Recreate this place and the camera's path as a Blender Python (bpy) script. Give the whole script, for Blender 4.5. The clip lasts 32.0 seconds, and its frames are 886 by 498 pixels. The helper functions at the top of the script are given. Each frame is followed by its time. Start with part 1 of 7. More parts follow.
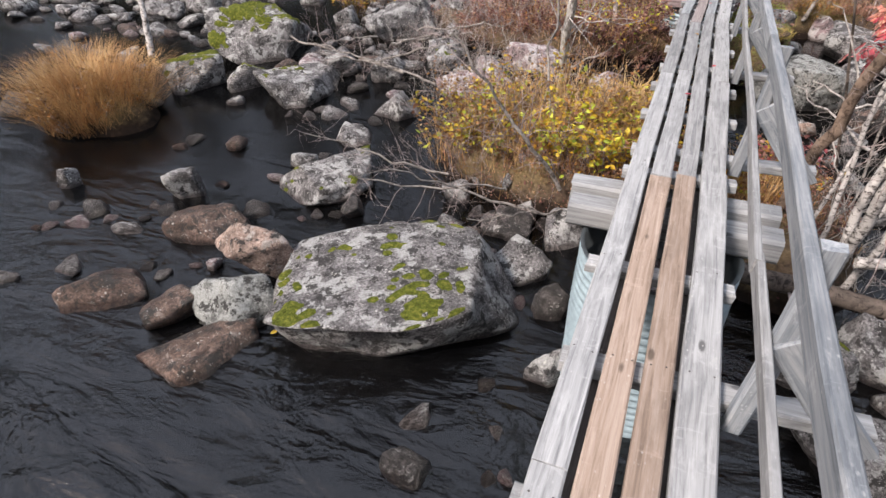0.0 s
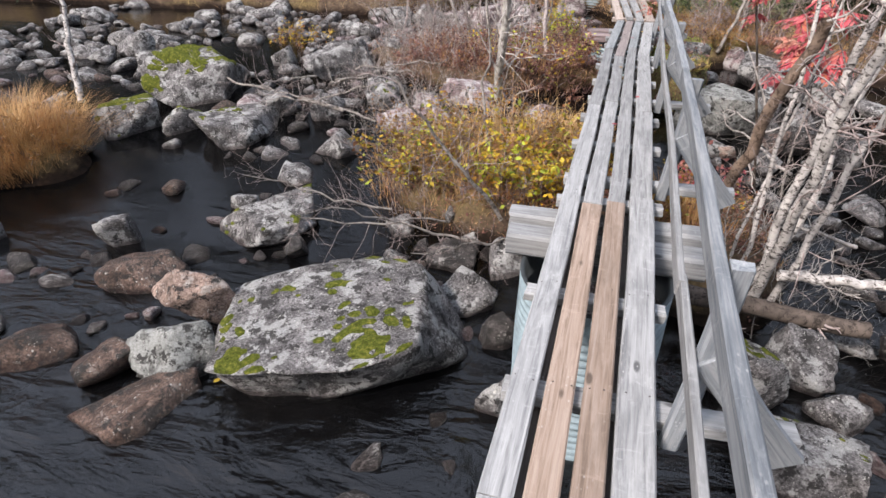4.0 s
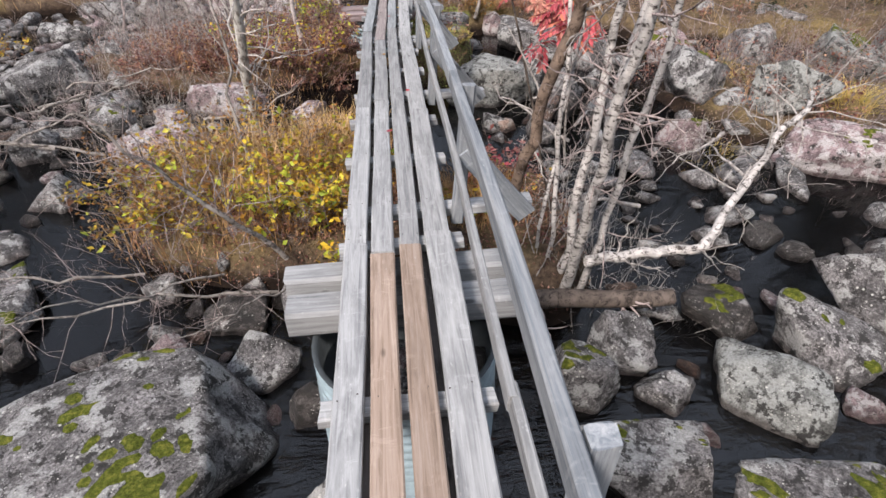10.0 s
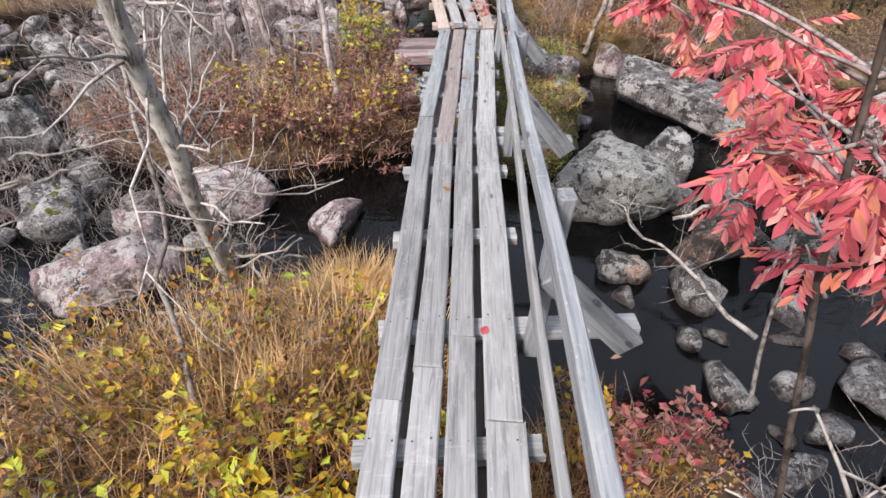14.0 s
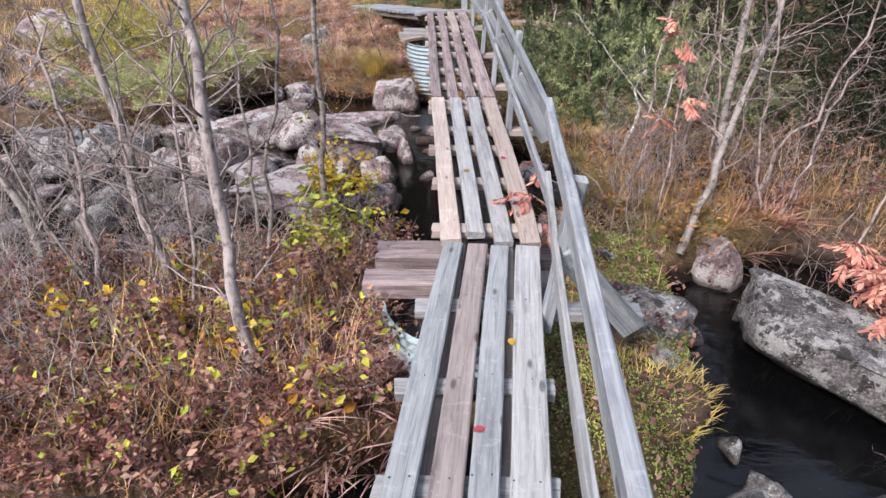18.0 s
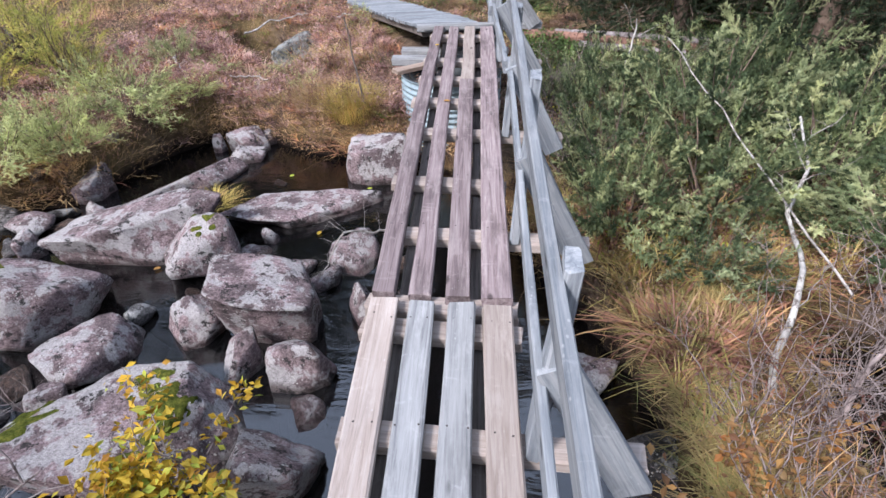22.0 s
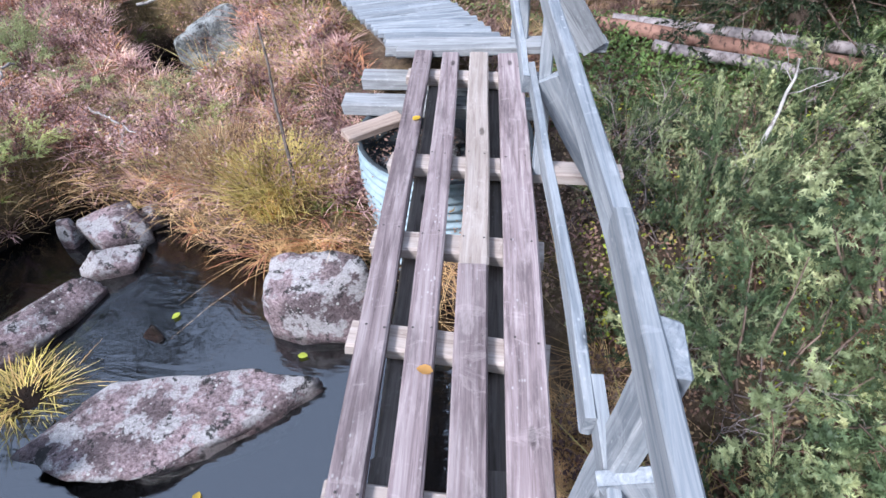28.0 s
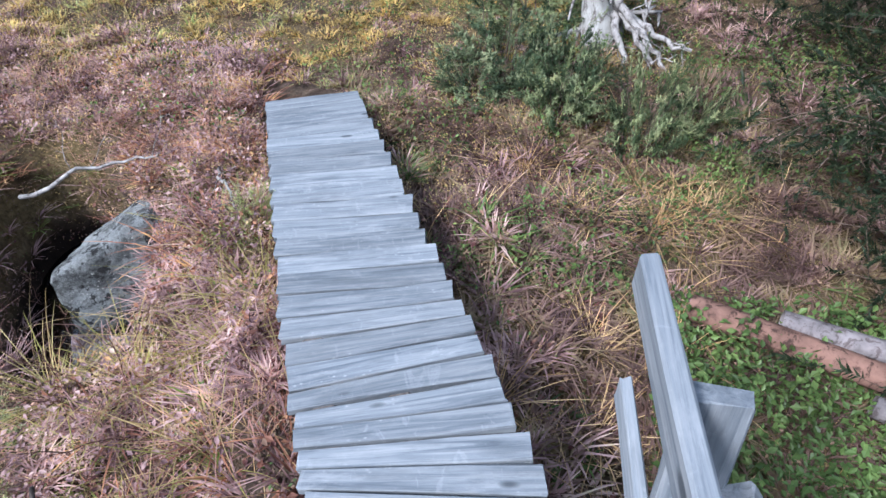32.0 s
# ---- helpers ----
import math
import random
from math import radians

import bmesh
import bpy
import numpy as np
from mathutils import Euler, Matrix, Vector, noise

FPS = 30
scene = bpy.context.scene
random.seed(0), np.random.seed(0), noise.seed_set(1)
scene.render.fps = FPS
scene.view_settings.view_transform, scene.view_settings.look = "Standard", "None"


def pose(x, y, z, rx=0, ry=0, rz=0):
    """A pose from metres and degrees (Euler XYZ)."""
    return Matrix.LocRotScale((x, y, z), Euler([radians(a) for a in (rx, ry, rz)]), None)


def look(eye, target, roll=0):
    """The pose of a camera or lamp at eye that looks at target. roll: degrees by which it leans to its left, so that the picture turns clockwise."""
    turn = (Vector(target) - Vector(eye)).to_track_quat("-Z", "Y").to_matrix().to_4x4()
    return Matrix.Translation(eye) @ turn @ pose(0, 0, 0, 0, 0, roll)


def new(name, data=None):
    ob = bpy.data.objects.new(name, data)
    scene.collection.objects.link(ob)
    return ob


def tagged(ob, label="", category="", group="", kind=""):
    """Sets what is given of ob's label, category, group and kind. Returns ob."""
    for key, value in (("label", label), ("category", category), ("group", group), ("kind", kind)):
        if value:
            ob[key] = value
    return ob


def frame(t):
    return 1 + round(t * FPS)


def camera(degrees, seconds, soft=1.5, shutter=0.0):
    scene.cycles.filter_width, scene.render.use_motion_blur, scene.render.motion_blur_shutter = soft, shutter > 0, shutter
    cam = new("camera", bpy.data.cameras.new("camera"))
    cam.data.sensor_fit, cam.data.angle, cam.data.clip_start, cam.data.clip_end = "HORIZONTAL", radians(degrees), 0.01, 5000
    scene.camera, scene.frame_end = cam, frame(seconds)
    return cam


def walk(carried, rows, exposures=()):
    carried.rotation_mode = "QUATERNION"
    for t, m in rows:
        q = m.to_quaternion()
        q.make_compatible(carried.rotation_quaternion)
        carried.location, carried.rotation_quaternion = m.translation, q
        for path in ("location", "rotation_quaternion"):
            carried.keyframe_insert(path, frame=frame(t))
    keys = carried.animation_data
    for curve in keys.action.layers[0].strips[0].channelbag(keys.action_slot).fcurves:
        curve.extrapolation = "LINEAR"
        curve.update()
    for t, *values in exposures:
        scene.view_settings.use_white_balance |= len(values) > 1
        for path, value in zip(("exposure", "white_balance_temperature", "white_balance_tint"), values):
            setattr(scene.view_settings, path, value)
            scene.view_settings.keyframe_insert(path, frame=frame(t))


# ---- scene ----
cam = camera(75.9, 32.0)
METRES, EYE, TILT, LEAN, TURN = 16.0, 1.5, -35.6, 0.0, 19.8
ROWS = [
    (0.0, 0.0, 0.0, 0.0, -0.0, 0.0, -0.0),
    (0.5, -0.0009, -0.0001, 0.0002, 3.51, -1.17, -2.58),
    (1.0, -0.0033, 0.0006, 0.0001, 5.25, -2.27, -3.74),
    (1.5, -0.004, 0.0014, -0.0003, 5.15, -2.69, -3.69),
    (2.0, -0.0014, 0.0012, 0.0001, 4.22, -1.89, -3.07),
    (2.5, 0.0003, 0.0003, 0.0002, 2.84, -0.22, -2.09),
    (4.5, 0.0038, -0.002, 0.001, -8.86, 3.02, 6.1),
    (5.0, 0.0046, -0.0019, 0.0009, -13.52, 2.21, 9.4),
    (5.5, 0.009, -0.003, -0.0003, -17.35, 1.13, 11.97),
    (6.0, 0.0096, -0.0034, -0.0008, -21.86, -0.93, 15.0),
    (6.5, 0.0111, -0.0033, -0.0013, -26.58, -3.75, 17.87),
    (7.0, 0.0147, -0.003, -0.0016, -30.58, -8.43, 20.13),
    (7.5, 0.0155, -0.0016, -0.0018, -33.03, -13.4, 21.43),
    (8.0, 0.0169, -0.0004, -0.0031, -31.21, -16.26, 20.39),
    (8.5, 0.0155, -0.0002, -0.0015, -30.41, -12.94, 20.15),
    (9.0, 0.0186, 0.0083, 0.0046, -27.38, -10.59, 18.57),
    (9.5, 0.0232, 0.0189, 0.0148, -25.31, -7.77, 17.57),
    (10.0, 0.0278, 0.0369, 0.0294, -23.4, -2.86, 16.35),
    (10.5, 0.0392, 0.0534, 0.0433, -22.51, -0.86, 15.75),
    (11.0, 0.0474, 0.0731, 0.0568, -21.36, -0.71, 15.12),
    (11.5, 0.0568, 0.0953, 0.0725, -20.42, -1.72, 14.68),
    (12.0, 0.0696, 0.112, 0.0867, -20.17, -3.42, 14.89),
    (12.5, 0.0741, 0.1296, 0.0999, -19.47, -4.69, 14.27),
    (13.0, 0.0838, 0.1452, 0.1094, -18.1, -5.18, 13.42),
    (13.5, 0.0939, 0.1576, 0.1193, -17.34, -4.89, 12.86),
    (14.0, 0.1008, 0.1706, 0.1287, -16.73, -4.12, 12.4),
    (14.5, 0.1083, 0.1829, 0.1359, -16.01, -2.19, 11.83),
    (15.0, 0.1139, 0.1994, 0.146, -15.54, 0.99, 11.42),
    (15.5, 0.1233, 0.2167, 0.158, -15.07, 2.08, 11.01),
    (17.5, 0.1616, 0.2945, 0.2082, -14.33, 3.73, 10.51),
    (18.0, 0.1725, 0.3148, 0.2203, -14.2, 3.66, 10.29),
    (18.5, 0.1796, 0.3366, 0.2339, -13.71, 4.18, 9.93),
    (19.0, 0.1936, 0.3568, 0.2461, -13.26, 4.31, 9.54),
    (19.5, 0.2028, 0.376, 0.2589, -13.11, 3.31, 9.47),
    (20.0, 0.2128, 0.3977, 0.2741, -12.6, 2.75, 9.28),
    (20.5, 0.2237, 0.4149, 0.2874, -12.39, 1.94, 9.24),
    (21.0, 0.2297, 0.4352, 0.3015, -11.36, 2.94, 8.64),
    (21.5, 0.2444, 0.454, 0.3149, -10.22, 3.03, 8.04),
    (22.0, 0.2534, 0.4645, 0.3286, -9.85, 1.07, 7.86),
    (22.5, 0.2577, 0.4806, 0.3398, -8.7, -0.1, 7.13),
    (23.0, 0.2632, 0.4966, 0.3509, -7.33, -0.32, 6.15),
    (23.5, 0.2656, 0.5091, 0.3613, -5.26, 0.98, 4.64),
    (24.0, 0.2669, 0.5209, 0.3744, 0.11, 0.59, 0.55),
    (24.5, 0.2674, 0.5313, 0.3809, 3.1, -0.82, -1.47),
    (26.5, 0.2779, 0.5618, 0.4019, -4.87, -5.71, 3.94),
    (27.0, 0.2866, 0.5756, 0.409, -8.44, -6.99, 6.42),
    (27.5, 0.2956, 0.5839, 0.417, -9.58, -8.34, 7.36),
    (28.0, 0.2959, 0.5993, 0.4286, -9.64, -8.39, 7.59),
    (28.5, 0.3021, 0.6168, 0.4404, -9.34, -7.47, 7.59),
    (29.0, 0.3092, 0.6284, 0.453, -9.16, -6.96, 7.62),
    (29.5, 0.3097, 0.6459, 0.468, -8.77, -5.59, 7.35),
    (30.0, 0.3199, 0.6627, 0.4799, -8.39, -5.15, 7.18),
    (30.5, 0.323, 0.6783, 0.4915, -8.31, -5.43, 7.08),
    (31.0, 0.3253, 0.6952, 0.5049, -6.69, -4.83, 5.92),
    (31.5, 0.3345, 0.7104, 0.517, -4.98, -5.29, 4.76),
    (32.0, 0.3343, 0.7268, 0.5279, -4.99, -6.25, 4.9),
]
EXPOSURES = [(0.0, 1.43, 7050, 18), (8.0, 1.33, 6620, 16), (11.0, 1.29, 6950, 17), (13.0, 1.35, 6810, 17), (15.0, 1.47, 6930, 18), (18.0, 1.39, 6580, 18), (21.0, 1.38, 6250, 18), (24.0, 1.52, 5870, 17), (28.0, 1.63, 5720, 15), (31.0, 1.41, 5570, 13), (32.0, 1.29, 5500, 13)]
walk(cam, [(t, pose(0, 0, EYE, TILT, LEAN, TURN) @ pose(METRES * x, METRES * y, METRES * z, 90 + pitch, roll, yaw)) for t, x, y, z, yaw, pitch, roll in ROWS], EXPOSURES)

# ---- world and light ----
world = bpy.data.worlds.new("world")
scene.world = world
world.use_nodes = True
wn = world.node_tree
sky = wn.nodes.new("ShaderNodeTexSky")
sky.sky_type = "NISHITA"
sky.sun_disc = False
sky.sun_elevation = radians(38)
sky.sun_rotation = radians(215)
sky.dust_density = 4.0
wn.nodes["Background"].inputs["Strength"].default_value = 0.08
# a thin, even veil of high cloud over the whole sky
veil = wn.nodes.new("ShaderNodeMix")
veil.data_type = "RGBA"
veil.inputs["Factor"].default_value = 0.6
veil.inputs[7].default_value = (7.3, 8.7, 10.7, 1)
wn.links.new(sky.outputs["Color"], veil.inputs[6])
wn.links.new(veil.outputs[2], wn.nodes["Background"].inputs["Color"])
sun = new("sun", bpy.data.lights.new("sun", "SUN"))
sun.data.energy = 2.4
sun.data.angle = radians(12)
sun.data.color = (1.0, 0.96, 0.91)
sun.matrix_world = look((-6, -8, 12), (0, 0, 2))


# ---- materials ----
class Nodes:
    """A short way to write a node material."""

    def __init__(self, name):
        self.mat = bpy.data.materials.new(name)
        self.mat.use_nodes = True
        self.tree = self.mat.node_tree
        self.bsdf = self.tree.nodes["Principled BSDF"]

    def add(self, kind, **props):
        n = self.tree.nodes.new(kind)
        for k, v in props.items():
            if k == "operation":
                n.operation = v
            elif k == "data_type":
                n.data_type = v
            elif k == "blend_type":
                n.blend_type = v
            elif k == "feature":
                n.feature = v
        return n

    def link(self, a, b):
        self.tree.links.new(a, b)

    def coords(self, scale=(1, 1, 1), kind="Object", shift=True):
        tc = self.add("ShaderNodeTexCoord")
        mp = self.add("ShaderNodeMapping")
        mp.inputs["Scale"].default_value = scale
        self.link(tc.outputs[kind], mp.inputs["Vector"])
        if shift:
            info = self.add("ShaderNodeObjectInfo")
            mul = self.add("ShaderNodeMath", operation="MULTIPLY")
            mul.inputs[1].default_value = 37.0
            self.link(info.outputs["Random"], mul.inputs[0])
            self.link(mul.outputs[0], mp.inputs["Location"])
        return mp.outputs["Vector"]

    def noise(self, vec, scale, detail=6, rough=0.6, dist=0.0):
        n = self.add("ShaderNodeTexNoise")
        n.inputs["Scale"].default_value = scale
        n.inputs["Detail"].default_value = detail
        n.inputs["Roughness"].default_value = rough
        n.inputs["Distortion"].default_value = dist
        self.link(vec, n.inputs["Vector"])
        return n.outputs["Fac"]

    def ramp(self, fac, stops):
        r = self.add("ShaderNodeValToRGB")
        els = r.color_ramp.elements
        while len(els) < len(stops):
            els.new(0.5)
        for e, (p, c) in zip(els, stops):
            e.position = p
            e.color = (*c, 1) if len(c) == 3 else c
        self.link(fac, r.inputs["Fac"])
        return r.outputs["Color"]

    def mix(self, fac, a, b, blend="MIX"):
        m = self.add("ShaderNodeMix", data_type="RGBA", blend_type=blend)
        if isinstance(fac, float):
            m.inputs["Factor"].default_value = fac
        else:
            self.link(fac, m.inputs["Factor"])
        for slot, v in ((6, a), (7, b)):
            if isinstance(v, tuple):
                m.inputs[slot].default_value = (*v, 1)
            else:
                self.link(v, m.inputs[slot])
        return m.outputs[2]

    def bump(self, fac, strength, distance=0.02):
        b = self.add("ShaderNodeBump")
        b.inputs["Strength"].default_value = strength
        b.inputs["Distance"].default_value = distance
        self.link(fac, b.inputs["Height"])
        self.link(b.outputs["Normal"], self.bsdf.inputs["Normal"])

    def above_water(self):
        """Height that reads -1.42 at the stream's surface, which climbs in two slopes towards the far bank."""
        geo = self.add("ShaderNodeNewGeometry")
        xyz = self.add("ShaderNodeSeparateXYZ")
        self.link(geo.outputs["Position"], xyz.inputs[0])
        h = xyz.outputs["Z"]
        for lo, hi, top in ((4.0, 7.0, 0.32), (7.0, 10.5, 0.15)):
            mr = self.add("ShaderNodeMapRange")
            mr.inputs["From Min"].default_value = lo
            mr.inputs["From Max"].default_value = hi
            mr.inputs["To Max"].default_value = top
            self.link(xyz.outputs["Y"], mr.inputs["Value"])
            sub = self.add("ShaderNodeMath", operation="SUBTRACT")
            self.link(h, sub.inputs[0])
            self.link(mr.outputs[0], sub.inputs[1])
            h = sub.outputs[0]
        return h

    def done(self, color, rough=0.8, spec=0.3):
        self.link(color, self.bsdf.inputs["Base Color"])
        if isinstance(rough, float):
            self.bsdf.inputs["Roughness"].default_value = rough
        else:
            self.link(rough, self.bsdf.inputs["Roughness"])
        self.bsdf.inputs["Specular IOR Level"].default_value = spec
        return self.mat


def wood(name, dark, mid, pale, stain=0.5, tone=0.22):
    """Weathered sawn timber; the grain runs along the piece's own x."""
    n = Nodes(name)
    v = n.coords((1.0, 22, 22))
    grain = n.noise(v, 2.2, 8, 0.62, 0.9)
    col = n.ramp(grain, [(0.30, dark), (0.47, mid), (0.70, pale)])
    blot = n.noise(n.coords((1.0, 4, 4)), 2.4, 6, 0.65)
    f = n.ramp(blot, [(0.50, (0, 0, 0)), (0.68, (stain,) * 3)])
    col = n.mix(f, col, tuple(c * 0.8 for c in dark))
    pale_f = n.ramp(n.noise(n.coords((1.6, 5, 5)), 3.5, 7, 0.7), [(0.56, (0, 0, 0)), (0.66, (0.4,) * 3)])
    col = n.mix(pale_f, col, tuple(min(1.0, c * 1.12) for c in pale))
    fine = n.noise(n.coords((3, 110, 110)), 3.0, 3, 0.7)
    col = n.mix(0.35, col, n.ramp(fine, [(0.3, (0.4,) * 3), (0.45, (1, 1, 1))]), "MULTIPLY")
    knot = n.add("ShaderNodeTexVoronoi")
    knot.inputs["Scale"].default_value = 1.0
    n.link(n.coords((3.0, 8, 8)), knot.inputs["Vector"])
    kf = n.ramp(knot.outputs["Distance"], [(0.07, (0.8,) * 3), (0.12, (0, 0, 0))])
    col = n.mix(kf, col, tuple(c * 0.4 for c in dark))
    fl = n.add("ShaderNodeTexVoronoi")
    fl.inputs["Scale"].default_value = 1.0
    n.link(n.coords((38, 60, 60)), fl.inputs["Vector"])
    ff = n.ramp(fl.outputs["Distance"], [(0.10, (1, 1, 1)), (0.26, (0, 0, 0))])
    gate = n.ramp(n.noise(n.coords((1.2, 5, 5)), 3.0, 5, 0.7), [(0.54, (0, 0, 0)), (0.62, (0.38,) * 3)])
    col = n.mix(n.mix(1.0, ff, gate, "MULTIPLY"), col, (0.52, 0.53, 0.52))
    scuff = n.ramp(n.noise(n.coords((9, 3.5, 3.5)), 1.6, 7, 0.65, 1.5), [(0.60, (0, 0, 0)), (0.66, (0.22,) * 3), (0.72, (0, 0, 0))])
    col = n.mix(scuff, col, tuple(min(1.0, c * 1.4) for c in pale))
    info = n.add("ShaderNodeObjectInfo")
    lo, hi = 1 - tone, 1 + tone * 0.5
    t = n.ramp(info.outputs["Random"], [(0.0, (lo,) * 3), (1.0, (hi,) * 3)])
    col = n.mix(1.0, col, t, "MULTIPLY")
    n.bump(grain, 0.3, 0.006)
    return n.done(col, 0.8, 0.2)


GREY_WOOD = wood("grey_weathered_wood", (0.13, 0.135, 0.14), (0.24, 0.248, 0.252), (0.33, 0.34, 0.342))
COOL_WOOD = wood("cool_grey_plank_wood", (0.125, 0.138, 0.147), (0.228, 0.248, 0.26), (0.32, 0.34, 0.347))
PINK_WOOD = wood("pinkish_grey_plank_wood", (0.15, 0.13, 0.128), (0.262, 0.228, 0.221), (0.34, 0.308, 0.298))
BROWN_WOOD = wood("brown_worn_wood", (0.16, 0.12, 0.093), (0.275, 0.21, 0.168), (0.36, 0.295, 0.25))
PURPLE_WOOD = wood("damp_brown_grey_wood", (0.095, 0.074, 0.076), (0.205, 0.162, 0.165), (0.33, 0.285, 0.28), 0.7)
FRESH_WOOD = wood("newer_tan_wood", (0.20, 0.16, 0.137), (0.30, 0.254, 0.225), (0.38, 0.34, 0.31), 0.3)
BLUE_WOOD = wood("blue_grey_rail_wood", (0.11, 0.127, 0.146), (0.205, 0.226, 0.244), (0.31, 0.324, 0.332), 0.55)
DARK_WOOD = wood("dark_beam_wood", (0.065, 0.056, 0.05), (0.135, 0.118, 0.107), (0.21, 0.19, 0.175))


def stone(name, dark, mid, pale, lichen, cover=0.5, black=0.56, rough=0.85):
    """Coarse rock with crusts of pale lichen, black patches, white specks and a wet foot."""
    n = Nodes(name)
    v = n.coords((1, 1, 1))
    grain = n.noise(v, 55, 6, 0.8)
    col = n.ramp(grain, [(0.36, dark), (0.5, mid), (0.62, pale)])
    big = n.noise(v, 5.0, 6, 0.65)
    col = n.mix(1.0, col, n.ramp(big, [(0.40, (0.5,) * 3), (0.60, (1.35,) * 3)]), "MULTIPLY")
    l1 = n.noise(v, 5.5, 12, 0.70)
    f = n.ramp(l1, [(cover, (0, 0, 0)), (cover + 0.03, (0.9,) * 3)])
    crust = n.ramp(n.noise(v, 75, 5, 0.8), [(0.36, tuple(c * 0.5 for c in lichen)), (0.58, lichen)])
    col = n.mix(f, col, crust)
    l2 = n.noise(n.coords((1.3, 1.3, 1.3)), 8, 12, 0.74)
    f2 = n.ramp(l2, [(black, (0, 0, 0)), (black + 0.025, (0.93,) * 3)])
    col = n.mix(f2, col, (0.022, 0.021, 0.02))
    for scale, size, where in ((24, 0.24, 7.0), (60, 0.30, 12.0)):
        sp = n.add("ShaderNodeTexVoronoi")
        sp.inputs["Scale"].default_value = scale
        n.link(v, sp.inputs["Vector"])
        f3 = n.ramp(sp.outputs["Distance"], [(size - 0.09, (1, 1, 1)), (size, (0, 0, 0))])
        gate = n.ramp(n.noise(v, where, 8, 0.7), [(0.56, (0, 0, 0)), (0.58, (0.85,) * 3)])
        col = n.mix(n.mix(1.0, f3, gate, "MULTIPLY"), col, (0.56, 0.56, 0.52))
    # a wet, dark and glossy band where the stream laps at the stone
    over = n.above_water()
    jag = n.add("ShaderNodeMath", operation="MULTIPLY_ADD")
    jag.inputs[1].default_value = -0.11
    n.link(n.noise(v, 7.0, 6, 0.7), jag.inputs[0])
    n.link(over, jag.inputs[2])
    wet = n.add("ShaderNodeMapRange")
    wet.inputs["From Min"].default_value = -1.45
    wet.inputs["From Max"].default_value = -1.41
    wet.inputs["To Min"].default_value = 1.0
    wet.inputs["To Max"].default_value = 0.0
    n.link(jag.outputs[0], wet.inputs["Value"])
    soaked = n.mix(1.0, col, (0.34, 0.30, 0.29), "MULTIPLY")
    col = n.mix(wet.outputs[0], col, soaked)
    gl = n.ramp(wet.outputs[0], [(0.0, (rough,) * 3), (1.0, (0.3,) * 3)])
    n.bump(n.noise(v, 18, 12, 0.75), 0.9, 0.05)
    return n.done(col, gl, 0.35)


GREY_STONE = stone("grey_gneiss", (0.035, 0.033, 0.033), (0.13, 0.125, 0.125), (0.27, 0.26, 0.26), (0.40, 0.405, 0.395), 0.52, 0.535)
PINK_STONE = stone("pinkish_granite", (0.075, 0.053, 0.056), (0.215, 0.158, 0.162), (0.35, 0.28, 0.285), (0.48, 0.46, 0.455), 0.50, 0.565)
PALE_STONE = stone("pale_lichened_stone", (0.055, 0.056, 0.054), (0.155, 0.16, 0.152), (0.26, 0.27, 0.255), (0.35, 0.365, 0.35), 0.49, 0.54)
DARK_STONE = stone("dark_wet_stone", (0.018, 0.016, 0.015), (0.06, 0.054, 0.052), (0.13, 0.12, 0.115), (0.30, 0.295, 0.285), 0.58, 0.5, 0.42)
RUST_STONE = stone("wet_brown_stone", (0.03, 0.02, 0.016), (0.10, 0.066, 0.052), (0.22, 0.155, 0.125), (0.30, 0.25, 0.22), 0.60, 0.52, 0.4)
WARM_STONE = stone("warm_salmon_stone", (0.11, 0.073, 0.056), (0.28, 0.20, 0.165), (0.42, 0.33, 0.28), (0.46, 0.41, 0.37), 0.56, 0.56)


def moss_material(name, a, b, c):
    n = Nodes(name)
    v = n.coords((1, 1, 1))
    col = n.ramp(n.noise(v, 30, 8, 0.75), [(0.3, a), (0.5, b), (0.7, c)])
    n.bump(n.noise(v, 90, 6, 0.7), 0.9, 0.02)
    return n.done(col, 0.95, 0.1)


MOSS = moss_material("green_moss", (0.014, 0.018, 0.004), (0.07, 0.085, 0.014), (0.21, 0.20, 0.04))


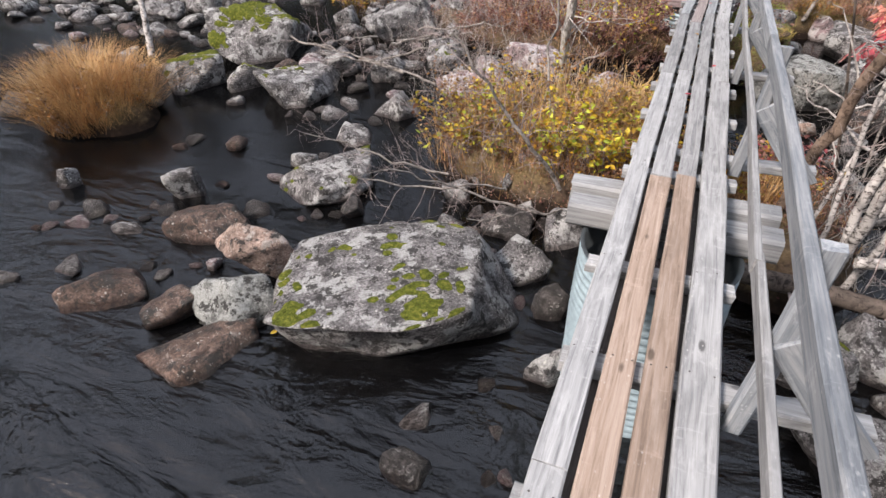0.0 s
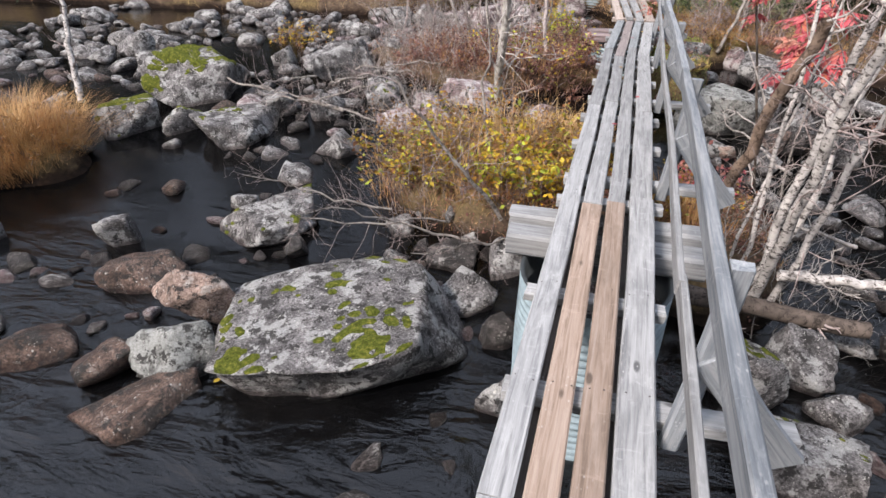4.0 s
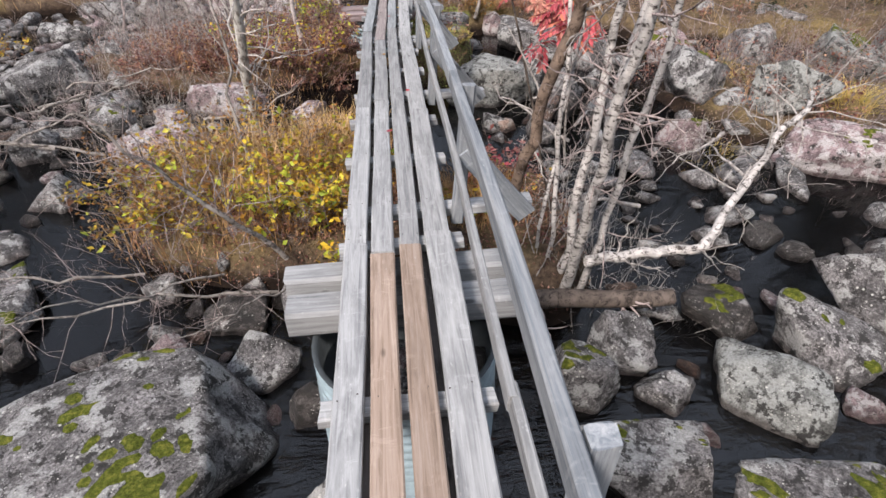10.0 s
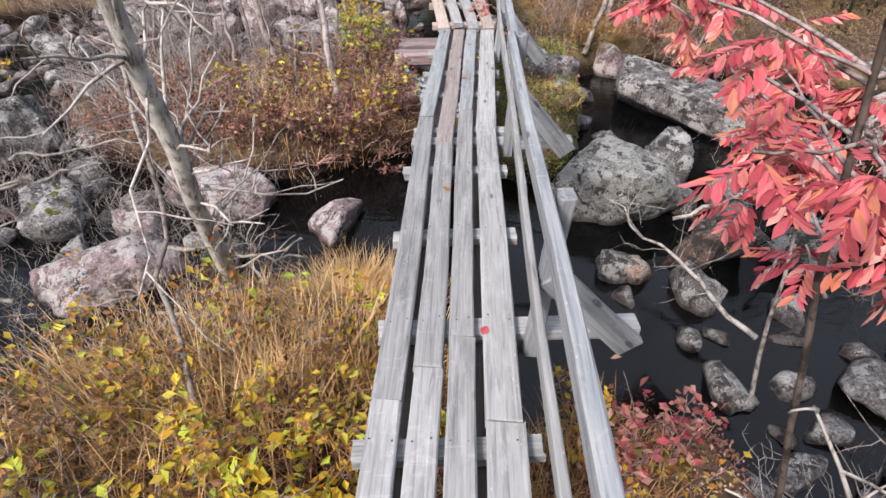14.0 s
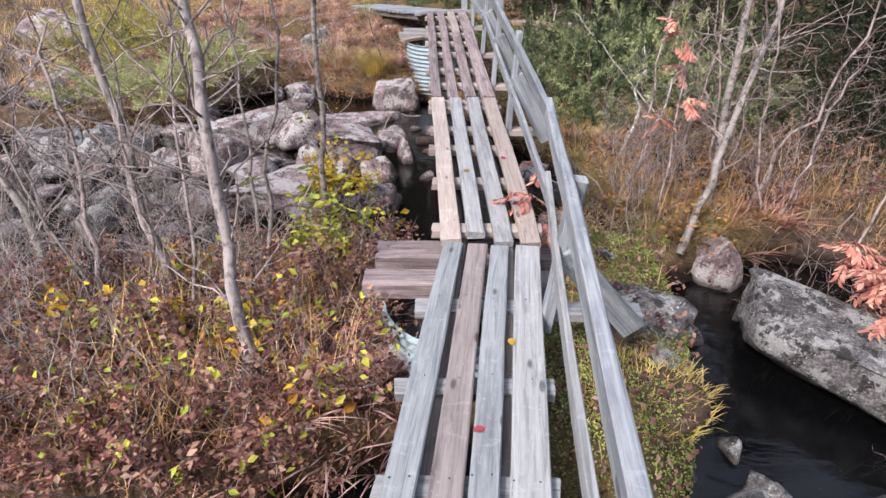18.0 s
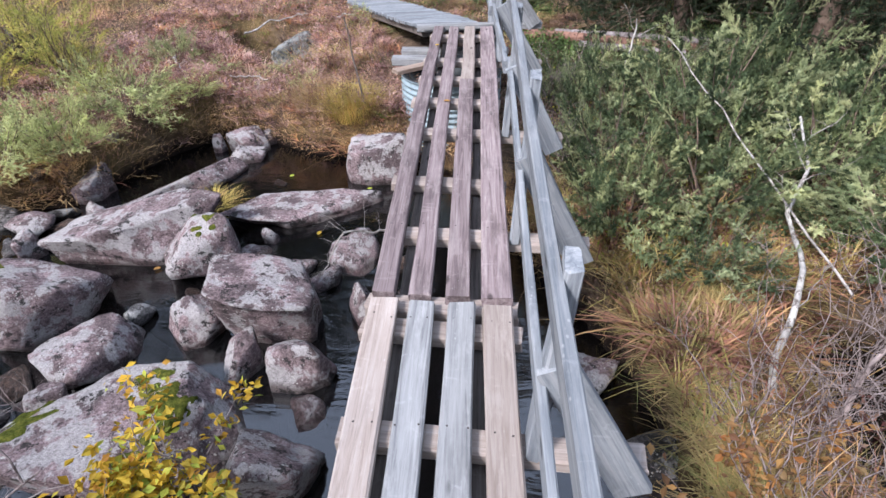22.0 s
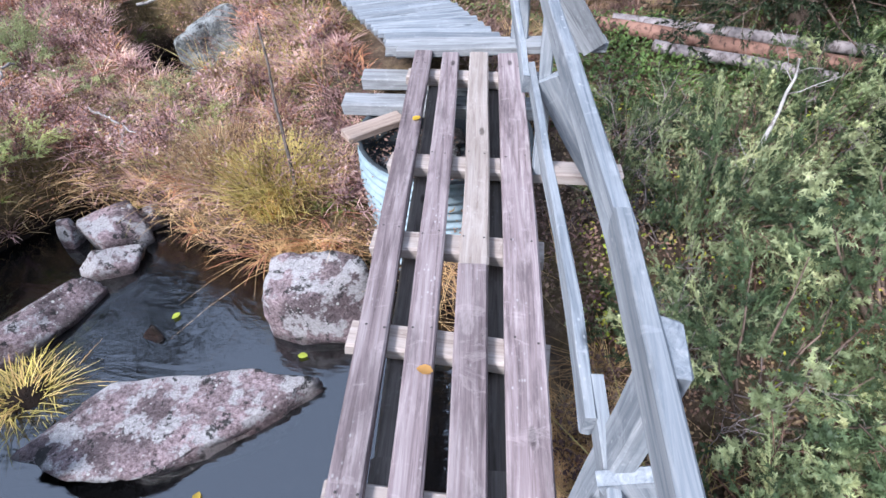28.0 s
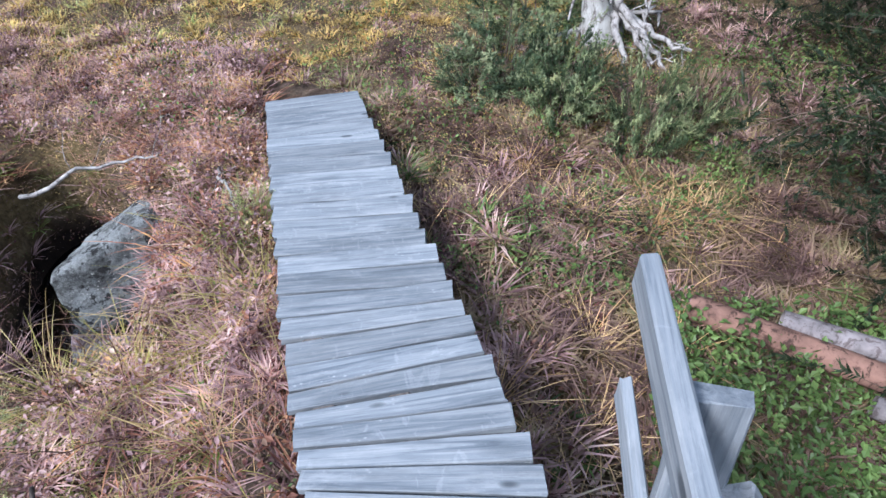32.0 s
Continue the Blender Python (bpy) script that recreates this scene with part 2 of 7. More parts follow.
def island_ramp(name, stops, rough=0.65, trans=0.35, patch=0.0, share=0.7):
    """Small leaves and blades: each piece takes its own colour out of the range."""
    n = Nodes(name)
    geo = n.add("ShaderNodeNewGeometry")
    v = n.coords((1, 1, 1), shift=False)
    pick = geo.outputs["Random Per Island"]
    if patch:
        # whole sprays share a tone, single needles differ a little
        wide = n.add("ShaderNodeMapRange")
        wide.inputs["From Min"].default_value = 0.3
        wide.inputs["From Max"].default_value = 0.7
        n.link(n.noise(v, patch, 3, 0.55), wide.inputs["Value"])
        both = n.add("ShaderNodeMix")
        both.inputs["Factor"].default_value = share
        n.link(pick, both.inputs[2])
        n.link(wide.outputs[0], both.inputs[3])
        pick = both.outputs[0]
    col = n.ramp(pick, stops)
    big = n.ramp(n.noise(v, 5.0, 4, 0.6), [(0.36, (0.55,) * 3), (0.64, (1.25,) * 3)])
    col = n.mix(1.0, col, big, "MULTIPLY")
    info = n.add("ShaderNodeObjectInfo")
    col = n.mix(1.0, col, n.ramp(info.outputs["Random"], [(0.0, (0.78, 0.80, 0.84)), (1.0, (1.14, 1.10, 1.0))]), "MULTIPLY")
    m = n.done(col, rough, 0.25)
    tr = n.add("ShaderNodeBsdfTranslucent")
    n.link(col, tr.inputs["Color"])
    mx = n.add("ShaderNodeMixShader")
    mx.inputs[0].default_value = trans
    n.link(n.bsdf.outputs[0], mx.inputs[1])
    n.link(tr.outputs[0], mx.inputs[2])
    n.link(mx.outputs[0], n.tree.nodes["Material Output"].inputs["Surface"])
    return m


YELLOW_LEAF = island_ramp("autumn_yellow_leaf", [(0.0, (0.42, 0.30, 0.03)), (0.25, (0.58, 0.42, 0.05)), (0.42, (0.40, 0.20, 0.04)), (0.58, (0.26, 0.11, 0.05)), (0.72, (0.14, 0.07, 0.045)), (0.84, (0.30, 0.30, 0.07)), (0.93, (0.20, 0.12, 0.05)), (1.0, (0.5, 0.22, 0.06))])
ORANGE_LEAF = island_ramp("autumn_orange_leaf", [(0.0, (0.40, 0.16, 0.045)), (0.3, (0.42, 0.24, 0.08)), (0.6, (0.30, 0.17, 0.07)), (0.85, (0.18, 0.09, 0.05)), (1.0, (0.46, 0.33, 0.15))])
BROWN_LEAF = island_ramp("withered_brown_leaf", [(0.0, (0.11, 0.042, 0.042)), (0.35, (0.21, 0.092, 0.08)), (0.65, (0.33, 0.17, 0.125)), (0.88, (0.47, 0.31, 0.22)), (1.0, (0.16, 0.07, 0.072))])
RED_LEAF = island_ramp("red_rowan_leaf", [(0.0, (0.34, 0.05, 0.07)), (0.4, (0.54, 0.11, 0.14)), (0.7, (0.58, 0.19, 0.20)), (0.85, (0.54, 0.18, 0.10)), (1.0, (0.64, 0.35, 0.35))])
FADED_LEAF = island_ramp("faded_salmon_leaf", [(0.0, (0.36, 0.12, 0.10)), (0.5, (0.56, 0.24, 0.20)), (1.0, (0.68, 0.42, 0.33))])
MOSS_TIP = island_ramp("green_moss_tips", [(0.0, (0.13, 0.20, 0.04)), (0.4, (0.27, 0.36, 0.08)), (0.75, (0.42, 0.46, 0.14)), (1.0, (0.50, 0.40, 0.20))])
GOLD_LEAF = island_ramp("golden_birch_leaf", [(0.0, (0.42, 0.20, 0.03)), (0.3, (0.64, 0.38, 0.03)), (0.7, (0.74, 0.52, 0.05)), (1.0, (0.60, 0.50, 0.08))])
LIME_LEAF = island_ramp("lime_green_leaf", [(0.0, (0.30, 0.42, 0.06)), (0.5, (0.48, 0.52, 0.07)), (1.0, (0.60, 0.55, 0.08))])
DRY_GRASS = island_ramp("dry_tan_grass", [(0.0, (0.30, 0.17, 0.09)), (0.35, (0.54, 0.35, 0.17)), (0.7, (0.70, 0.52, 0.29)), (1.0, (0.52, 0.27, 0.14))], 0.7, 0.3, 2.2)
RUST_GRASS = island_ramp("rust_orange_grass", [(0.0, (0.28, 0.12, 0.05)), (0.5, (0.46, 0.28, 0.13)), (1.0, (0.58, 0.43, 0.23))], 0.7, 0.25, 3.0)
PINK_GRASS = island_ramp("pinkish_brown_growth", [(0.0, (0.14, 0.06, 0.055)), (0.22, (0.36, 0.17, 0.145)), (0.45, (0.60, 0.345, 0.29)), (0.65, (0.62, 0.42, 0.27)), (0.82, (0.42, 0.38, 0.18)), (1.0, (0.22, 0.25, 0.10))], 0.7, 0.3, 2.1)
OLIVE_GRASS = island_ramp("olive_brown_growth", [(0.0, (0.08, 0.055, 0.035)), (0.3, (0.22, 0.15, 0.075)), (0.55, (0.40, 0.31, 0.14)), (0.8, (0.26, 0.27, 0.10)), (1.0, (0.12, 0.17, 0.06))], 0.7, 0.3, 2.1)
GREEN_GRASS = island_ramp("yellow_green_grass", [(0.0, (0.34, 0.31, 0.08)), (0.4, (0.56, 0.46, 0.14)), (0.8, (0.70, 0.54, 0.23)), (1.0, (0.62, 0.38, 0.16))], 0.7, 0.3)
# lit copy of the juniper needles: sunlight on the left bank mixed into the colour
LIT_JUNIPER = island_ramp("sunlit_juniper_needles", [(0.0, (0.18, 0.23, 0.10)), (0.35, (0.44, 0.50, 0.23)), (0.75, (0.62, 0.66, 0.34)), (1.0, (0.72, 0.70, 0.40))], 0.6, 0.45, 3.5, 0.4)
JUNIPER = island_ramp("juniper_needles", [(0.0, (0.03, 0.05, 0.026)), (0.3, (0.10, 0.145, 0.07)), (0.55, (0.24, 0.30, 0.15)), (0.8, (0.44, 0.49, 0.26)), (1.0, (0.60, 0.60, 0.33))], 0.55, 0.28, 3.0, 0.3)
BLUE_JUNIPER = island_ramp("blue_green_juniper_needles", [(0.0, (0.10, 0.14, 0.10)), (0.3, (0.29, 0.37, 0.28)), (0.6, (0.50, 0.58, 0.44)), (1.0, (0.70, 0.74, 0.58))], 0.55, 0.3, 3.0, 0.3)
SPRUCE = island_ramp("dark_spruce_needles", [(0.0, (0.014, 0.026, 0.012)), (0.6, (0.032, 0.05, 0.024)), (1.0, (0.065, 0.085, 0.043))], 0.6, 0.15)
YOUNG_SPRUCE = island_ramp("yellow_green_spruce_needles", [(0.0, (0.32, 0.36, 0.09)), (0.6, (0.56, 0.55, 0.15)), (1.0, (0.70, 0.60, 0.19))], 0.6, 0.4)
HEATH_LEAF = island_ramp("heather_and_moss_tips", [(0.0, (0.16, 0.07, 0.06)), (0.25, (0.40, 0.21, 0.17)), (0.5, (0.56, 0.36, 0.28)), (0.7, (0.58, 0.43, 0.22)), (0.85, (0.35, 0.37, 0.16)), (1.0, (0.22, 0.27, 0.12))], 0.65, 0.35, 2.1)
MAUVE_HEATH = island_ramp("mauve_withered_heather", [(0.0, (0.09, 0.05, 0.055)), (0.3, (0.27, 0.155, 0.16)), (0.6, (0.50, 0.33, 0.32)), (0.85, (0.62, 0.46, 0.40)), (1.0, (0.50, 0.42, 0.24))], 0.65, 0.25, 5.0)
RUST_HEATH = island_ramp("rust_red_withered_fern", [(0.0, (0.10, 0.045, 0.035)), (0.35, (0.28, 0.12, 0.085)), (0.65, (0.48, 0.24, 0.14)), (0.85, (0.58, 0.38, 0.15)), (1.0, (0.30, 0.32, 0.10))], 0.65, 0.25, 5.0)
SALMON_FERN = island_ramp("salmon_withered_fern", [(0.0, (0.20, 0.09, 0.07)), (0.35, (0.34, 0.165, 0.125)), (0.7, (0.52, 0.30, 0.22)), (1.0, (0.50, 0.36, 0.19))], 0.65, 0.25, 4.0)
HEATH_BROWN = island_ramp("brown_heath_shoots", [(0.0, (0.07, 0.04, 0.036)), (0.3, (0.18, 0.105, 0.09)), (0.55, (0.34, 0.215, 0.165)), (0.75, (0.42, 0.31, 0.17)), (0.9, (0.27, 0.27, 0.12)), (1.0, (0.54, 0.40, 0.31))], 0.65, 0.3, 2.6)
MOSSY_LEAF = island_ramp("golden_moss_tips", [(0.0, (0.30, 0.22, 0.10)), (0.3, (0.62, 0.46, 0.18)), (0.55, (0.78, 0.56, 0.21)), (0.8, (0.50, 0.52, 0.22)), (1.0, (0.34, 0.40, 0.19))], 0.65, 0.35, 1.4)
BERRY_LEAF = island_ramp("lingonberry_leaf", [(0.0, (0.035, 0.065, 0.02)), (0.5, (0.115, 0.18, 0.05)), (0.8, (0.21, 0.29, 0.085)), (0.92, (0.34, 0.36, 0.12)), (1.0, (0.24, 0.16, 0.08))], 0.45, 0.2, 2.0)


def bark(name, pale, dark, band):
    n = Nodes(name)
    v = n.coords((6, 6, band))
    f = n.noise(v, 4, 7, 0.7, 0.5)
    col = n.ramp(f, [(0.40, dark), (0.49, pale), (0.7, tuple(min(1, c * 1.15) for c in pale))])
    v2 = n.coords((1, 1, 1))
    g = n.ramp(n.noise(v2, 9, 5, 0.6), [(0.35, (0.5,) * 3), (0.6, (1,) * 3)])
    col = n.mix(1.0, col, g, "MULTIPLY")
    n.bump(f, 0.6, 0.01)
    return n.done(col, 0.85, 0.2)


LICHEN_BARK = bark("pale_lichened_bark", (0.43, 0.42, 0.39), (0.15, 0.13, 0.115), 2)
MAUVE_BARK = bark("dull_grey_birch_bark", (0.32, 0.285, 0.275), (0.15, 0.125, 0.12), 3)
DARK_BARK = bark("wet_dark_bark", (0.105, 0.085, 0.072), (0.03, 0.024, 0.02), 4)
BIRCH_BARK = bark("white_birch_bark", (0.46, 0.44, 0.42), (0.05, 0.042, 0.038), 9)
GREY_BARK = bark("grey_lichened_bark", (0.25, 0.23, 0.21), (0.08, 0.068, 0.06), 6)
BROWN_BARK = bark("peeling_brown_bark", (0.21, 0.155, 0.12), (0.08, 0.055, 0.04), 5)
LOG_BARK = bark("weathered_log_wood", (0.26, 0.23, 0.225), (0.13, 0.105, 0.10), 2)
RED_BARK = bark("split_reddish_wood", (0.24, 0.135, 0.10), (0.07, 0.04, 0.03), 3)
TWIG = bark("grey_brown_twig", (0.33, 0.275, 0.26), (0.10, 0.075, 0.07), 4)
PALE_TWIG = bark("bleached_twig", (0.40, 0.375, 0.35), (0.16, 0.14, 0.13), 4)


def ground_material():
    n = Nodes("forest_floor")
    v = n.coords((1, 1, 1), shift=False)
    a = n.ramp(n.noise(v, 14, 8, 0.7), [(0.3, (0.03, 0.022, 0.017)), (0.5, (0.11, 0.078, 0.056)), (0.7, (0.22, 0.165, 0.11))])
    f = n.ramp(n.noise(v, 1.1, 5, 0.6), [(0.45, (0, 0, 0)), (0.62, (0.8,) * 3)])
    col = n.mix(f, a, n.ramp(n.noise(v, 30, 5, 0.7), [(0.35, (0.09, 0.07, 0.03)), (0.65, (0.30, 0.22, 0.10))]))
    bed = n.ramp(n.noise(v, 9, 8, 0.7), [(0.3, (0.008, 0.006, 0.005)), (0.55, (0.022, 0.014, 0.010)), (0.75, (0.055, 0.034, 0.021))])
    jag = n.add("ShaderNodeMath", operation="MULTIPLY_ADD")
    jag.inputs[1].default_value = -0.3
    n.link(n.noise(v, 3.0, 6, 0.7), jag.inputs[0])
    n.link(n.above_water(), jag.inputs[2])
    soaked = n.add("ShaderNodeMapRange")
    soaked.inputs["From Min"].default_value = -1.5
    soaked.inputs["From Max"].default_value = -1.38
    soaked.inputs["To Min"].default_value = 1.0
    soaked.inputs["To Max"].default_value = 0.0
    n.link(jag.outputs[0], soaked.inputs["Value"])
    col = n.mix(soaked.outputs[0], col, bed)
    n.bump(n.noise(v, 40, 8, 0.75), 0.9, 0.05)
    return n.done(col, 0.95, 0.15)


GROUND = ground_material()


def water_material():
    n = Nodes("dark_bog_water")
    tc = n.add("ShaderNodeTexCoord")
    mp = n.add("ShaderNodeMapping")
    mp.inputs["Rotation"].default_value = (0, 0, radians(35))
    mp.inputs["Scale"].default_value = (1.0, 2.8, 1.0)
    n.link(tc.outputs["Object"], mp.inputs["Vector"])
    v = mp.outputs["Vector"]
    w1 = n.noise(v, 0.9, 3, 0.55, 2.2)
    w2 = n.noise(v, 3.0, 4, 0.6, 2.0)
    w3 = n.noise(tc.outputs["Object"], 9.0, 4, 0.65, 1.2)
    s = n.add("ShaderNodeMath", operation="MULTIPLY_ADD")
    s.inputs[1].default_value = 0.28
    n.link(w2, s.inputs[0])
    n.link(w1, s.inputs[2])
    s2 = n.add("ShaderNodeMath", operation="MULTIPLY_ADD")
    s2.inputs[1].default_value = 0.085
    n.link(w3, s2.inputs[0])
    n.link(s.outputs[0], s2.inputs[2])
    s = s2
    # rough water in the main stream, calm pools beyond it
    sep = n.add("ShaderNodeSeparateXYZ")
    n.link(tc.outputs["Object"], sep.inputs[0])
    calm = n.add("ShaderNodeMapRange")
    calm.inputs["From Min"].default_value = 2.6
    calm.inputs["From Max"].default_value = 4.2
    calm.inputs["To Min"].default_value = 0.31
    calm.inputs["To Max"].default_value = 0.045
    n.link(sep.outputs["Y"], calm.inputs["Value"])
    b = n.add("ShaderNodeBump")
    b.inputs["Distance"].default_value = 0.3
    n.link(calm.outputs[0], b.inputs["Strength"])
    n.link(s.outputs[0], b.inputs["Height"])
    n.link(b.outputs["Normal"], n.bsdf.inputs["Normal"])
    n.bsdf.inputs["Base Color"].default_value = (0.002, 0.0021, 0.0024, 1)
    n.bsdf.inputs["Roughness"].default_value = 0.07
    # mirror brightness set by place: index raised for the upper pools, lowest in the channels
    gloss = n.add("ShaderNodeMapRange")
    gloss.inputs["From Min"].default_value = 9.0
    gloss.inputs["From Max"].default_value = 12.0
    gloss.inputs["To Min"].default_value = 1.34
    gloss.inputs["To Max"].default_value = 2.1
    n.link(sep.outputs["Y"], gloss.inputs["Value"])
    # a small raise for the main stream, to brighten its sky reflection
    stream_gloss = n.add("ShaderNodeMapRange")
    stream_gloss.inputs["From Min"].default_value = 2.4
    stream_gloss.inputs["From Max"].default_value = 4.2
    stream_gloss.inputs["To Min"].default_value = 0.19
    stream_gloss.inputs["To Max"].default_value = 0.0
    n.link(sep.outputs["Y"], stream_gloss.inputs["Value"])
    both = n.add("ShaderNodeMath", operation="ADD")
    n.link(gloss.outputs[0], both.inputs[0])
    n.link(stream_gloss.outputs[0], both.inputs[1])
    n.link(both.outputs[0], n.bsdf.inputs["IOR"])
    n.bsdf.inputs["Alpha"].default_value = 0.88
    return n.mat


WATER = water_material()


def plain(name, color, rough=0.5, metal=0.0, grain=0.25):
    n = Nodes(name)
    v = n.coords((1, 1, 1))
    f = n.ramp(n.noise(v, 12, 7, 0.7), [(0.3, tuple(c * (1 - grain) for c in color)), (0.7, tuple(min(1, c * (1 + grain)) for c in color))])
    n.bsdf.inputs["Metallic"].default_value = metal
    n.bump(n.noise(v, 60, 4, 0.6), 0.2, 0.004)
    return n.done(f, rough, 0.4)


DRUM_PAINT = plain("weathered_pale_teal_plastic", (0.22, 0.29, 0.32), 0.55)
# the shell's teal at a fifth: the hollow's shade is put into the colour
DRUM_INNER_SHADE = plain("drum_inside_painted_shade", (0.05, 0.06, 0.065), 0.7)
IRON = plain("rusty_nail", (0.045, 0.04, 0.038), 0.9, 0.0)

# ---- building helpers ----
PLACED = {}


def thing(name, at, label, category, group="", kind=""):
    ob = new(name)
    ob.empty_display_size = 0.1
    ob.matrix_basis = at if isinstance(at, Matrix) else Matrix.Translation(at)
    PLACED[ob] = ob.matrix_basis.copy()
    return tagged(ob, label, category, group, kind)


def part(name, me, material, parent, label="", at=None):
    """One mesh object under a thing or a part; at is its pose in the world."""
    if material is not None and not me.materials:
        me.materials.append(material)
    ob = new(name, me)
    at = at or Matrix.Identity(4)
    PLACED[ob] = at
    if parent is not None:
        ob.parent = parent
        ob.matrix_parent_inverse = PLACED[parent].inverted()
    ob.matrix_basis = at
    return tagged(ob, label)


def to_mesh(name, verts, faces, smooth=True):
    me = bpy.data.meshes.new(name)
    me.from_pydata([tuple(v) for v in verts], [], [tuple(f) for f in faces])
    if smooth:
        me.shade_smooth()
    return me


def quick_mesh(name, verts, faces, smooth=True):
    """Many faces of one size, from arrays."""
    verts = np.asarray(verts, dtype=np.float32)
    faces = np.asarray(faces, dtype=np.int32)
    me = bpy.data.meshes.new(name)
    k = faces.shape[1]
    me.vertices.add(len(verts))
    me.vertices.foreach_set("co", verts.ravel())
    me.loops.add(faces.size)
    me.loops.foreach_set("vertex_index", faces.ravel())
    me.polygons.add(len(faces))
    me.polygons.foreach_set("loop_start", np.arange(0, faces.size, k, dtype=np.int32))
    me.polygons.foreach_set("use_smooth", np.full(len(faces), smooth))
    me.update(calc_edges=True)
    return me


def deck_z(y):
    """The footbridge sags to its middle pier and climbs to the far one."""
    return float(np.interp(y, [-6, 3.4, 5.4, 7.2, 9.43, 9.47, 11.67, 13.4, 14.2, 15.7, 30], [0.0, -0.01, -0.05, -0.09, -0.135, -0.085, 0.045, 0.14, 0.185, 0.19, 0.19]))


def water_z(y):
    return float(np.interp(y, [-30, 4, 7, 10.5, 60], [-1.42, -1.42, -1.1, -0.95, -0.95]))


def timber_mesh(name, length, w, th, rng, bow=0.004, chew=0.003):
    """A sawn board: eight-sided section with eased edges, slightly crooked, worn at its ends; runs along x from 0."""
    c = min(w, th) * 0.14
    a, b = w / 2, th / 2
    ring = [(-a + c, -b), (a - c, -b), (a, -b + c), (a, b - c), (a - c, b), (-a + c, b), (-a, b - c), (-a, -b + c)]
    n = max(3, int(length / 0.3) + 2)
    ph = rng.uniform(0, 6.28, 4)
    verts = []
    for i in range(n):
        s = i / (n - 1)
        x = s * length
        dy = bow * math.sin(ph[0] + 3.1 * s) + 0.4 * bow * math.sin(ph[1] + 9 * s)
        dz = 0.5 * bow * math.sin(ph[2] + 4.0 * s)
        kk = 1 + 0.02 * math.sin(ph[3] + 7 * s)
        for y, z in ring:
            e = rng.uniform(-chew, chew, 3) * (2.2 if i in (0, n - 1) else 1)
            verts.append((x + (e[0] if i in (0, n - 1) else 0), y * kk + dy + e[1] * 0.5, z + dz + e[2] * 0.35))
    faces = []
    for i in range(n - 1):
        for j in range(8):
            k = (j + 1) % 8
            faces.append((i * 8 + j, i * 8 + k, (i + 1) * 8 + k, (i + 1) * 8 + j))
    faces.append(tuple(range(7, -1, -1)))
    faces.append(tuple((n - 1) * 8 + j for j in range(8)))
    me = to_mesh(name, verts, faces, smooth=False)
    return me


def along(a, b, up=(0, 0, 1)):
    """A pose at a whose x runs towards b and whose z is as near to up as can be."""
    a, b = Vector(a), Vector(b)
    x = (b - a).normalized()
    y = Vector(up).cross(x).normalized()
    z = x.cross(y)
    m = Matrix((x, y, z)).transposed().to_4x4()
    m.translation = a
    return m


RNG = np.random.default_rng(7)


def timber(name, a, b, w, th, material, parent, label="", up=(0, 0, 1), bow=0.004):
    length = (Vector(b) - Vector(a)).length
    me = timber_mesh(name, length, w, th, RNG, bow)
    return part(name, me, material, parent, label, along(a, b, up))


# ---- ground, bed and water ----
def bump_in(x, y, cx, cy, rx, ry, soft=0.35, turn=0.0):
    """1 inside an ellipse, falling to 0 outside over the soft share of it."""
    c, s = math.cos(turn), math.sin(turn)
    u, v = ((x - cx) * c + (y - cy) * s) / rx, (-(x - cx) * s + (y - cy) * c) / ry
    d = np.sqrt(u * u + v * v)
    return np.clip((1 + soft - d) / (2 * soft), 0, 1) ** 2 * (3 - 2 * np.clip((1 + soft - d) / (2 * soft), 0, 1))


def wave(x, y, k, a, b):
    return np.sin(x * k + a + 1.7 * np.sin(y * k * 0.7 + b)) * np.sin(y * k * 1.13 + b + 1.3 * np.sin(x * k * 0.6 + a))


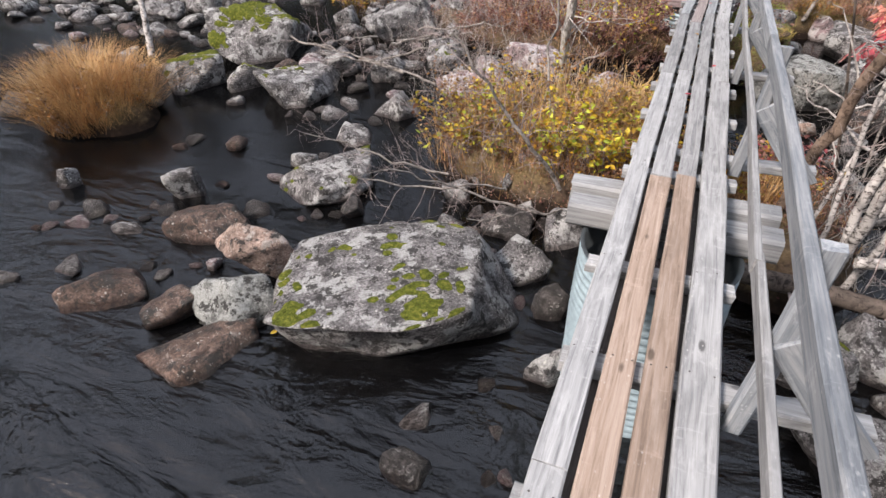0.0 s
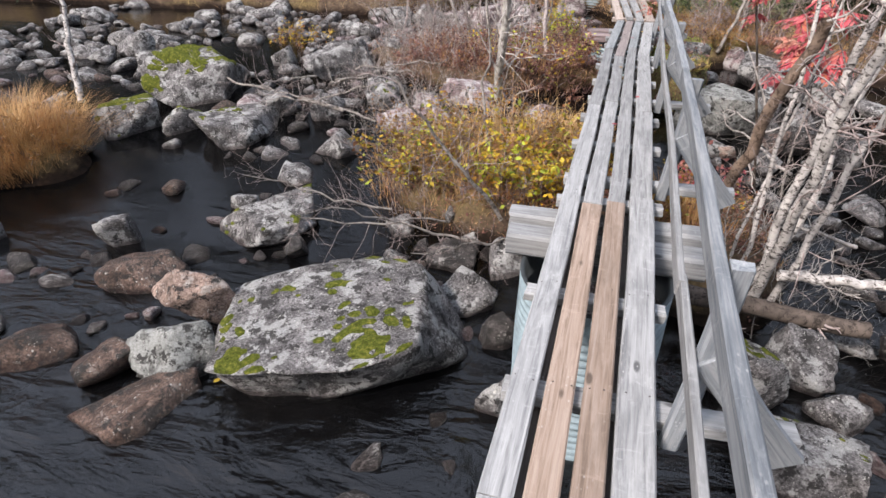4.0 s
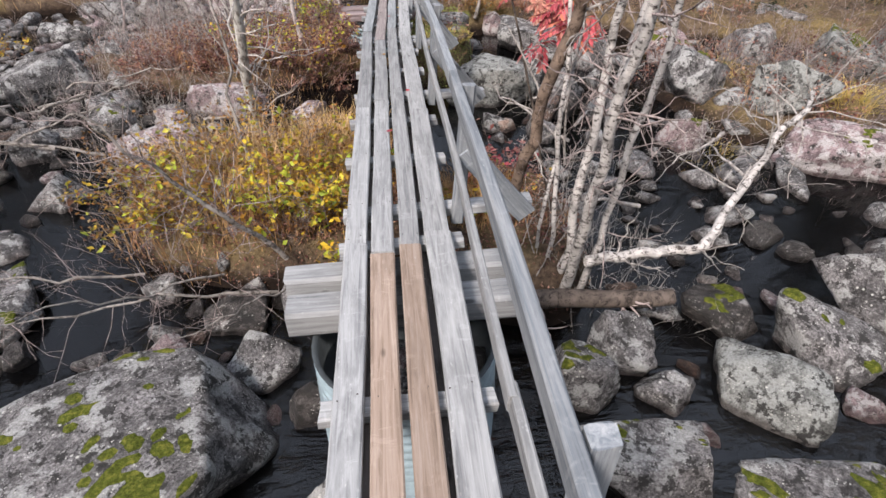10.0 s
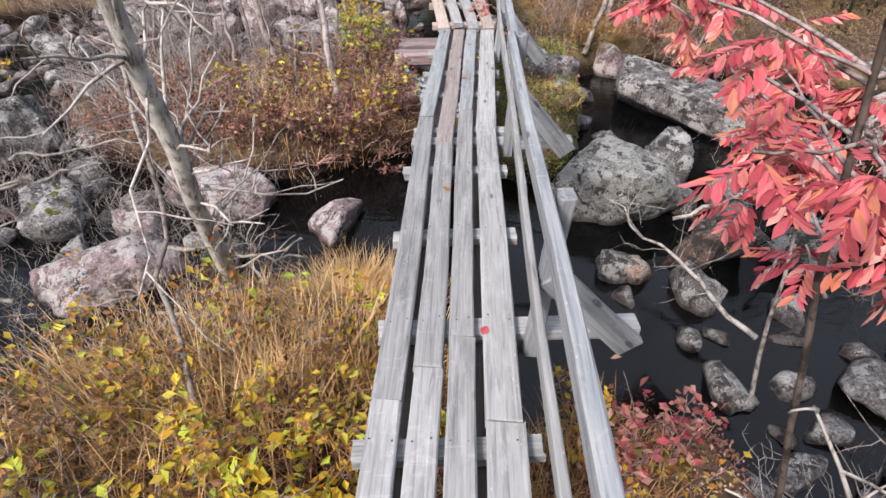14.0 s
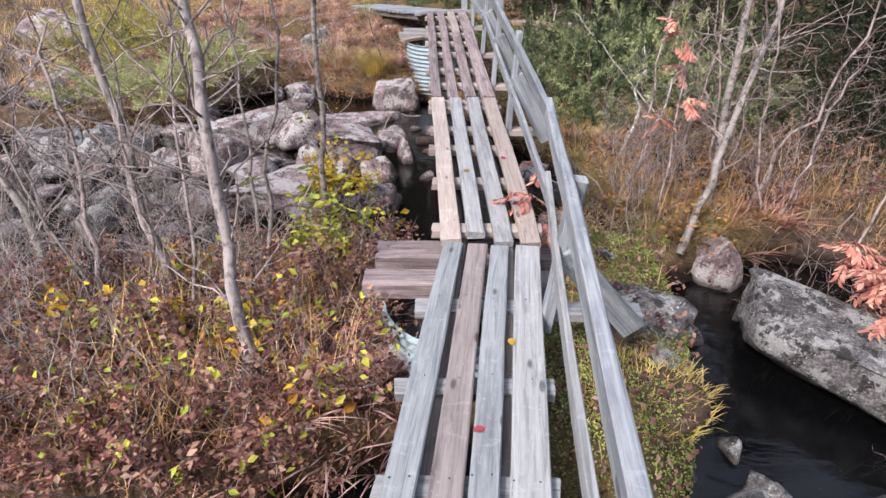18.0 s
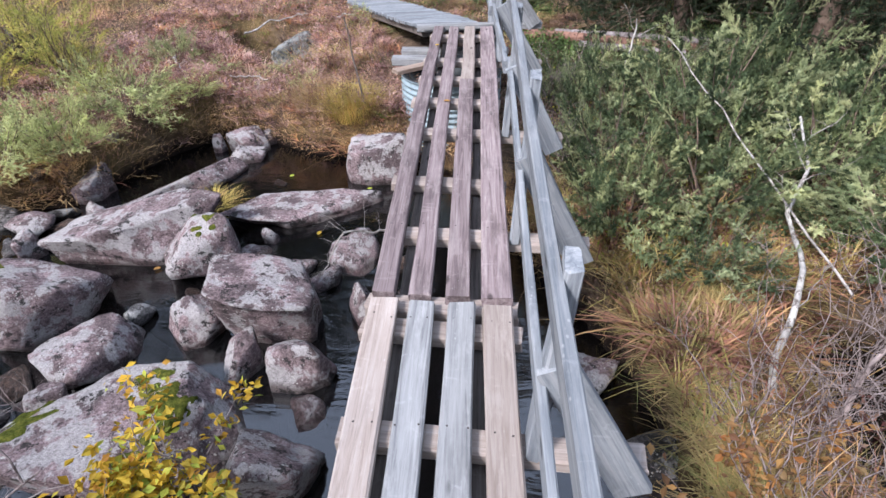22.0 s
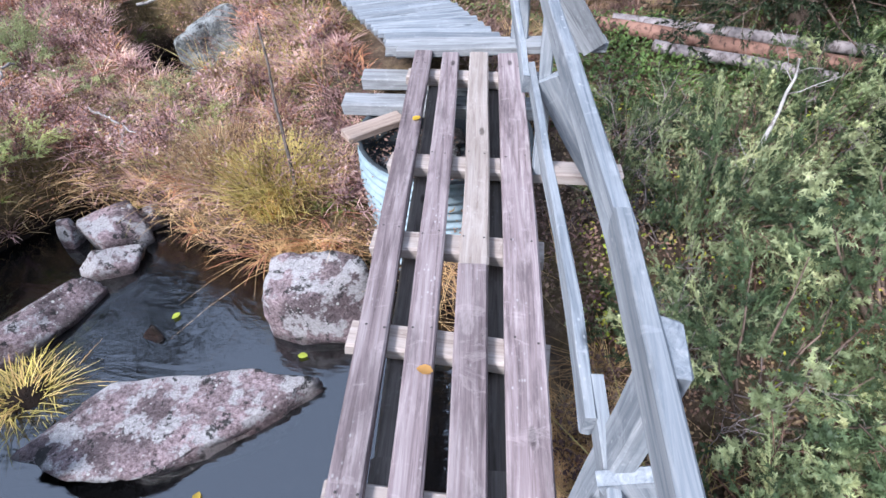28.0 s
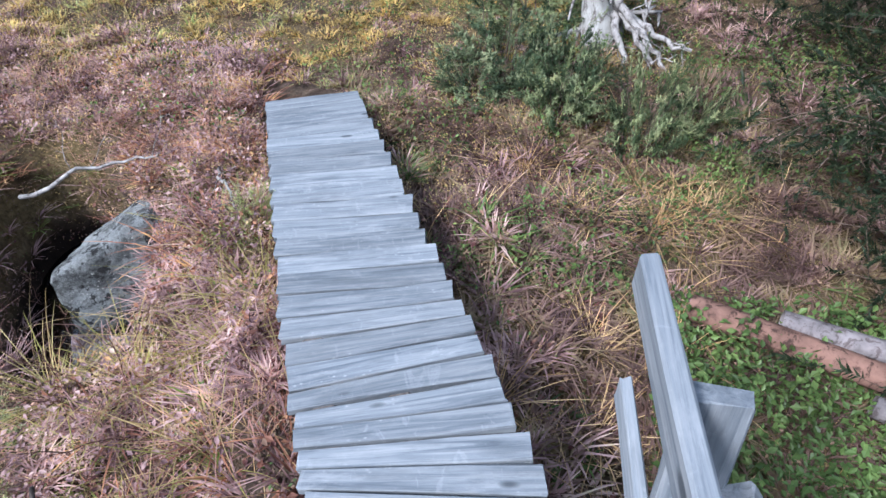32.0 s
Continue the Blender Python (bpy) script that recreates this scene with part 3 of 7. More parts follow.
def land(x, y):
    """The height of the ground: river bed, two islands and the far banks."""
    x, y = np.asarray(x, float), np.asarray(y, float)
    wz = np.interp(y, [-30, 4, 7, 10.5, 60], [-1.42, -1.42, -1.1, -0.95, -0.95])
    z = wz - 0.38 + 0.10 * wave(x, y, 1.9, 0.3, 1.1)
    lumps = 0.05 * wave(x, y, 3.1, 0.5, 2.0) + 0.035 * wave(x, y, 7.3, 1.5, 0.2) + 0.02 * wave(x, y, 15.0, 0.7, 1.9)
    wob = 0.25 * wave(x, y, 1.3, 2.2, 0.7)

    def raise_to(m, h):
        nonlocal z
        z = z * (1 - m) + (h + lumps) * m

    raise_to(bump_in(x + wob, y, -0.55, 5.3, 1.4, 0.72, 0.16), -0.98)
    raise_to(bump_in(x + wob, y, 1.35, 4.8, 0.6, 0.9, 0.25), -0.95)
    raise_to(bump_in(x, y + wob, -1.2, 9.35, 2.6, 1.0, 0.16), -0.72)
    raise_to(bump_in(x, y, 1.28, 9.35, 0.55, 1.25, 0.25, -0.12), -0.52)
    raise_to(bump_in(x + wob, y, -6.5, 5.0, 1.0, 0.6, 0.4), -1.15)
    raise_to(bump_in(x + wob, y, 5.6, 7.2, 2.0, 1.4, 0.35), -0.92)
    # far bank: a line that bends round the pools
    edge = np.interp(x, [-14, -6, -4.1, -3.0, -2.72, -2.4, -1.9, -1.4, -0.8, -0.3, 0.2, 0.75, 1.2, 1.5, 1.68, 1.95, 3.0, 6, 14], [12.6, 13.0, 13.3, 13.75, 14.8, 15.3, 15.3, 15.05, 14.95, 15.0, 14.85, 13.6, 12.8, 12.2, 10.9, 10.2, 10.6, 9.0, 6.0])
    m = np.clip((y + 0.2 * wob - edge) / 0.22 + 0.5, 0, 1)
    m = m * m * (3 - 2 * m)
    raise_to(m, np.interp(y, [9, 14, 16, 18.5, 24, 60], [-0.70, -0.58, -0.48, -0.20, 0.15, 3.0]) + 0.05 * np.clip(np.abs(x) - 4, 0, 30))
    hol = bump_in(x, y, -2.42, 17.12, 0.88, 0.42, 0.25, -0.80)
    hol = np.maximum(hol, bump_in(x, y, -2.24, 16.86, 0.40, 0.32, 0.25))
    z = z * (1 - hol) - 1.15 * hol
    under = bump_in(x, y, -0.66, 17.1, 0.72, 1.5, 0.3, 0.515)
    raise_to(under, np.interp(y, [15.5, 16.2, 18.6], [-0.36, -0.16, -0.26]))
    pit = bump_in(x, y, 2.75, 11.9, 0.55, 0.75, 0.35, 0.3)
    z = z * (1 - pit) - 1.2 * pit
    # left shore and right shore far off
    ml = np.clip((-x - 12.5 - 0.15 * (y - 5) + 1.5 * wave(x, y, 0.5, 0.4, 1.2)) / 2.0, 0, 1)
    raise_to(ml, -0.7 + 0.08 * np.clip(-x - 12, 0, 40))
    mr = np.clip((x - 8.5 + 0.2 * (y - 4) + 1.2 * wave(x, y, 0.6, 1.4, 0.2)) / 2.0, 0, 1)
    raise_to(mr, -0.6 + 0.08 * np.clip(x - 8, 0, 40))
    mb = np.clip((-y - 7.0 + 1.0 * wave(x, y, 0.5, 0.9, 2.2)) / 1.5, 0, 1)
    raise_to(mb, -0.4 + 0.05 * np.clip(-y - 7, 0, 40))
    return z


def grid_mesh(name, xs, ys, fz):
    gx, gy = np.meshgrid(xs, ys)
    verts = np.stack([gx.ravel(), gy.ravel(), fz(gx, gy).ravel()], 1)
    nx, ny = len(xs), len(ys)
    i = (np.arange(ny - 1)[:, None] * nx + np.arange(nx - 1)[None, :]).ravel()
    return quick_mesh(name, verts, np.stack([i, i + 1, i + nx + 1, i + nx], 1))


xs = np.unique(np.concatenate([np.linspace(-2000, -30, 12), np.linspace(-30, -7, 40), np.linspace(-7, 7, 190), np.linspace(7, 30, 40), np.linspace(30, 2000, 12)]))
ys = np.unique(np.concatenate([np.linspace(-2000, -30, 12), np.linspace(-30, -2, 40), np.linspace(-2, 21, 300), np.linspace(21, 45, 40), np.linspace(45, 2000, 12)]))


def far_land(x, y):
    return land(np.clip(x, -30, 30), np.clip(y, -30, 45))


ground_me = grid_mesh("ground", xs, ys, far_land)
ground_me.materials.append(GROUND)
tagged(part("ground", ground_me, None, None), "brown mossy riverbank soil with islands and stony bed", "ground", kind="structure")

wx = np.unique(np.concatenate([np.linspace(-28, -5.5, 60), np.linspace(-5.5, 5.5, 340), np.linspace(5.5, 16, 30)]))
wy = np.unique(np.concatenate([np.linspace(-12, -1, 30), np.linspace(-1, 4.6, 190), np.linspace(4.6, 18, 130)]))


def water_height(x, y):
    base = np.interp(y, [-30, 4, 7, 10.5, 60], [-1.42, -1.42, -1.1, -0.95, -0.95])
    rough = np.clip((4.4 - y) / 2.4, 0.06, 1.0)
    return base + rough * (0.013 * wave(x + 0.3 * y, y * 1.7, 3.6, 0.4, 1.9) + 0.006 * wave(x + 0.5 * y, 1.9 * y, 7.4, 1.4, 0.3))


tagged(part("water", grid_mesh("water", wx, wy, water_height), WATER, None), "dark brown rippled river water between boulders", "water", kind="structure")

# ---- boulders ----
ICO = {}


def ico(level):
    if level not in ICO:
        bm = bmesh.new()
        bmesh.ops.create_icosphere(bm, subdivisions=level, radius=1.0)
        v = np.array([x.co[:] for x in bm.verts])
        f = np.array([[x.index for x in g.verts] for g in bm.faces])
        bm.free()
        ICO[level] = (v / np.linalg.norm(v, axis=1)[:, None], f)
    return ICO[level]


def waves3(p, rng, k, n=7):
    """Cheap smooth noise over points: a sum of crossed sines."""
    s = np.zeros(len(p))
    for _ in range(n):
        d = rng.normal(size=3)
        d *= k * rng.uniform(0.6, 1.6) / np.linalg.norm(d)
        e = rng.normal(size=3)
        e *= k * rng.uniform(0.6, 1.6) / np.linalg.norm(e)
        s += np.sin(p @ d + rng.uniform(0, 6.3)) * np.cos(p @ e + rng.uniform(0, 6.3))
    return s / n


def rock_shape(seed, level=4, sharp=90.0, cuts=8):
    """A unit block of stone: a ball cut by random planes, its edges worn, its faces uneven. Fills -1..1 in x, y and z."""
    rng = np.random.default_rng(seed)
    d, f = ico(level)
    nrm = rng.normal(size=(cuts, 3))
    nrm = np.concatenate([nrm, np.eye(3) + rng.normal(size=(3, 3)) * 0.38, -np.eye(3) + rng.normal(size=(3, 3)) * 0.38])
    nrm /= np.linalg.norm(nrm, axis=1)[:, None]
    off = np.concatenate([rng.uniform(0.58, 1.0, cuts), rng.uniform(0.62, 0.9, 6)])
    q = (d @ nrm.T) / off
    r = sharp / np.log(np.sum(np.exp(sharp * q), axis=1))
    p = d * r[:, None]
    p += d * (0.022 * waves3(p, rng, 4.0) + 0.018 * waves3(p, rng, 9.0) + 0.015 * waves3(p, rng, 21.0) + 0.011 * waves3(p, rng, 45.0))[:, None]
    step = waves3(p, rng, 6.0)
    p -= d * (0.05 * np.clip(step * 6, 0, 1))[:, None]
    lo, hi = p.min(0), p.max(0)
    return (p - (lo + hi) / 2) / ((hi - lo) / 2), f


ROCK_COUNT = [0]


def boulder(x, y, w, d, h, turn, base, style="grey", moss=0.0, sink=0.22, sharp=90.0, tilt=0.0, level=4, label="", flat=1.0, seed=0, cuts=8):
    """One boulder of width w, depth d, standing h above the water or ground at base."""
    seed = seed or 100 + ROCK_COUNT[0]
    ROCK_COUNT[0] += 1
    p, f = rock_shape(seed, 5 if w > 0.8 else level, sharp, cuts)
    half = (h + sink) / 2
    if flat < 1:
        p = p.copy()
        p[:, 2] = np.where(p[:, 2] > flat, flat + 0.12 * (p[:, 2] - flat), p[:, 2])
        p[:, 2] = (p[:, 2] + 1) * 2 / (p[:, 2].max() + 1) - 1
    v = p * np.array([w / 2 * 1.04, d / 2 * 1.04, half])
    t = radians(tilt)
    v = np.stack([v[:, 0] * math.cos(t) + v[:, 2] * math.sin(t), v[:, 1], -v[:, 0] * math.sin(t) + v[:, 2] * math.cos(t)], 1)
    m = pose(x, y, base + h - half, 0, 0, turn)
    mats = {"grey": GREY_STONE, "pink": PINK_STONE, "pale": PALE_STONE, "dark": DARK_STONE, "warm": WARM_STONE, "rust": RUST_STONE}
    names = {"grey": "grey lichen-spotted", "pink": "pinkish grey", "pale": "pale lichen-covered", "dark": "dark wet", "warm": "warm salmon-coloured", "rust": "wet reddish-brown"}
    place = "standing in dark river water" if base < -0.9 else "lying on the grassy bank"
    text = label or (names[style] + " boulder" + (" with green moss patches " if moss else " ") + place)
    ob = part("boulder", quick_mesh("boulder", v, f), mats[style], None, "", m)
    tagged(ob, text, "boulder", "boulders along the stream")
    if moss:
        rng = np.random.default_rng(seed + 5000)
        tri = v[f]
        nf = np.cross(tri[:, 1] - tri[:, 0], tri[:, 2] - tri[:, 0])
        nf /= np.linalg.norm(nf, axis=1)[:, None] + 1e-9
        vn = np.zeros_like(v)
        for k in range(3):
            np.add.at(vn, f[:, k], nf)
        vn /= np.linalg.norm(vn, axis=1)[:, None] + 1e-9
        q = p * np.array([w, d, h]) * 1.6 / max(w, d)
        mask = waves3(q, rng, 3.0) * 1.2 + 0.55 * waves3(q, rng, 12.0) + 0.75 * waves3(q, rng, 30.0) + 0.55 * (vn[:, 2] - 0.75) + 0.25 * p[:, 2] - 0.82 + moss
        keep = mask[f].max(1) > 0
        used = np.unique(f[keep])
        back = np.full(len(v), -1)
        back[used] = np.arange(len(used))
        lift = np.clip(mask[used], -0.05, 0.35) * 0.07 + 0.012 * np.clip(waves3(v[used] * 40, rng, 1.0), -1, 1) * (mask[used] > 0)
        part("moss", quick_mesh("moss", v[used] + vn[used] * lift[:, None], back[f[keep]]), MOSS, ob, "bright green cushion moss", m)["kind"] = "stuff"
    return ob


boulder(-1.38, 2.95, 1.82, 1.22, 0.46, 22, -1.42, moss=0.27, tilt=-5, flat=0.25, sharp=22, sink=0.4)
boulder(-2.59, 2.95, 0.52, 0.36, 0.6, 40, -1.42, "warm", tilt=-18)
boulder(-2.56, 2.51, 0.57, 0.45, 0.36, 45, -1.42, "pale")
boulder(-2.56, 2.10, 0.80, 0.60, 0.14, 49, -1.42, "rust")
boulder(-3.69, 2.33, 0.61, 0.49, 0.2, 57, -1.42, "rust")
boulder(-3.01, 2.37, 0.46, 0.37, 0.22, 51, -1.42, "rust")
boulder(-2.29, 3.17, 0.28, 0.23, 0.28, 35, -1.42)
boulder(-2.87, 4.42, 0.96, 0.77, 0.32, 32, -1.4, moss=0.3)
boulder(-2.38, 4.06, 0.22, 0.17, 0.2, 30, -1.42, "dark")
boulder(-4.17, 3.87, 0.37, 0.29, 0.3, 47, -1.42)
boulder(-3.3, 4.73, 0.34, 0.27, 0.16, 34, -1.35)
boulder(-3.44, 3.36, 0.8, 0.56, 0.24, 45, -1.42, "rust")
boulder(-3.0, 5.34, 0.43, 0.35, 0.18, 29, -1.29)
boulder(-2.79, 6.08, 0.58, 0.47, 0.28, 24, -1.22)
boulder(-3.47, 5.74, 0.37, 0.3, 0.14, 31, -1.25)
boulder(-5.78, 6.08, 0.75, 0.6, 0.42, 43, -1.22, moss=0.5)
boulder(-5.08, 6.27, 0.54, 0.43, 0.32, 39, -1.19, moss=0.3)
boulder(-4.22, 6.26, 1.14, 0.91, 0.34, 34, -1.21, moss=0.1)
boulder(-3.97, 6.91, 0.55, 0.44, 0.4, 29, -1.13)
boulder(-3.29, 6.95, 0.47, 0.38, 0.34, 25, -1.12)
boulder(-2.69, 7.62, 0.52, 0.42, 0.34, 19, -1.08, moss=0.15)
boulder(-0.91, 4.27, 0.48, 0.38, 0.18, 11, -1.41, "dark")
boulder(-0.69, 3.76, 0.54, 0.43, 0.28, 9, -1.42)
boulder(-0.37, 4.23, 0.4, 0.32, 0.32, 4, -1.41)
boulder(-0.3, 3.38, 0.37, 0.3, 0.3, 4, -1.42, "dark")
boulder(-0.23, 2.69, 0.29, 0.23, 0.28, 3, -1.42)
boulder(-5.43, 3.6, 0.21, 0.17, 0.22, 56, -1.42)
boulder(-1.52, 4.6, 0.27, 0.22, 0.18, 18, -1.36)
boulder(-0.85, 4.62, 0.21, 0.17, 0.12, 10, -1.36)
boulder(-4.92, 5.74, 0.26, 0.2, 0.12, 40, -1.24)
boulder(-3.94, 1.41, 0.24, 0.2, 0.28, 70, -1.42, "dark")
boulder(-9.6, 4.9, 0.5, 0.4, 0.22, 63, -1.33)
boulder(-8.39, 4.48, 0.46, 0.37, 0.37, 62, -1.38)
boulder(-5.55, 7.4, 1.49, 1.19, 0.66, 37, -1.1, moss=0.5)
boulder(-4.98, 9.03, 0.46, 0.37, 0.3, 29, -1.02)
boulder(-3.83, 8.7, 1.1, 0.88, 0.56, 24, -1.04)
boulder(2.27, 2.08, 0.92, 0.66, 0.46, -42, -1.42, moss=0.06, flat=0.35, sharp=40)
boulder(2.60, 3.03, 0.76, 0.54, 0.34, -48, -1.42, "pale", sharp=14)
boulder(1.79, 3.50, 0.48, 0.36, 0.40, -24, -1.42)
boulder(1.93, 3.12, 0.38, 0.29, 0.17, -29, -1.42)
boulder(2.72, 3.72, 0.66, 0.48, 0.30, -34, -1.42, "dark", moss=0.35)
boulder(3.18, 3.28, 0.70, 0.50, 0.44, -62, -1.42, moss=0.12, sharp=18)
boulder(3.46, 2.47, 0.40, 0.30, 0.40, -53, -1.42)
boulder(3.13, 1.87, 0.58, 0.44, 0.40, -58, -1.42, flat=0.4)
boulder(3.78, 1.75, 0.66, 0.48, 0.12, -64, -1.42, "rust")
boulder(3.09, 1.06, 0.68, 0.48, 0.30, -95, -1.42, "pink", flat=0.3)
boulder(1.55, 2.68, 0.84, 0.60, 0.26, -26, -1.42, moss=0.12, flat=0.4)
boulder(1.08, 1.62, 0.74, 0.62, 0.42, -28, -1.42, flat=0.3, sharp=30)
boulder(1.81, 1.74, 0.36, 0.28, 0.16, -43, -1.42, "rust")
boulder(1.42, 3.26, 0.48, 0.38, 0.42, -20, -1.42, moss=0.4)
boulder(4.24, 2.11, 0.52, 0.40, 0.36, -63, -1.42)
boulder(4.70, 2.75, 0.72, 0.50, 0.32, -59, -1.42, moss=0.15)
boulder(5.47, 3.14, 0.75, 0.6, 0.58, -59, -1.42)
boulder(3.92, 3.36, 1.35, 0.66, 0.80, -60, -1.42, moss=0.04, tilt=22, flat=0.5)
boulder(1.81, 7.66, 0.98, 0.74, 0.52, -30, -1.09, "pale", flat=0.4, sharp=24, seed=177)
boulder(2.0, 8.33, 0.42, 0.34, 0.34, -20, -1.05)
boulder(2.33, 8.07, 0.42, 0.34, 0.34, -26, -1.06)
boulder(1.69, 6.93, 0.42, 0.34, 0.2, -24, -1.12)
boulder(2.21, 7.0, 0.37, 0.29, 0.3, -31, -1.11, "rust")
boulder(2.52, 7.17, 0.52, 0.41, 0.34, -34, -1.1, "dark")
boulder(2.32, 7.71, 0.38, 0.3, 0.26, -28, -1.07)
boulder(3.18, 7.86, 0.18, 0.15, 0.28, -36, -1.07)
boulder(2.11, 6.65, 0.38, 0.3, 0.26, -33, -1.15)
boulder(-1.45, 7.79, 0.84, 0.62, 0.36, 26, -1.07, "pink")
boulder(-2.02, 7.0, 1.05, 0.72, 0.26, 30, -1.1, "pink")
boulder(-0.46, 7.54, 0.52, 0.4, 0.18, 50, -1.08, "pink")
boulder(-1.45, 8.68, 0.64, 0.46, 0.12, 22, -1.04)
boulder(2.4, 8.29, 0.49, 0.39, 0.39, -44, -1.05)
boulder(2.98, 9.22, 1.85, 0.95, 0.44, -55, -1.03, tilt=6, flat=0.1, cuts=4)
boulder(2.39, 10.44, 0.53, 0.42, 0.34, -25, -0.96, "pink")
boulder(-1.7, 8.17, 0.54, 0.43, 0.18, 49, -1.05)
boulder(1.55, 8.67, 0.32, 0.25, 0.28, -24, -1.03)
boulder(1.82, 8.3, 0.53, 0.43, 0.3, -34, -1.05)
boulder(-1.02, 11.50, 1.30, 0.80, 0.30, 40, -0.95, "pink", moss=0.12, flat=0.4)
boulder(-0.28, 11.43, 0.46, 0.37, 0.37, 21, -0.95, "pink")
boulder(-1.86, 11.32, 0.4, 0.32, 0.32, 49, -0.95, "pink")
boulder(-2.15, 12.42, 0.72, 0.54, 0.44, 54, -0.95, "pink", moss=0.05)
boulder(-2.6, 12.22, 0.47, 0.38, 0.3, 47, -0.95, "pink")
boulder(-1.98, 13.25, 1.25, 0.55, 0.36, 20, -0.95, "pink", tilt=-8, flat=0.3)
boulder(-1.46, 13.1, 0.53, 0.42, 0.42, 39, -0.95, "pink", moss=0.12)
boulder(-0.73, 12.45, 0.66, 0.56, 0.42, 10, -0.95, "pink", tilt=12, flat=0.35, sharp=50, seed=211)
boulder(-1.12, 12.37, 0.31, 0.25, 0.28, 43, -0.95, "pink")
boulder(-1.56, 12.08, 0.66, 0.42, 0.20, 44, -0.95, "pink", flat=0.3)
boulder(-0.38, 12.1, 0.36, 0.29, 0.29, 33, -0.95, "pink")
boulder(-0.72, 12.07, 0.29, 0.23, 0.26, 41, -0.95, "pink")
boulder(-0.97, 13.92, 1.30, 0.60, 0.12, 16, -0.95, "pink", flat=0.0, sharp=140, seed=213, cuts=5)
boulder(-0.5, 14.66, 0.62, 0.49, 0.4, 16, -0.95, "pink")
boulder(-2.10, 14.15, 1.15, 0.24, 0.18, 62, -0.95, "pink")
boulder(-1.05, 13.47, 0.22, 0.17, 0.12, 30, -0.95, "pink")
boulder(-0.12, 12.62, 0.21, 0.17, 0.28, 20, -0.95, "pink")
boulder(-2.71, 13.66, 0.22, 0.17, 0.12, 47, -0.95, "pink")
boulder(-1.95, 15.07, 0.4, 0.32, 0.22, 30, -0.95, "pink")
boulder(-2.94, 13.97, 0.39, 0.31, 0.26, 46, -0.95, "pink")
boulder(-2.8, 13.03, 0.19, 0.16, 0.24, 53, -0.95, "pink")
boulder(-1.86, 14.85, 0.4, 0.24, 0.16, 48, -0.95, "pink")
boulder(-2.24, 15.04, 0.16, 0.13, 0.18, 49, -0.95, "pink")
boulder(-1.84, 15.33, 0.32, 0.25, 0.16, 41, -0.95, "pink")
# heavy rocks across the stream
for x, y, w, d, h, a, kind in [(5.0, 6.5, 0.85, 0.6, 0.6, -37, "pale"), (5.1, 5.6, 1.3, 0.7, 0.5, -42, "pink"), (3.55, 6.3, 0.6, 0.4, 0.4, -28, "pink"), (6.6, 7.4, 1.3, 0.8, 0.6, -42, "pale"), (4.3, 7.3, 0.9, 0.7, 0.55, 20, "grey"), (5.7, 8.3, 1.1, 0.8, 0.6, 65, "grey"), (7.4, 5.9, 1.2, 0.9, 0.6, 10, "grey"), (7.9, 7.9, 1.4, 1.0, 0.8, 35, "pale"), (6.3, 4.6, 0.9, 0.6, 0.4, 75, "grey"), (4.6, 8.7, 0.8, 0.6, 0.5, 5, "pink"), (8.6, 6.6, 1.2, 0.8, 0.7, 50, "grey")]:
    boulder(x, y, w, d, h, a, max(water_z(y), float(land(x, y))) - 0.05, kind, moss=0.15)
boulder(-2.20, 17.36, 0.84, 0.62, 0.66, 48, -0.95, "pale", sharp=30)
boulder(-2.10, 16.76, 0.40, 0.30, 0.36, 52, -0.92, "pink")
boulder(1.25, 10.95, 0.6, 0.42, 0.22, 20, -0.95, "pink")
boulder(1.2, 12.25, 0.38, 0.3, 0.14, 60, -0.95, "pink")
boulder(1.5, 11.7, 0.4, 0.3, 0.2, 100, -0.95, "dark")
boulder(2.76, 7.60, 0.48, 0.36, 0.34, -34, -1.07)
boulder(2.99, 7.03, 0.48, 0.36, 0.36, -41, -1.10)
boulder(1.75, 6.91, 0.34, 0.26, 0.14, -26, -1.11, "warm")
boulder(2.40, 8.20, 0.38, 0.30, 0.30, -26, -1.05)
boulder(-2.67, 7.51, 0.52, 0.40, 0.32, 42, -1.08, moss=0.2)
boulder(-1.98, 7.50, 0.46, 0.36, 0.24, 35, -1.08, "pink")
boulder(-2.38, 7.09, 0.30, 0.22, 0.20, 43, -1.10)
boulder(-1.62, 11.64, 0.27, 0.21, 0.19, 60, -0.95, "pink")
boulder(5.46, 3.24, 0.46, 0.36, 0.55, -59, -1.42)

# loose stones that fill the stream between the large boulders
STONES, SHAPES = [], []
for k in range(8):
    pv, pf = rock_shape(900 + k, 3, 50.0, 11)
    SHAPES.append((pv, pf))
    STONES.append(quick_mesh("stone", pv * 0.5, pf))
    STONES[-1].materials.append((GREY_STONE, PINK_STONE, DARK_STONE, DARK_STONE, GREY_STONE, RUST_STONE, PINK_STONE, GREY_STONE)[k])


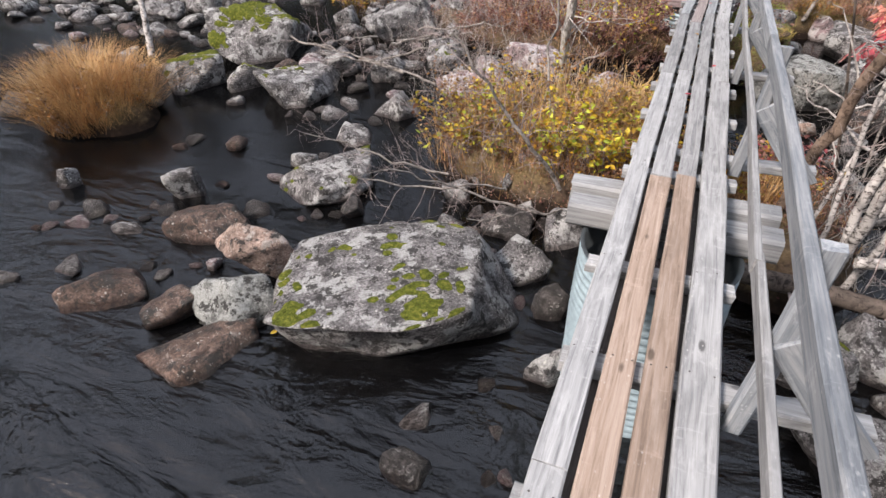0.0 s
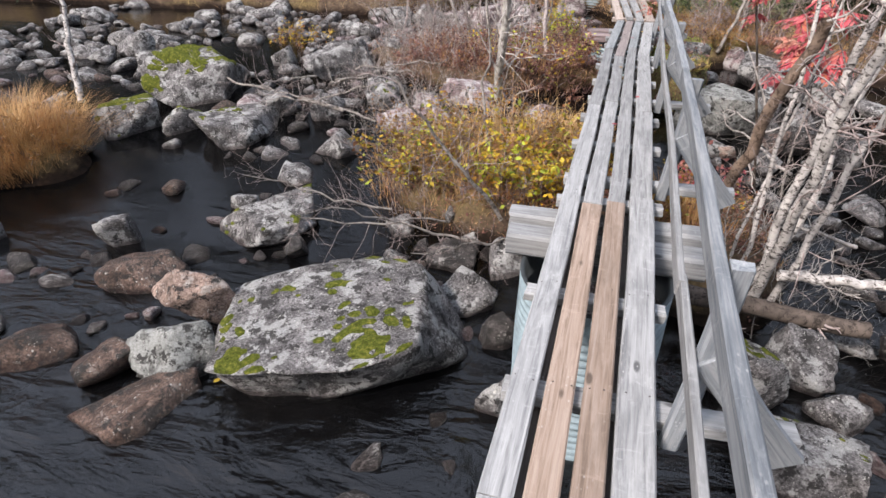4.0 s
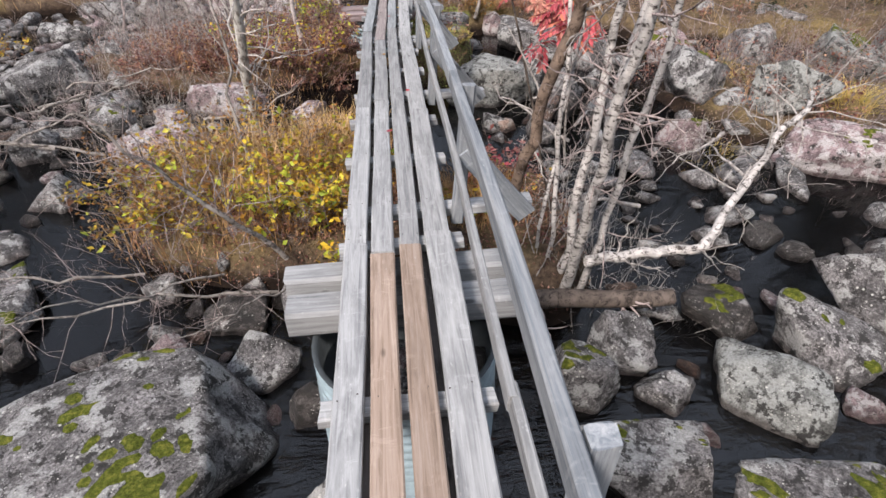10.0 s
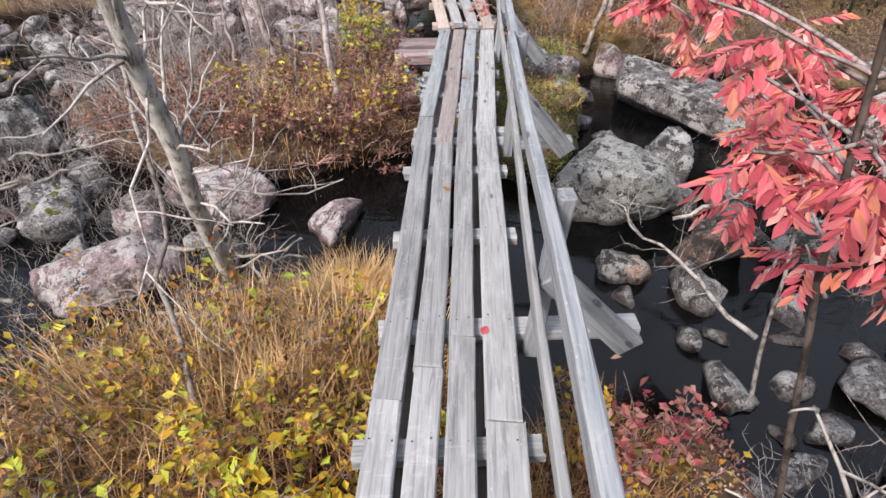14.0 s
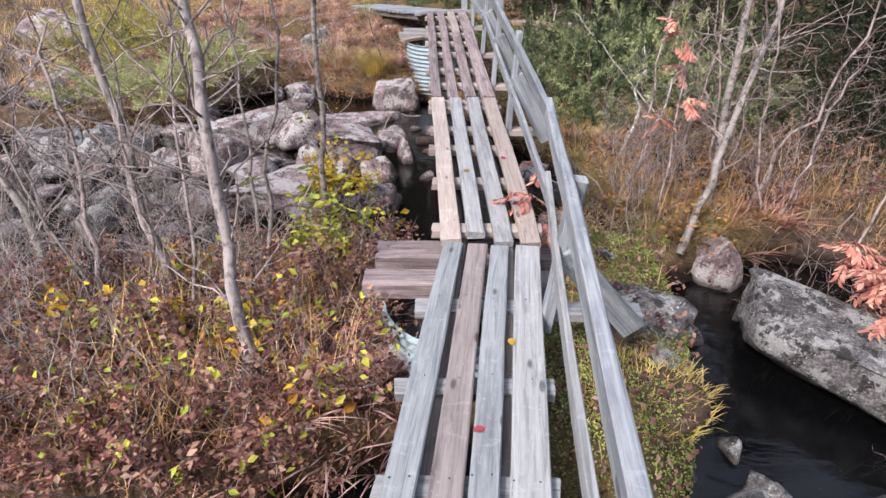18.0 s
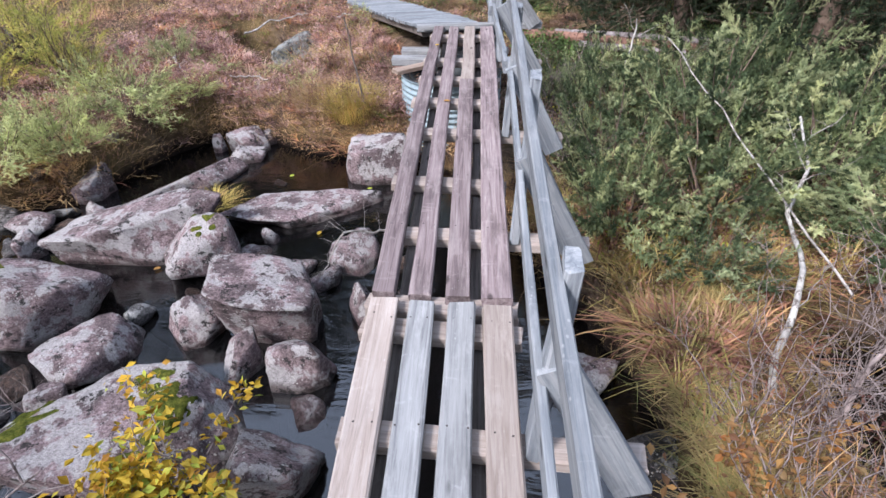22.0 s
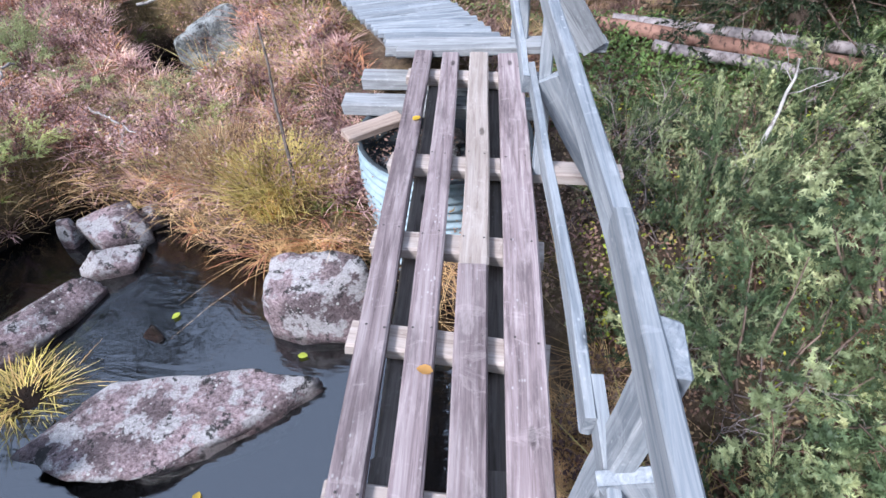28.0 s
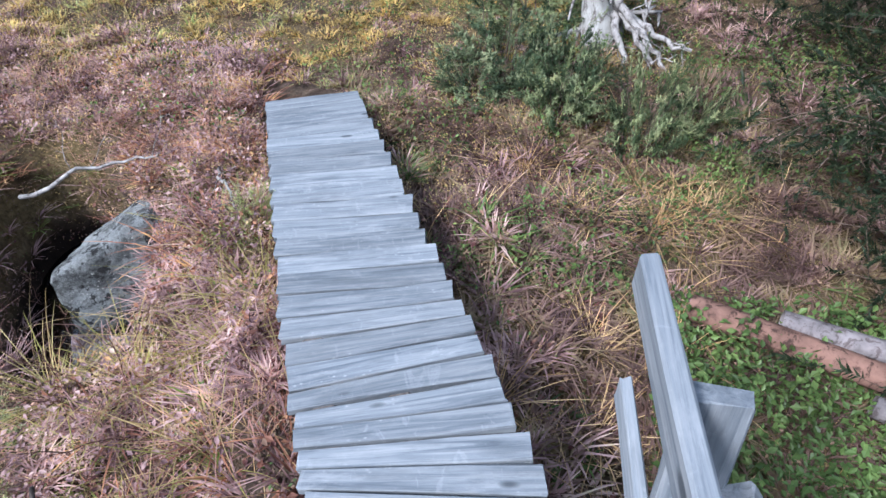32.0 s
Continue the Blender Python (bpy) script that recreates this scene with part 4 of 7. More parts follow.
def stones(x0, x1, y0, y1, count, smallest, largest, seed, pinkish=False, rise=0.12, joined=False):
    """Stones strewn over a stretch of the plan, off the footbridge."""
    rng = np.random.default_rng(seed)
    made = 0
    tries = 0
    heap_v, heap_f, count_v = [], [], 0
    while made < count and tries < count * 8:
        tries += 1
        x, y = rng.uniform(x0, x1), rng.uniform(y0, y1)
        s = smallest + (largest - smallest) * rng.random() ** 2
        if any((x - ox) ** 2 + (y - oy) ** 2 < (s * 0.42 + r) ** 2 for ox, oy, r in TAKEN):
            continue
        if wave(x, y, 0.9, seed * 0.7, 1.1) < -0.35:
            continue
        if 4.4 < y < 7.4 and abs(x + 2.05 + 0.18 * (y - 5)) < 0.6:
            continue
        z = max(water_z(y), float(land(x, y)))
        me = STONES[rng.choice([1, 6, 5, 1]) if pinkish else rng.integers(0, 8)]
        sz = s * rng.uniform(0.45, 0.75)
        m = pose(x, y, z + sz * rng.uniform(-0.1, rise), rng.uniform(-14, 14), rng.uniform(-14, 14), rng.uniform(0, 360)) @ Matrix.Diagonal((s * rng.uniform(0.9, 1.4), s * rng.uniform(0.7, 1.0), sz, 1))
        TAKEN.append((x, y, s * 0.42))
        made += 1
        if joined:
            pv, pf = SHAPES[rng.integers(0, 8)]
            heap_v.append(pv * 0.5 @ np.array(m.to_3x3()).T + np.array(m.translation))
            heap_f.append(pf + count_v)
            count_v += len(pv)
            continue
        ob = new("stone", me)
        ob.matrix_basis = m
        PLACED[ob] = m
        tagged(ob, "rough grey river stone half sunk in dark water", "stone", "stones strewn in the stream")
    if joined:
        tagged(part("boulder_field", quick_mesh("boulder_field", np.concatenate(heap_v), np.concatenate(heap_f)), PINK_STONE if pinkish else GREY_STONE, None), "heaped grey boulders filling the far stream bed", "boulders", kind="stuff")


TAKEN = [(o.matrix_basis.translation.x, o.matrix_basis.translation.y, max(o.dimensions.x, o.dimensions.y) * 0.42) for o in list(PLACED) if o.name.startswith("boulder")]
TAKEN += [(0.2, k * 0.5, 0.3) for k in range(0, 7)]
stones(-9.0, -1.2, 4.6, 8.0, 55, 0.14, 0.55, 501)
stones(-11.5, -1.5, 7.3, 13.8, 250, 0.2, 0.85, 502, rise=0.25, joined=True)
stones(-5.0, -0.2, 1.6, 5.0, 26, 0.1, 0.3, 503, rise=0.0)
stones(1.2, 6.0, 0.6, 5.0, 45, 0.12, 0.45, 504)
stones(1.4, 7.0, 5.2, 10.2, 70, 0.15, 0.6, 505, rise=0.2, joined=True)
stones(2.4, 6.5, 3.6, 7.0, 45, 0.14, 0.5, 509, rise=0.15, joined=True)
stones(-4.2, 0.3, 10.6, 14.5, 45, 0.12, 0.45, 506, True)
stones(-7.0, -2.6, 11.5, 14.0, 60, 0.25, 0.8, 507, True, rise=0.2, joined=True)
stones(-7.5, -4.9, 13.2, 16.2, 26, 0.3, 0.95, 508, True, rise=0.3)
stones(-3.2, -0.5, 3.3, 4.7, 20, 0.12, 0.42, 510, rise=0.05)
stones(-4.6, -0.9, 6.5, 8.5, 34, 0.16, 0.5, 511, rise=0.18)
stones(-4.8, -0.4, 10.4, 12.3, 40, 0.16, 0.5, 512, True, rise=0.15)
stones(-6.5, -2.2, 2.6, 5.6, 26, 0.12, 0.34, 513, rise=0.0)


# ---- footbridge ----
def mid_x(y):
    """The deck's centre line."""
    return 0.112 + 0.0523 * y if y < 9.28 else 0.662 - 0.0757 * (y - 9.38)


TH = 0.045


def deck_span(parent, y0, y1, lanes, wood_of, joints, beams):
    """Four lanes of planks laid end to end; lanes: offset and width of each."""
    for i, (off, w) in enumerate(lanes):
        cuts = [y0 + RNG.uniform(-0.02, 0.02)] + joints[i] + [y1 + RNG.uniform(-0.02, 0.02)]
        for k in range(len(cuts) - 1):
            a, b = cuts[k] + 0.003, cuts[k + 1] - 0.003
            za, zb = deck_z(a) - TH / 2 + RNG.uniform(-0.003, 0.003), deck_z(b) - TH / 2 + RNG.uniform(-0.003, 0.003)
            ob = timber("plank", (mid_x(a) + off, a, za), (mid_x(b) + off, b, zb), w, TH, wood_of(i, (a + b) / 2), parent)
            for v in ob.data.vertices:
                s = min(1.0, max(0.0, v.co.x / (b - a)))
                v.co.z += deck_z(a + (b - a) * s) - deck_z(a) - (deck_z(b) - deck_z(a)) * s
            heads(ob, [y for y in beams if a + 0.03 < y < b - 0.03], off, w, a, b, za, zb)


def heads(plank, beams, off, w, a, b, za, zb):
    """Two nail heads where the plank crosses each beam."""
    verts, faces = [], []
    for y in beams:
        z = deck_z(y) + 0.5 * (za + zb - deck_z(a) - deck_z(b) + TH) + 0.002
        for sx in (-0.3, 0.3):
            cx, cy = mid_x(y) + off + sx * w + RNG.uniform(-0.008, 0.008), y + RNG.uniform(-0.015, 0.015)
            k0 = len(verts)
            for k in range(6):
                g = k * math.pi / 3
                verts.append((cx + 0.0042 * math.cos(g), cy + 0.0042 * math.sin(g), z))
            verts.append((cx, cy, z + 0.002))
            faces += [(k0 + k, k0 + (k + 1) % 6, k0 + 6) for k in range(6)]
    if verts:
        tagged(part("nail_heads", quick_mesh("nail_heads", verts, faces), IRON, plank, "rusty nail heads"), kind="stuff")


def outrigger(parent, y, reach, left, rail_x, rail_z, material, brace_mat, thick=0.062, deep=0.062):
    """A long crossbeam with a rail post at the deck's edge and a slanting brace board from its end."""
    zc = deck_z(y) - TH - 0.028
    xr = mid_x(y) + 0.27
    timber("crossbeam", (mid_x(y) - left, y, zc), (reach, y + 0.01, zc), 0.10, 0.055, material, parent)
    px = rail_x(y) + 0.021 + thick / 2
    top = rail_z(y) + 0.02
    foot = (xr + 0.02 + thick / 2, y + (0.0 if deep > 0.08 else -0.05 - deep / 2), zc + 0.028 if deep > 0.08 else zc - 0.04)
    timber("post", foot, (px, foot[1] - 0.02, top), thick, deep, BLUE_WOOD, parent, up=(0, 1, 0))
    s = 0.58
    mid_p = (foot[0] + (px - foot[0]) * s + 0.01, foot[1] - deep / 2 - 0.018, foot[2] + (top - foot[2]) * s)
    timber("brace", (reach - 0.04, y - 0.068, zc - 0.045), mid_p, 0.115, 0.026, brace_mat, parent, up=(0, 1, 0))


LANES_A = [(-0.210, 0.108), (-0.075, 0.108), (0.052, 0.100), (0.195, 0.130)]
LANES_B = [(-0.222, 0.112), (-0.078, 0.100), (0.076, 0.106), (0.222, 0.112)]
LANES_C = [(-0.235, 0.092), (-0.087, 0.088), (0.062, 0.098), (0.220, 0.120)]

span_a = thing("footbridge", (mid_x(3), 3.0, water_z(3)), "narrow weathered grey four-plank footbridge with a low handrail on one side", "footbridge")


def wood_a(i, y):
    if y < 3.0 and i in (1, 2):
        return BROWN_WOOD
    if y > 7.3 and i == 1:
        return PINK_WOOD
    if y > 7.3 and i in (0, 2):
        return COOL_WOOD
    return GREY_WOOD


SHORT_A = [-1.6, -1.0, -0.3, 0.95, 2.2, 3.2, 4.18, 4.83, 6.05, 6.72, 7.28, 7.9, 8.36]
LONG_A = [-2.3, -0.55, 1.57, 3.53, 5.4, 7.11, 8.9]
deck_span(span_a, -3.4, 9.42, LANES_A, wood_a, [[-0.3, 1.05, 3.15, 5.0, 7.4], [-0.1, 3.05, 5.15, 7.0], [-0.4, 3.1, 5.3, 7.5], [0.85, 3.2, 4.9, 7.2]], SHORT_A + LONG_A)
for y in SHORT_A:
    zc = deck_z(y) - TH - 0.028
    timber("crossbeam", (mid_x(y) - 0.29 - RNG.uniform(0, 0.03), y, zc), (mid_x(y) + 0.30 + RNG.uniform(0, 0.03), y + RNG.uniform(-0.02, 0.02), zc), 0.085, 0.055, GREY_WOOD, span_a)
for off in (-0.142, 0.118):
    for a, b in ((-3.4, 2.9), (2.7, 6.2), (6.2, 9.6)):
        timber("stringer", (mid_x(a) + off, a, deck_z(a) - TH - 0.11), (mid_x(b) + off, b, deck_z(b) - TH - 0.11), 0.075, 0.10, DARK_WOOD, span_a)


def rail_x_a(y):
    return mid_x(y) + 0.30 + float(np.interp(y, [3.0, 4.3, 5.2, 7.0, 8.2, 9.8], [0.0, 0.02, 0.03, 0.012, 0.028, 0.03]))


def rail_z(y):
    return float(np.interp(y, [-4, 0, 3.4, 9.3, 12, 16.2], [0.64, 0.64, 0.62, 0.50, 0.76, 0.92]))


for y in LONG_A:
    outrigger(span_a, y, rail_x_a(y) + 0.44, 0.29, rail_x_a, rail_z, GREY_WOOD, BLUE_WOOD)
for a, b in ((-3.2, 0.12), (0.12, 3.6), (3.6, 7.0), (7.0, 9.75)):
    timber("handrail", (rail_x_a(a), a, rail_z(a)), (rail_x_a(b), b, rail_z(b)), 0.042, 0.085, BLUE_WOOD, span_a, "blue-grey weathered top rail", bow=0.01)
for a, b in ((-3.2, 1.9), (1.85, 5.9), (5.85, 9.6)):
    timber("mid_rail", (rail_x_a(a) - 0.015, a, rail_z(a) - 0.335), (rail_x_a(b) - 0.015, b, rail_z(b) - 0.335), 0.028, 0.07, GREY_WOOD, span_a, bow=0.01)

span_b = thing("footbridge", (mid_x(12.5), 12.5, water_z(12.5)), "four-plank footbridge of brown-grey boards with tan crossbeams and tall handrail", "footbridge")


def wood_b(i, y):
    if y < 11.66 and i in (0, 3):
        return FRESH_WOOD
    if y < 11.66:
        return GREY_WOOD
    if i == 2 and y > 14.0:
        return FRESH_WOOD
    return PURPLE_WOOD


SHORT_B = [9.59, 10.17, 10.70, 11.55, 11.68, 12.64, 13.74, 14.15, 15.42]
LONG_B = [11.07, 12.16, 13.25, 14.64]
deck_span(span_b, 9.45, 11.66, LANES_B, wood_b, [[], [], [], []], SHORT_B + LONG_B)
deck_span(span_b, 11.67, 15.575, LANES_C, wood_b, [[], [], [14.02], []], SHORT_B + LONG_B)
for y in SHORT_B:
    zc = deck_z(y) - TH - 0.028
    timber("crossbeam", (mid_x(y) - 0.30 - RNG.uniform(0, 0.02), y, zc), (mid_x(y) + 0.29 + RNG.uniform(0, 0.02), y + RNG.uniform(-0.02, 0.02), zc), 0.10, 0.055, FRESH_WOOD, span_b)
for off in (-0.155, 0.145):
    for a, b in ((9.4, 11.67), (11.67, 13.4), (13.4, 15.56)):
        timber("stringer", (mid_x(a) + off, a, deck_z(a) - TH - 0.13), (mid_x(b) + off, b, deck_z(b) - TH - 0.13), 0.08, 0.14, DARK_WOOD, span_b)


def rail_x_b(y):
    return mid_x(y) + float(np.interp(y, [9.5, 13.5, 14.6, 16.1], [0.31, 0.305, 0.255, 0.195]))


for y in LONG_B:
    outrigger(span_b, y, mid_x(y) + 0.65, 0.30, rail_x_b, rail_z, FRESH_WOOD, BLUE_WOOD, 0.044, 0.105)
for a, b in ((9.5, 13.5), (13.45, 16.1)):
    timber("handrail", (rail_x_b(a), a, rail_z(a)), (rail_x_b(b), b, rail_z(b)), 0.034, 0.08, BLUE_WOOD, span_b, "blue-grey weathered top rail", bow=0.01)
for a, b in ((9.4, 13.4), (13.3, 14.7), (14.6, 16.1)):
    timber("mid_rail", (rail_x_b(a) - 0.014, a, rail_z(a) - 0.34), (rail_x_b(b), b, rail_z(b) - 0.34), 0.026, 0.07, BLUE_WOOD, span_b, bow=0.01)


# ---- drum piers ----
def drum_pier(x, y, top, bottom, r, beams, label):
    """An open ribbed plastic drum filled with stones, with squared beams across its rim."""
    ob = thing("drum_pier", (x, y, bottom), label, "bridge pier")
    rows = []
    n = 72
    hgt = top - bottom
    for k in range(n + 1):
        z = bottom + hgt * k / n
        rows.append((r + 0.013 * math.sin(k / n * hgt / 0.055 * 6.283), z))
    rows += [(r - 0.015, top), (r - 0.02, top - 0.18), (0.01, top - 0.19)]
    seg = 40
    verts = [(x + rr * math.cos(6.2832 * j / seg), y + rr * math.sin(6.2832 * j / seg), z) for rr, z in rows for j in range(seg)]
    faces = [(i * seg + j, i * seg + (j + 1) % seg, (i + 1) * seg + (j + 1) % seg, (i + 1) * seg + j) for i in range(n) for j in range(seg)]
    # inner wall in teal darkened to stand for shade inside the drum
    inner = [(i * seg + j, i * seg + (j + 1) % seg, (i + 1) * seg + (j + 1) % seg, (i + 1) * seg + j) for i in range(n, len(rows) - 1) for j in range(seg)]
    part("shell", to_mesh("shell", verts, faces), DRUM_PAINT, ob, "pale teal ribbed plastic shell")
    part("inner_wall", to_mesh("inner_wall", verts, inner), DRUM_INNER_SHADE, ob)
    rng = np.random.default_rng(int(y * 10))
    for k in range(9):
        a, q = rng.uniform(0, 6.28), rng.uniform(0, r * 0.7)
        st = part("stone", STONES[rng.integers(0, 8)], None, ob, "", pose(x + q * math.cos(a), y + q * math.sin(a), top - 0.16, 0, 0, rng.uniform(0, 360)) @ Matrix.Diagonal((0.2, 0.16, 0.12, 1)))
    for (x0, y0, x1, y1, w, th, zz, m) in beams:
        timber("beam", (x0, y0, zz), (x1, y1, zz), w, th, m, ob, "squared weathered beam", bow=0.003)
    return ob


BZ = -0.235
drum_pier(0.26, 2.80, BZ - 0.08, -1.6, 0.42, [(-0.27, 2.93, 0.84, 2.90, 0.17, 0.14, BZ, GREY_WOOD), (-0.29, 3.17, 0.86, 3.16, 0.15, 0.13, BZ + 0.005, GREY_WOOD)], "ribbed pale teal drum with squared beams under the footbridge")
BZ = deck_z(9.5) - TH - 0.20 - 0.06
drum_pier(0.50, 9.36, BZ - 0.07, -1.1, 0.44, [(-0.05, 9.38, 1.02, 9.40, 0.16, 0.12, BZ, PURPLE_WOOD), (-0.02, 9.68, 1.04, 9.69, 0.19, 0.12, BZ + 0.01, PURPLE_WOOD)], "ribbed teal drum under the footbridge joint with brown beams")
drum_pier(0.10, 15.36, -0.17, -0.85, 0.47, [(-0.46, 15.84, 0.62, 15.92, 0.13, 0.08, -0.135, GREY_WOOD), (-0.50, 15.53, 0.60, 15.60, 0.14, 0.08, -0.135, GREY_WOOD), (-0.42, 15.22, -0.16, 15.44, 0.11, 0.04, -0.15, BROWN_WOOD)], "ribbed pale blue drum with beam ends beside the boardwalk")

# ---- boardwalk ----
walkway = thing("boardwalk", (-0.7, 17.0, -0.3), "blue-grey cross-plank boardwalk leading from the footbridge to shore", "boardwalk")
timber("end_plank", (-0.19, 15.595, 0.165), (0.47, 15.655, 0.185), 0.06, 0.05, GREY_WOOD, walkway)
timber("crossbeam", (-0.27, 15.70, 0.138), (0.93, 15.815, 0.162), 0.13, 0.055, GREY_WOOD, walkway, "long grey beam carrying the rail end")


def walk_z(y):
    """The boardwalk slopes down to the shore."""
    return 0.16 - 0.28 * (y - 15.75) / 2.82


# plank joints fan out from the footbridge's end, then lie square to the boardwalk
NB = 25
STEP = [-1, 0, 7, 10.4, 14.8, NB]
LEFT_X, LEFT_Y = [-0.265, -0.30, -0.555, -0.75, -1.03, -1.72], [15.735, 15.80, 16.21, 16.55, 17.06, 18.33]
RIGHT_X, RIGHT_Y = [0.43, 0.37, 0.01, -0.15, -0.425, -1.20], [15.77, 15.86, 16.50, 16.77, 17.25, 18.61]
for k in range(-1, NB):
    e = [(np.interp(k + d, STEP, LEFT_X), np.interp(k + d, STEP, LEFT_Y), np.interp(k + d, STEP, RIGHT_X), np.interp(k + d, STEP, RIGHT_Y)) for d in (0, 1)]
    lx, ly, rx, ry = [float(e[0][i] + e[1][i]) / 2 for i in range(4)]
    j = RNG.uniform(-0.010, 0.010, 4)
    z = walk_z((ly + ry) / 2) - 0.012
    ob = timber("plank", (lx + j[0], ly, z + RNG.uniform(-0.004, 0.004)), (rx + j[1], ry, z + RNG.uniform(-0.004, 0.004)), 0.1, 0.035, BLUE_WOOD, walkway)
    cs = 0.67 / math.hypot(rx - lx, ry - ly)
    wl, wr = (e[1][1] - e[0][1]) * cs * 1.02, (e[1][3] - e[0][3]) * cs * 1.02
    for v in ob.data.vertices:
        f = min(1.0, max(0.0, v.co.x / 0.67))
        v.co.y *= (wl + (wr - wl) * f) / 0.1 * 0.90
for a in (0.12, 0.5, 0.88):
    timber("stringer", (-0.27 + 0.63 * a, 15.78 + 0.08 * a, 0.085), (-1.80 + 0.58 * a, 18.4 + 0.22 * a, -0.185), 0.08, 0.10, DARK_WOOD, walkway)
timber("post", (0.47, 15.80, -0.05), (0.43, 15.87, 0.90), 0.095, 0.045, BLUE_WOOD, walkway, "grey rail end post", up=(0, 1, 0))
timber("brace", (0.87, 15.74, 0.17), (0.46, 15.82, 0.70), 0.14, 0.03, GREY_WOOD, walkway, "wide slanting brace board", up=(0, 1, 0))

# ---- plants ----
def tubes(name, lines, sides=5):
    """Tapered round branches: each line is a list of (x, y, z, radius)."""
    verts, faces = [], []
    for ln in lines:
        pts = np.array([p[:3] for p in ln], float)
        rad = [p[3] for p in ln]
        tang = np.gradient(pts, axis=0)
        tang /= np.linalg.norm(tang, axis=1)[:, None] + 1e-9
        ref = np.array([0.3, 0.2, 1.0]) if abs(tang[0][2]) < 0.9 else np.array([1.0, 0.2, 0.1])
        b0 = len(verts)
        for p, t, r in zip(pts, tang, rad):
            u = np.cross(t, ref)
            u /= np.linalg.norm(u) + 1e-9
            w = np.cross(t, u)
            for k in range(sides):
                a = 6.2832 * k / sides
                verts.append(p + r * (math.cos(a) * u + math.sin(a) * w))
        for i in range(len(ln) - 1):
            for k in range(sides):
                j = (k + 1) % sides
                faces.append((b0 + i * sides + k, b0 + i * sides + j, b0 + (i + 1) * sides + j, b0 + (i + 1) * sides + k))
    return quick_mesh(name, verts, faces)


def limb(rng, a, b, r0, r1, bend=0.08, n=7):
    """A crooked line from a to b."""
    a, b = np.array(a, float), np.array(b, float)
    L = np.linalg.norm(b - a)
    off = np.zeros(3)
    out = []
    for i in range(n):
        s = i / (n - 1)
        if 0 < i < n - 1:
            off = off * 0.6 + rng.normal(size=3) * bend * L * 0.25
        k = 0 if i in (0, n - 1) else 1
        out.append((*(a + (b - a) * s + off * k), r0 + (r1 - r0) * s))
    return out


def sprays(name, rng, ln, count, length, r, up, start, sub, droop, material, ob):
    """Each side branch with its own twigs as one part."""
    for _ in range(count):
        part(name, tubes(name, twigs_on(rng, ln, 1, length, r, up, start, sub, droop), 5), material, ob)


def twigs_on(rng, line, count, length, r, up=0.4, start=0.25, sub=2, droop=0.0):
    """Side twigs along a branch, and smaller ones on them."""
    out = []
    pts = np.array([p[:3] for p in line])
    for _ in range(count):
        s = rng.uniform(start, 1.0) * (len(pts) - 1)
        i = min(int(s), len(pts) - 2)
        p = pts[i] + (pts[i + 1] - pts[i]) * (s - i)
        ax = pts[i + 1] - pts[i]
        ax /= np.linalg.norm(ax) + 1e-9
        d = rng.normal(size=3)
        d -= ax * (d @ ax) * 0.6
        d /= np.linalg.norm(d) + 1e-9
        d = d + ax * 0.5 + np.array([0, 0, up - droop])
        d /= np.linalg.norm(d)
        L = length * rng.uniform(0.4, 1.1)
        ln = limb(rng, p, p + d * L, r * rng.uniform(0.6, 1.0), r * 0.35, 0.14, 5)
        out.append(ln)
        if sub:
            out += twigs_on(rng, ln, sub, L * 0.5, r * 0.5, up, 0.2, 0, droop)
    return out


def leaf_mesh(name, pts, size, rng, flat=0.5, ratio=0.6):
    """Small folded leaves at points: two triangles hinged on the midrib."""
    pts = np.asarray(pts, float)
    n = len(pts)
    ax = rng.normal(size=(n, 3))
    ax[:, 2] *= flat
    ax /= np.linalg.norm(ax, axis=1)[:, None]
    nr = rng.normal(size=(n, 3)) * (1 - flat) + np.array([0, 0, 1.0]) * flat
    side = np.cross(ax, nr)
    side /= np.linalg.norm(side, axis=1)[:, None] + 1e-9
    up = np.cross(side, ax)
    L = size * rng.uniform(0.55, 1.2, n)[:, None]
    W = L * ratio * 0.5
    v = np.empty((n, 4, 3))
    v[:, 0] = pts
    v[:, 1] = pts + ax * L * 0.55 + side * W + up * W * 0.35
    v[:, 2] = pts + ax * L
    v[:, 3] = pts + ax * L * 0.55 - side * W + up * W * 0.35
    i = np.arange(n)[:, None] * 4
    f = np.concatenate([i + np.array([[0, 1, 2]]), i + np.array([[0, 2, 3]])])
    return quick_mesh(name, v.reshape(-1, 3), f, smooth=False)


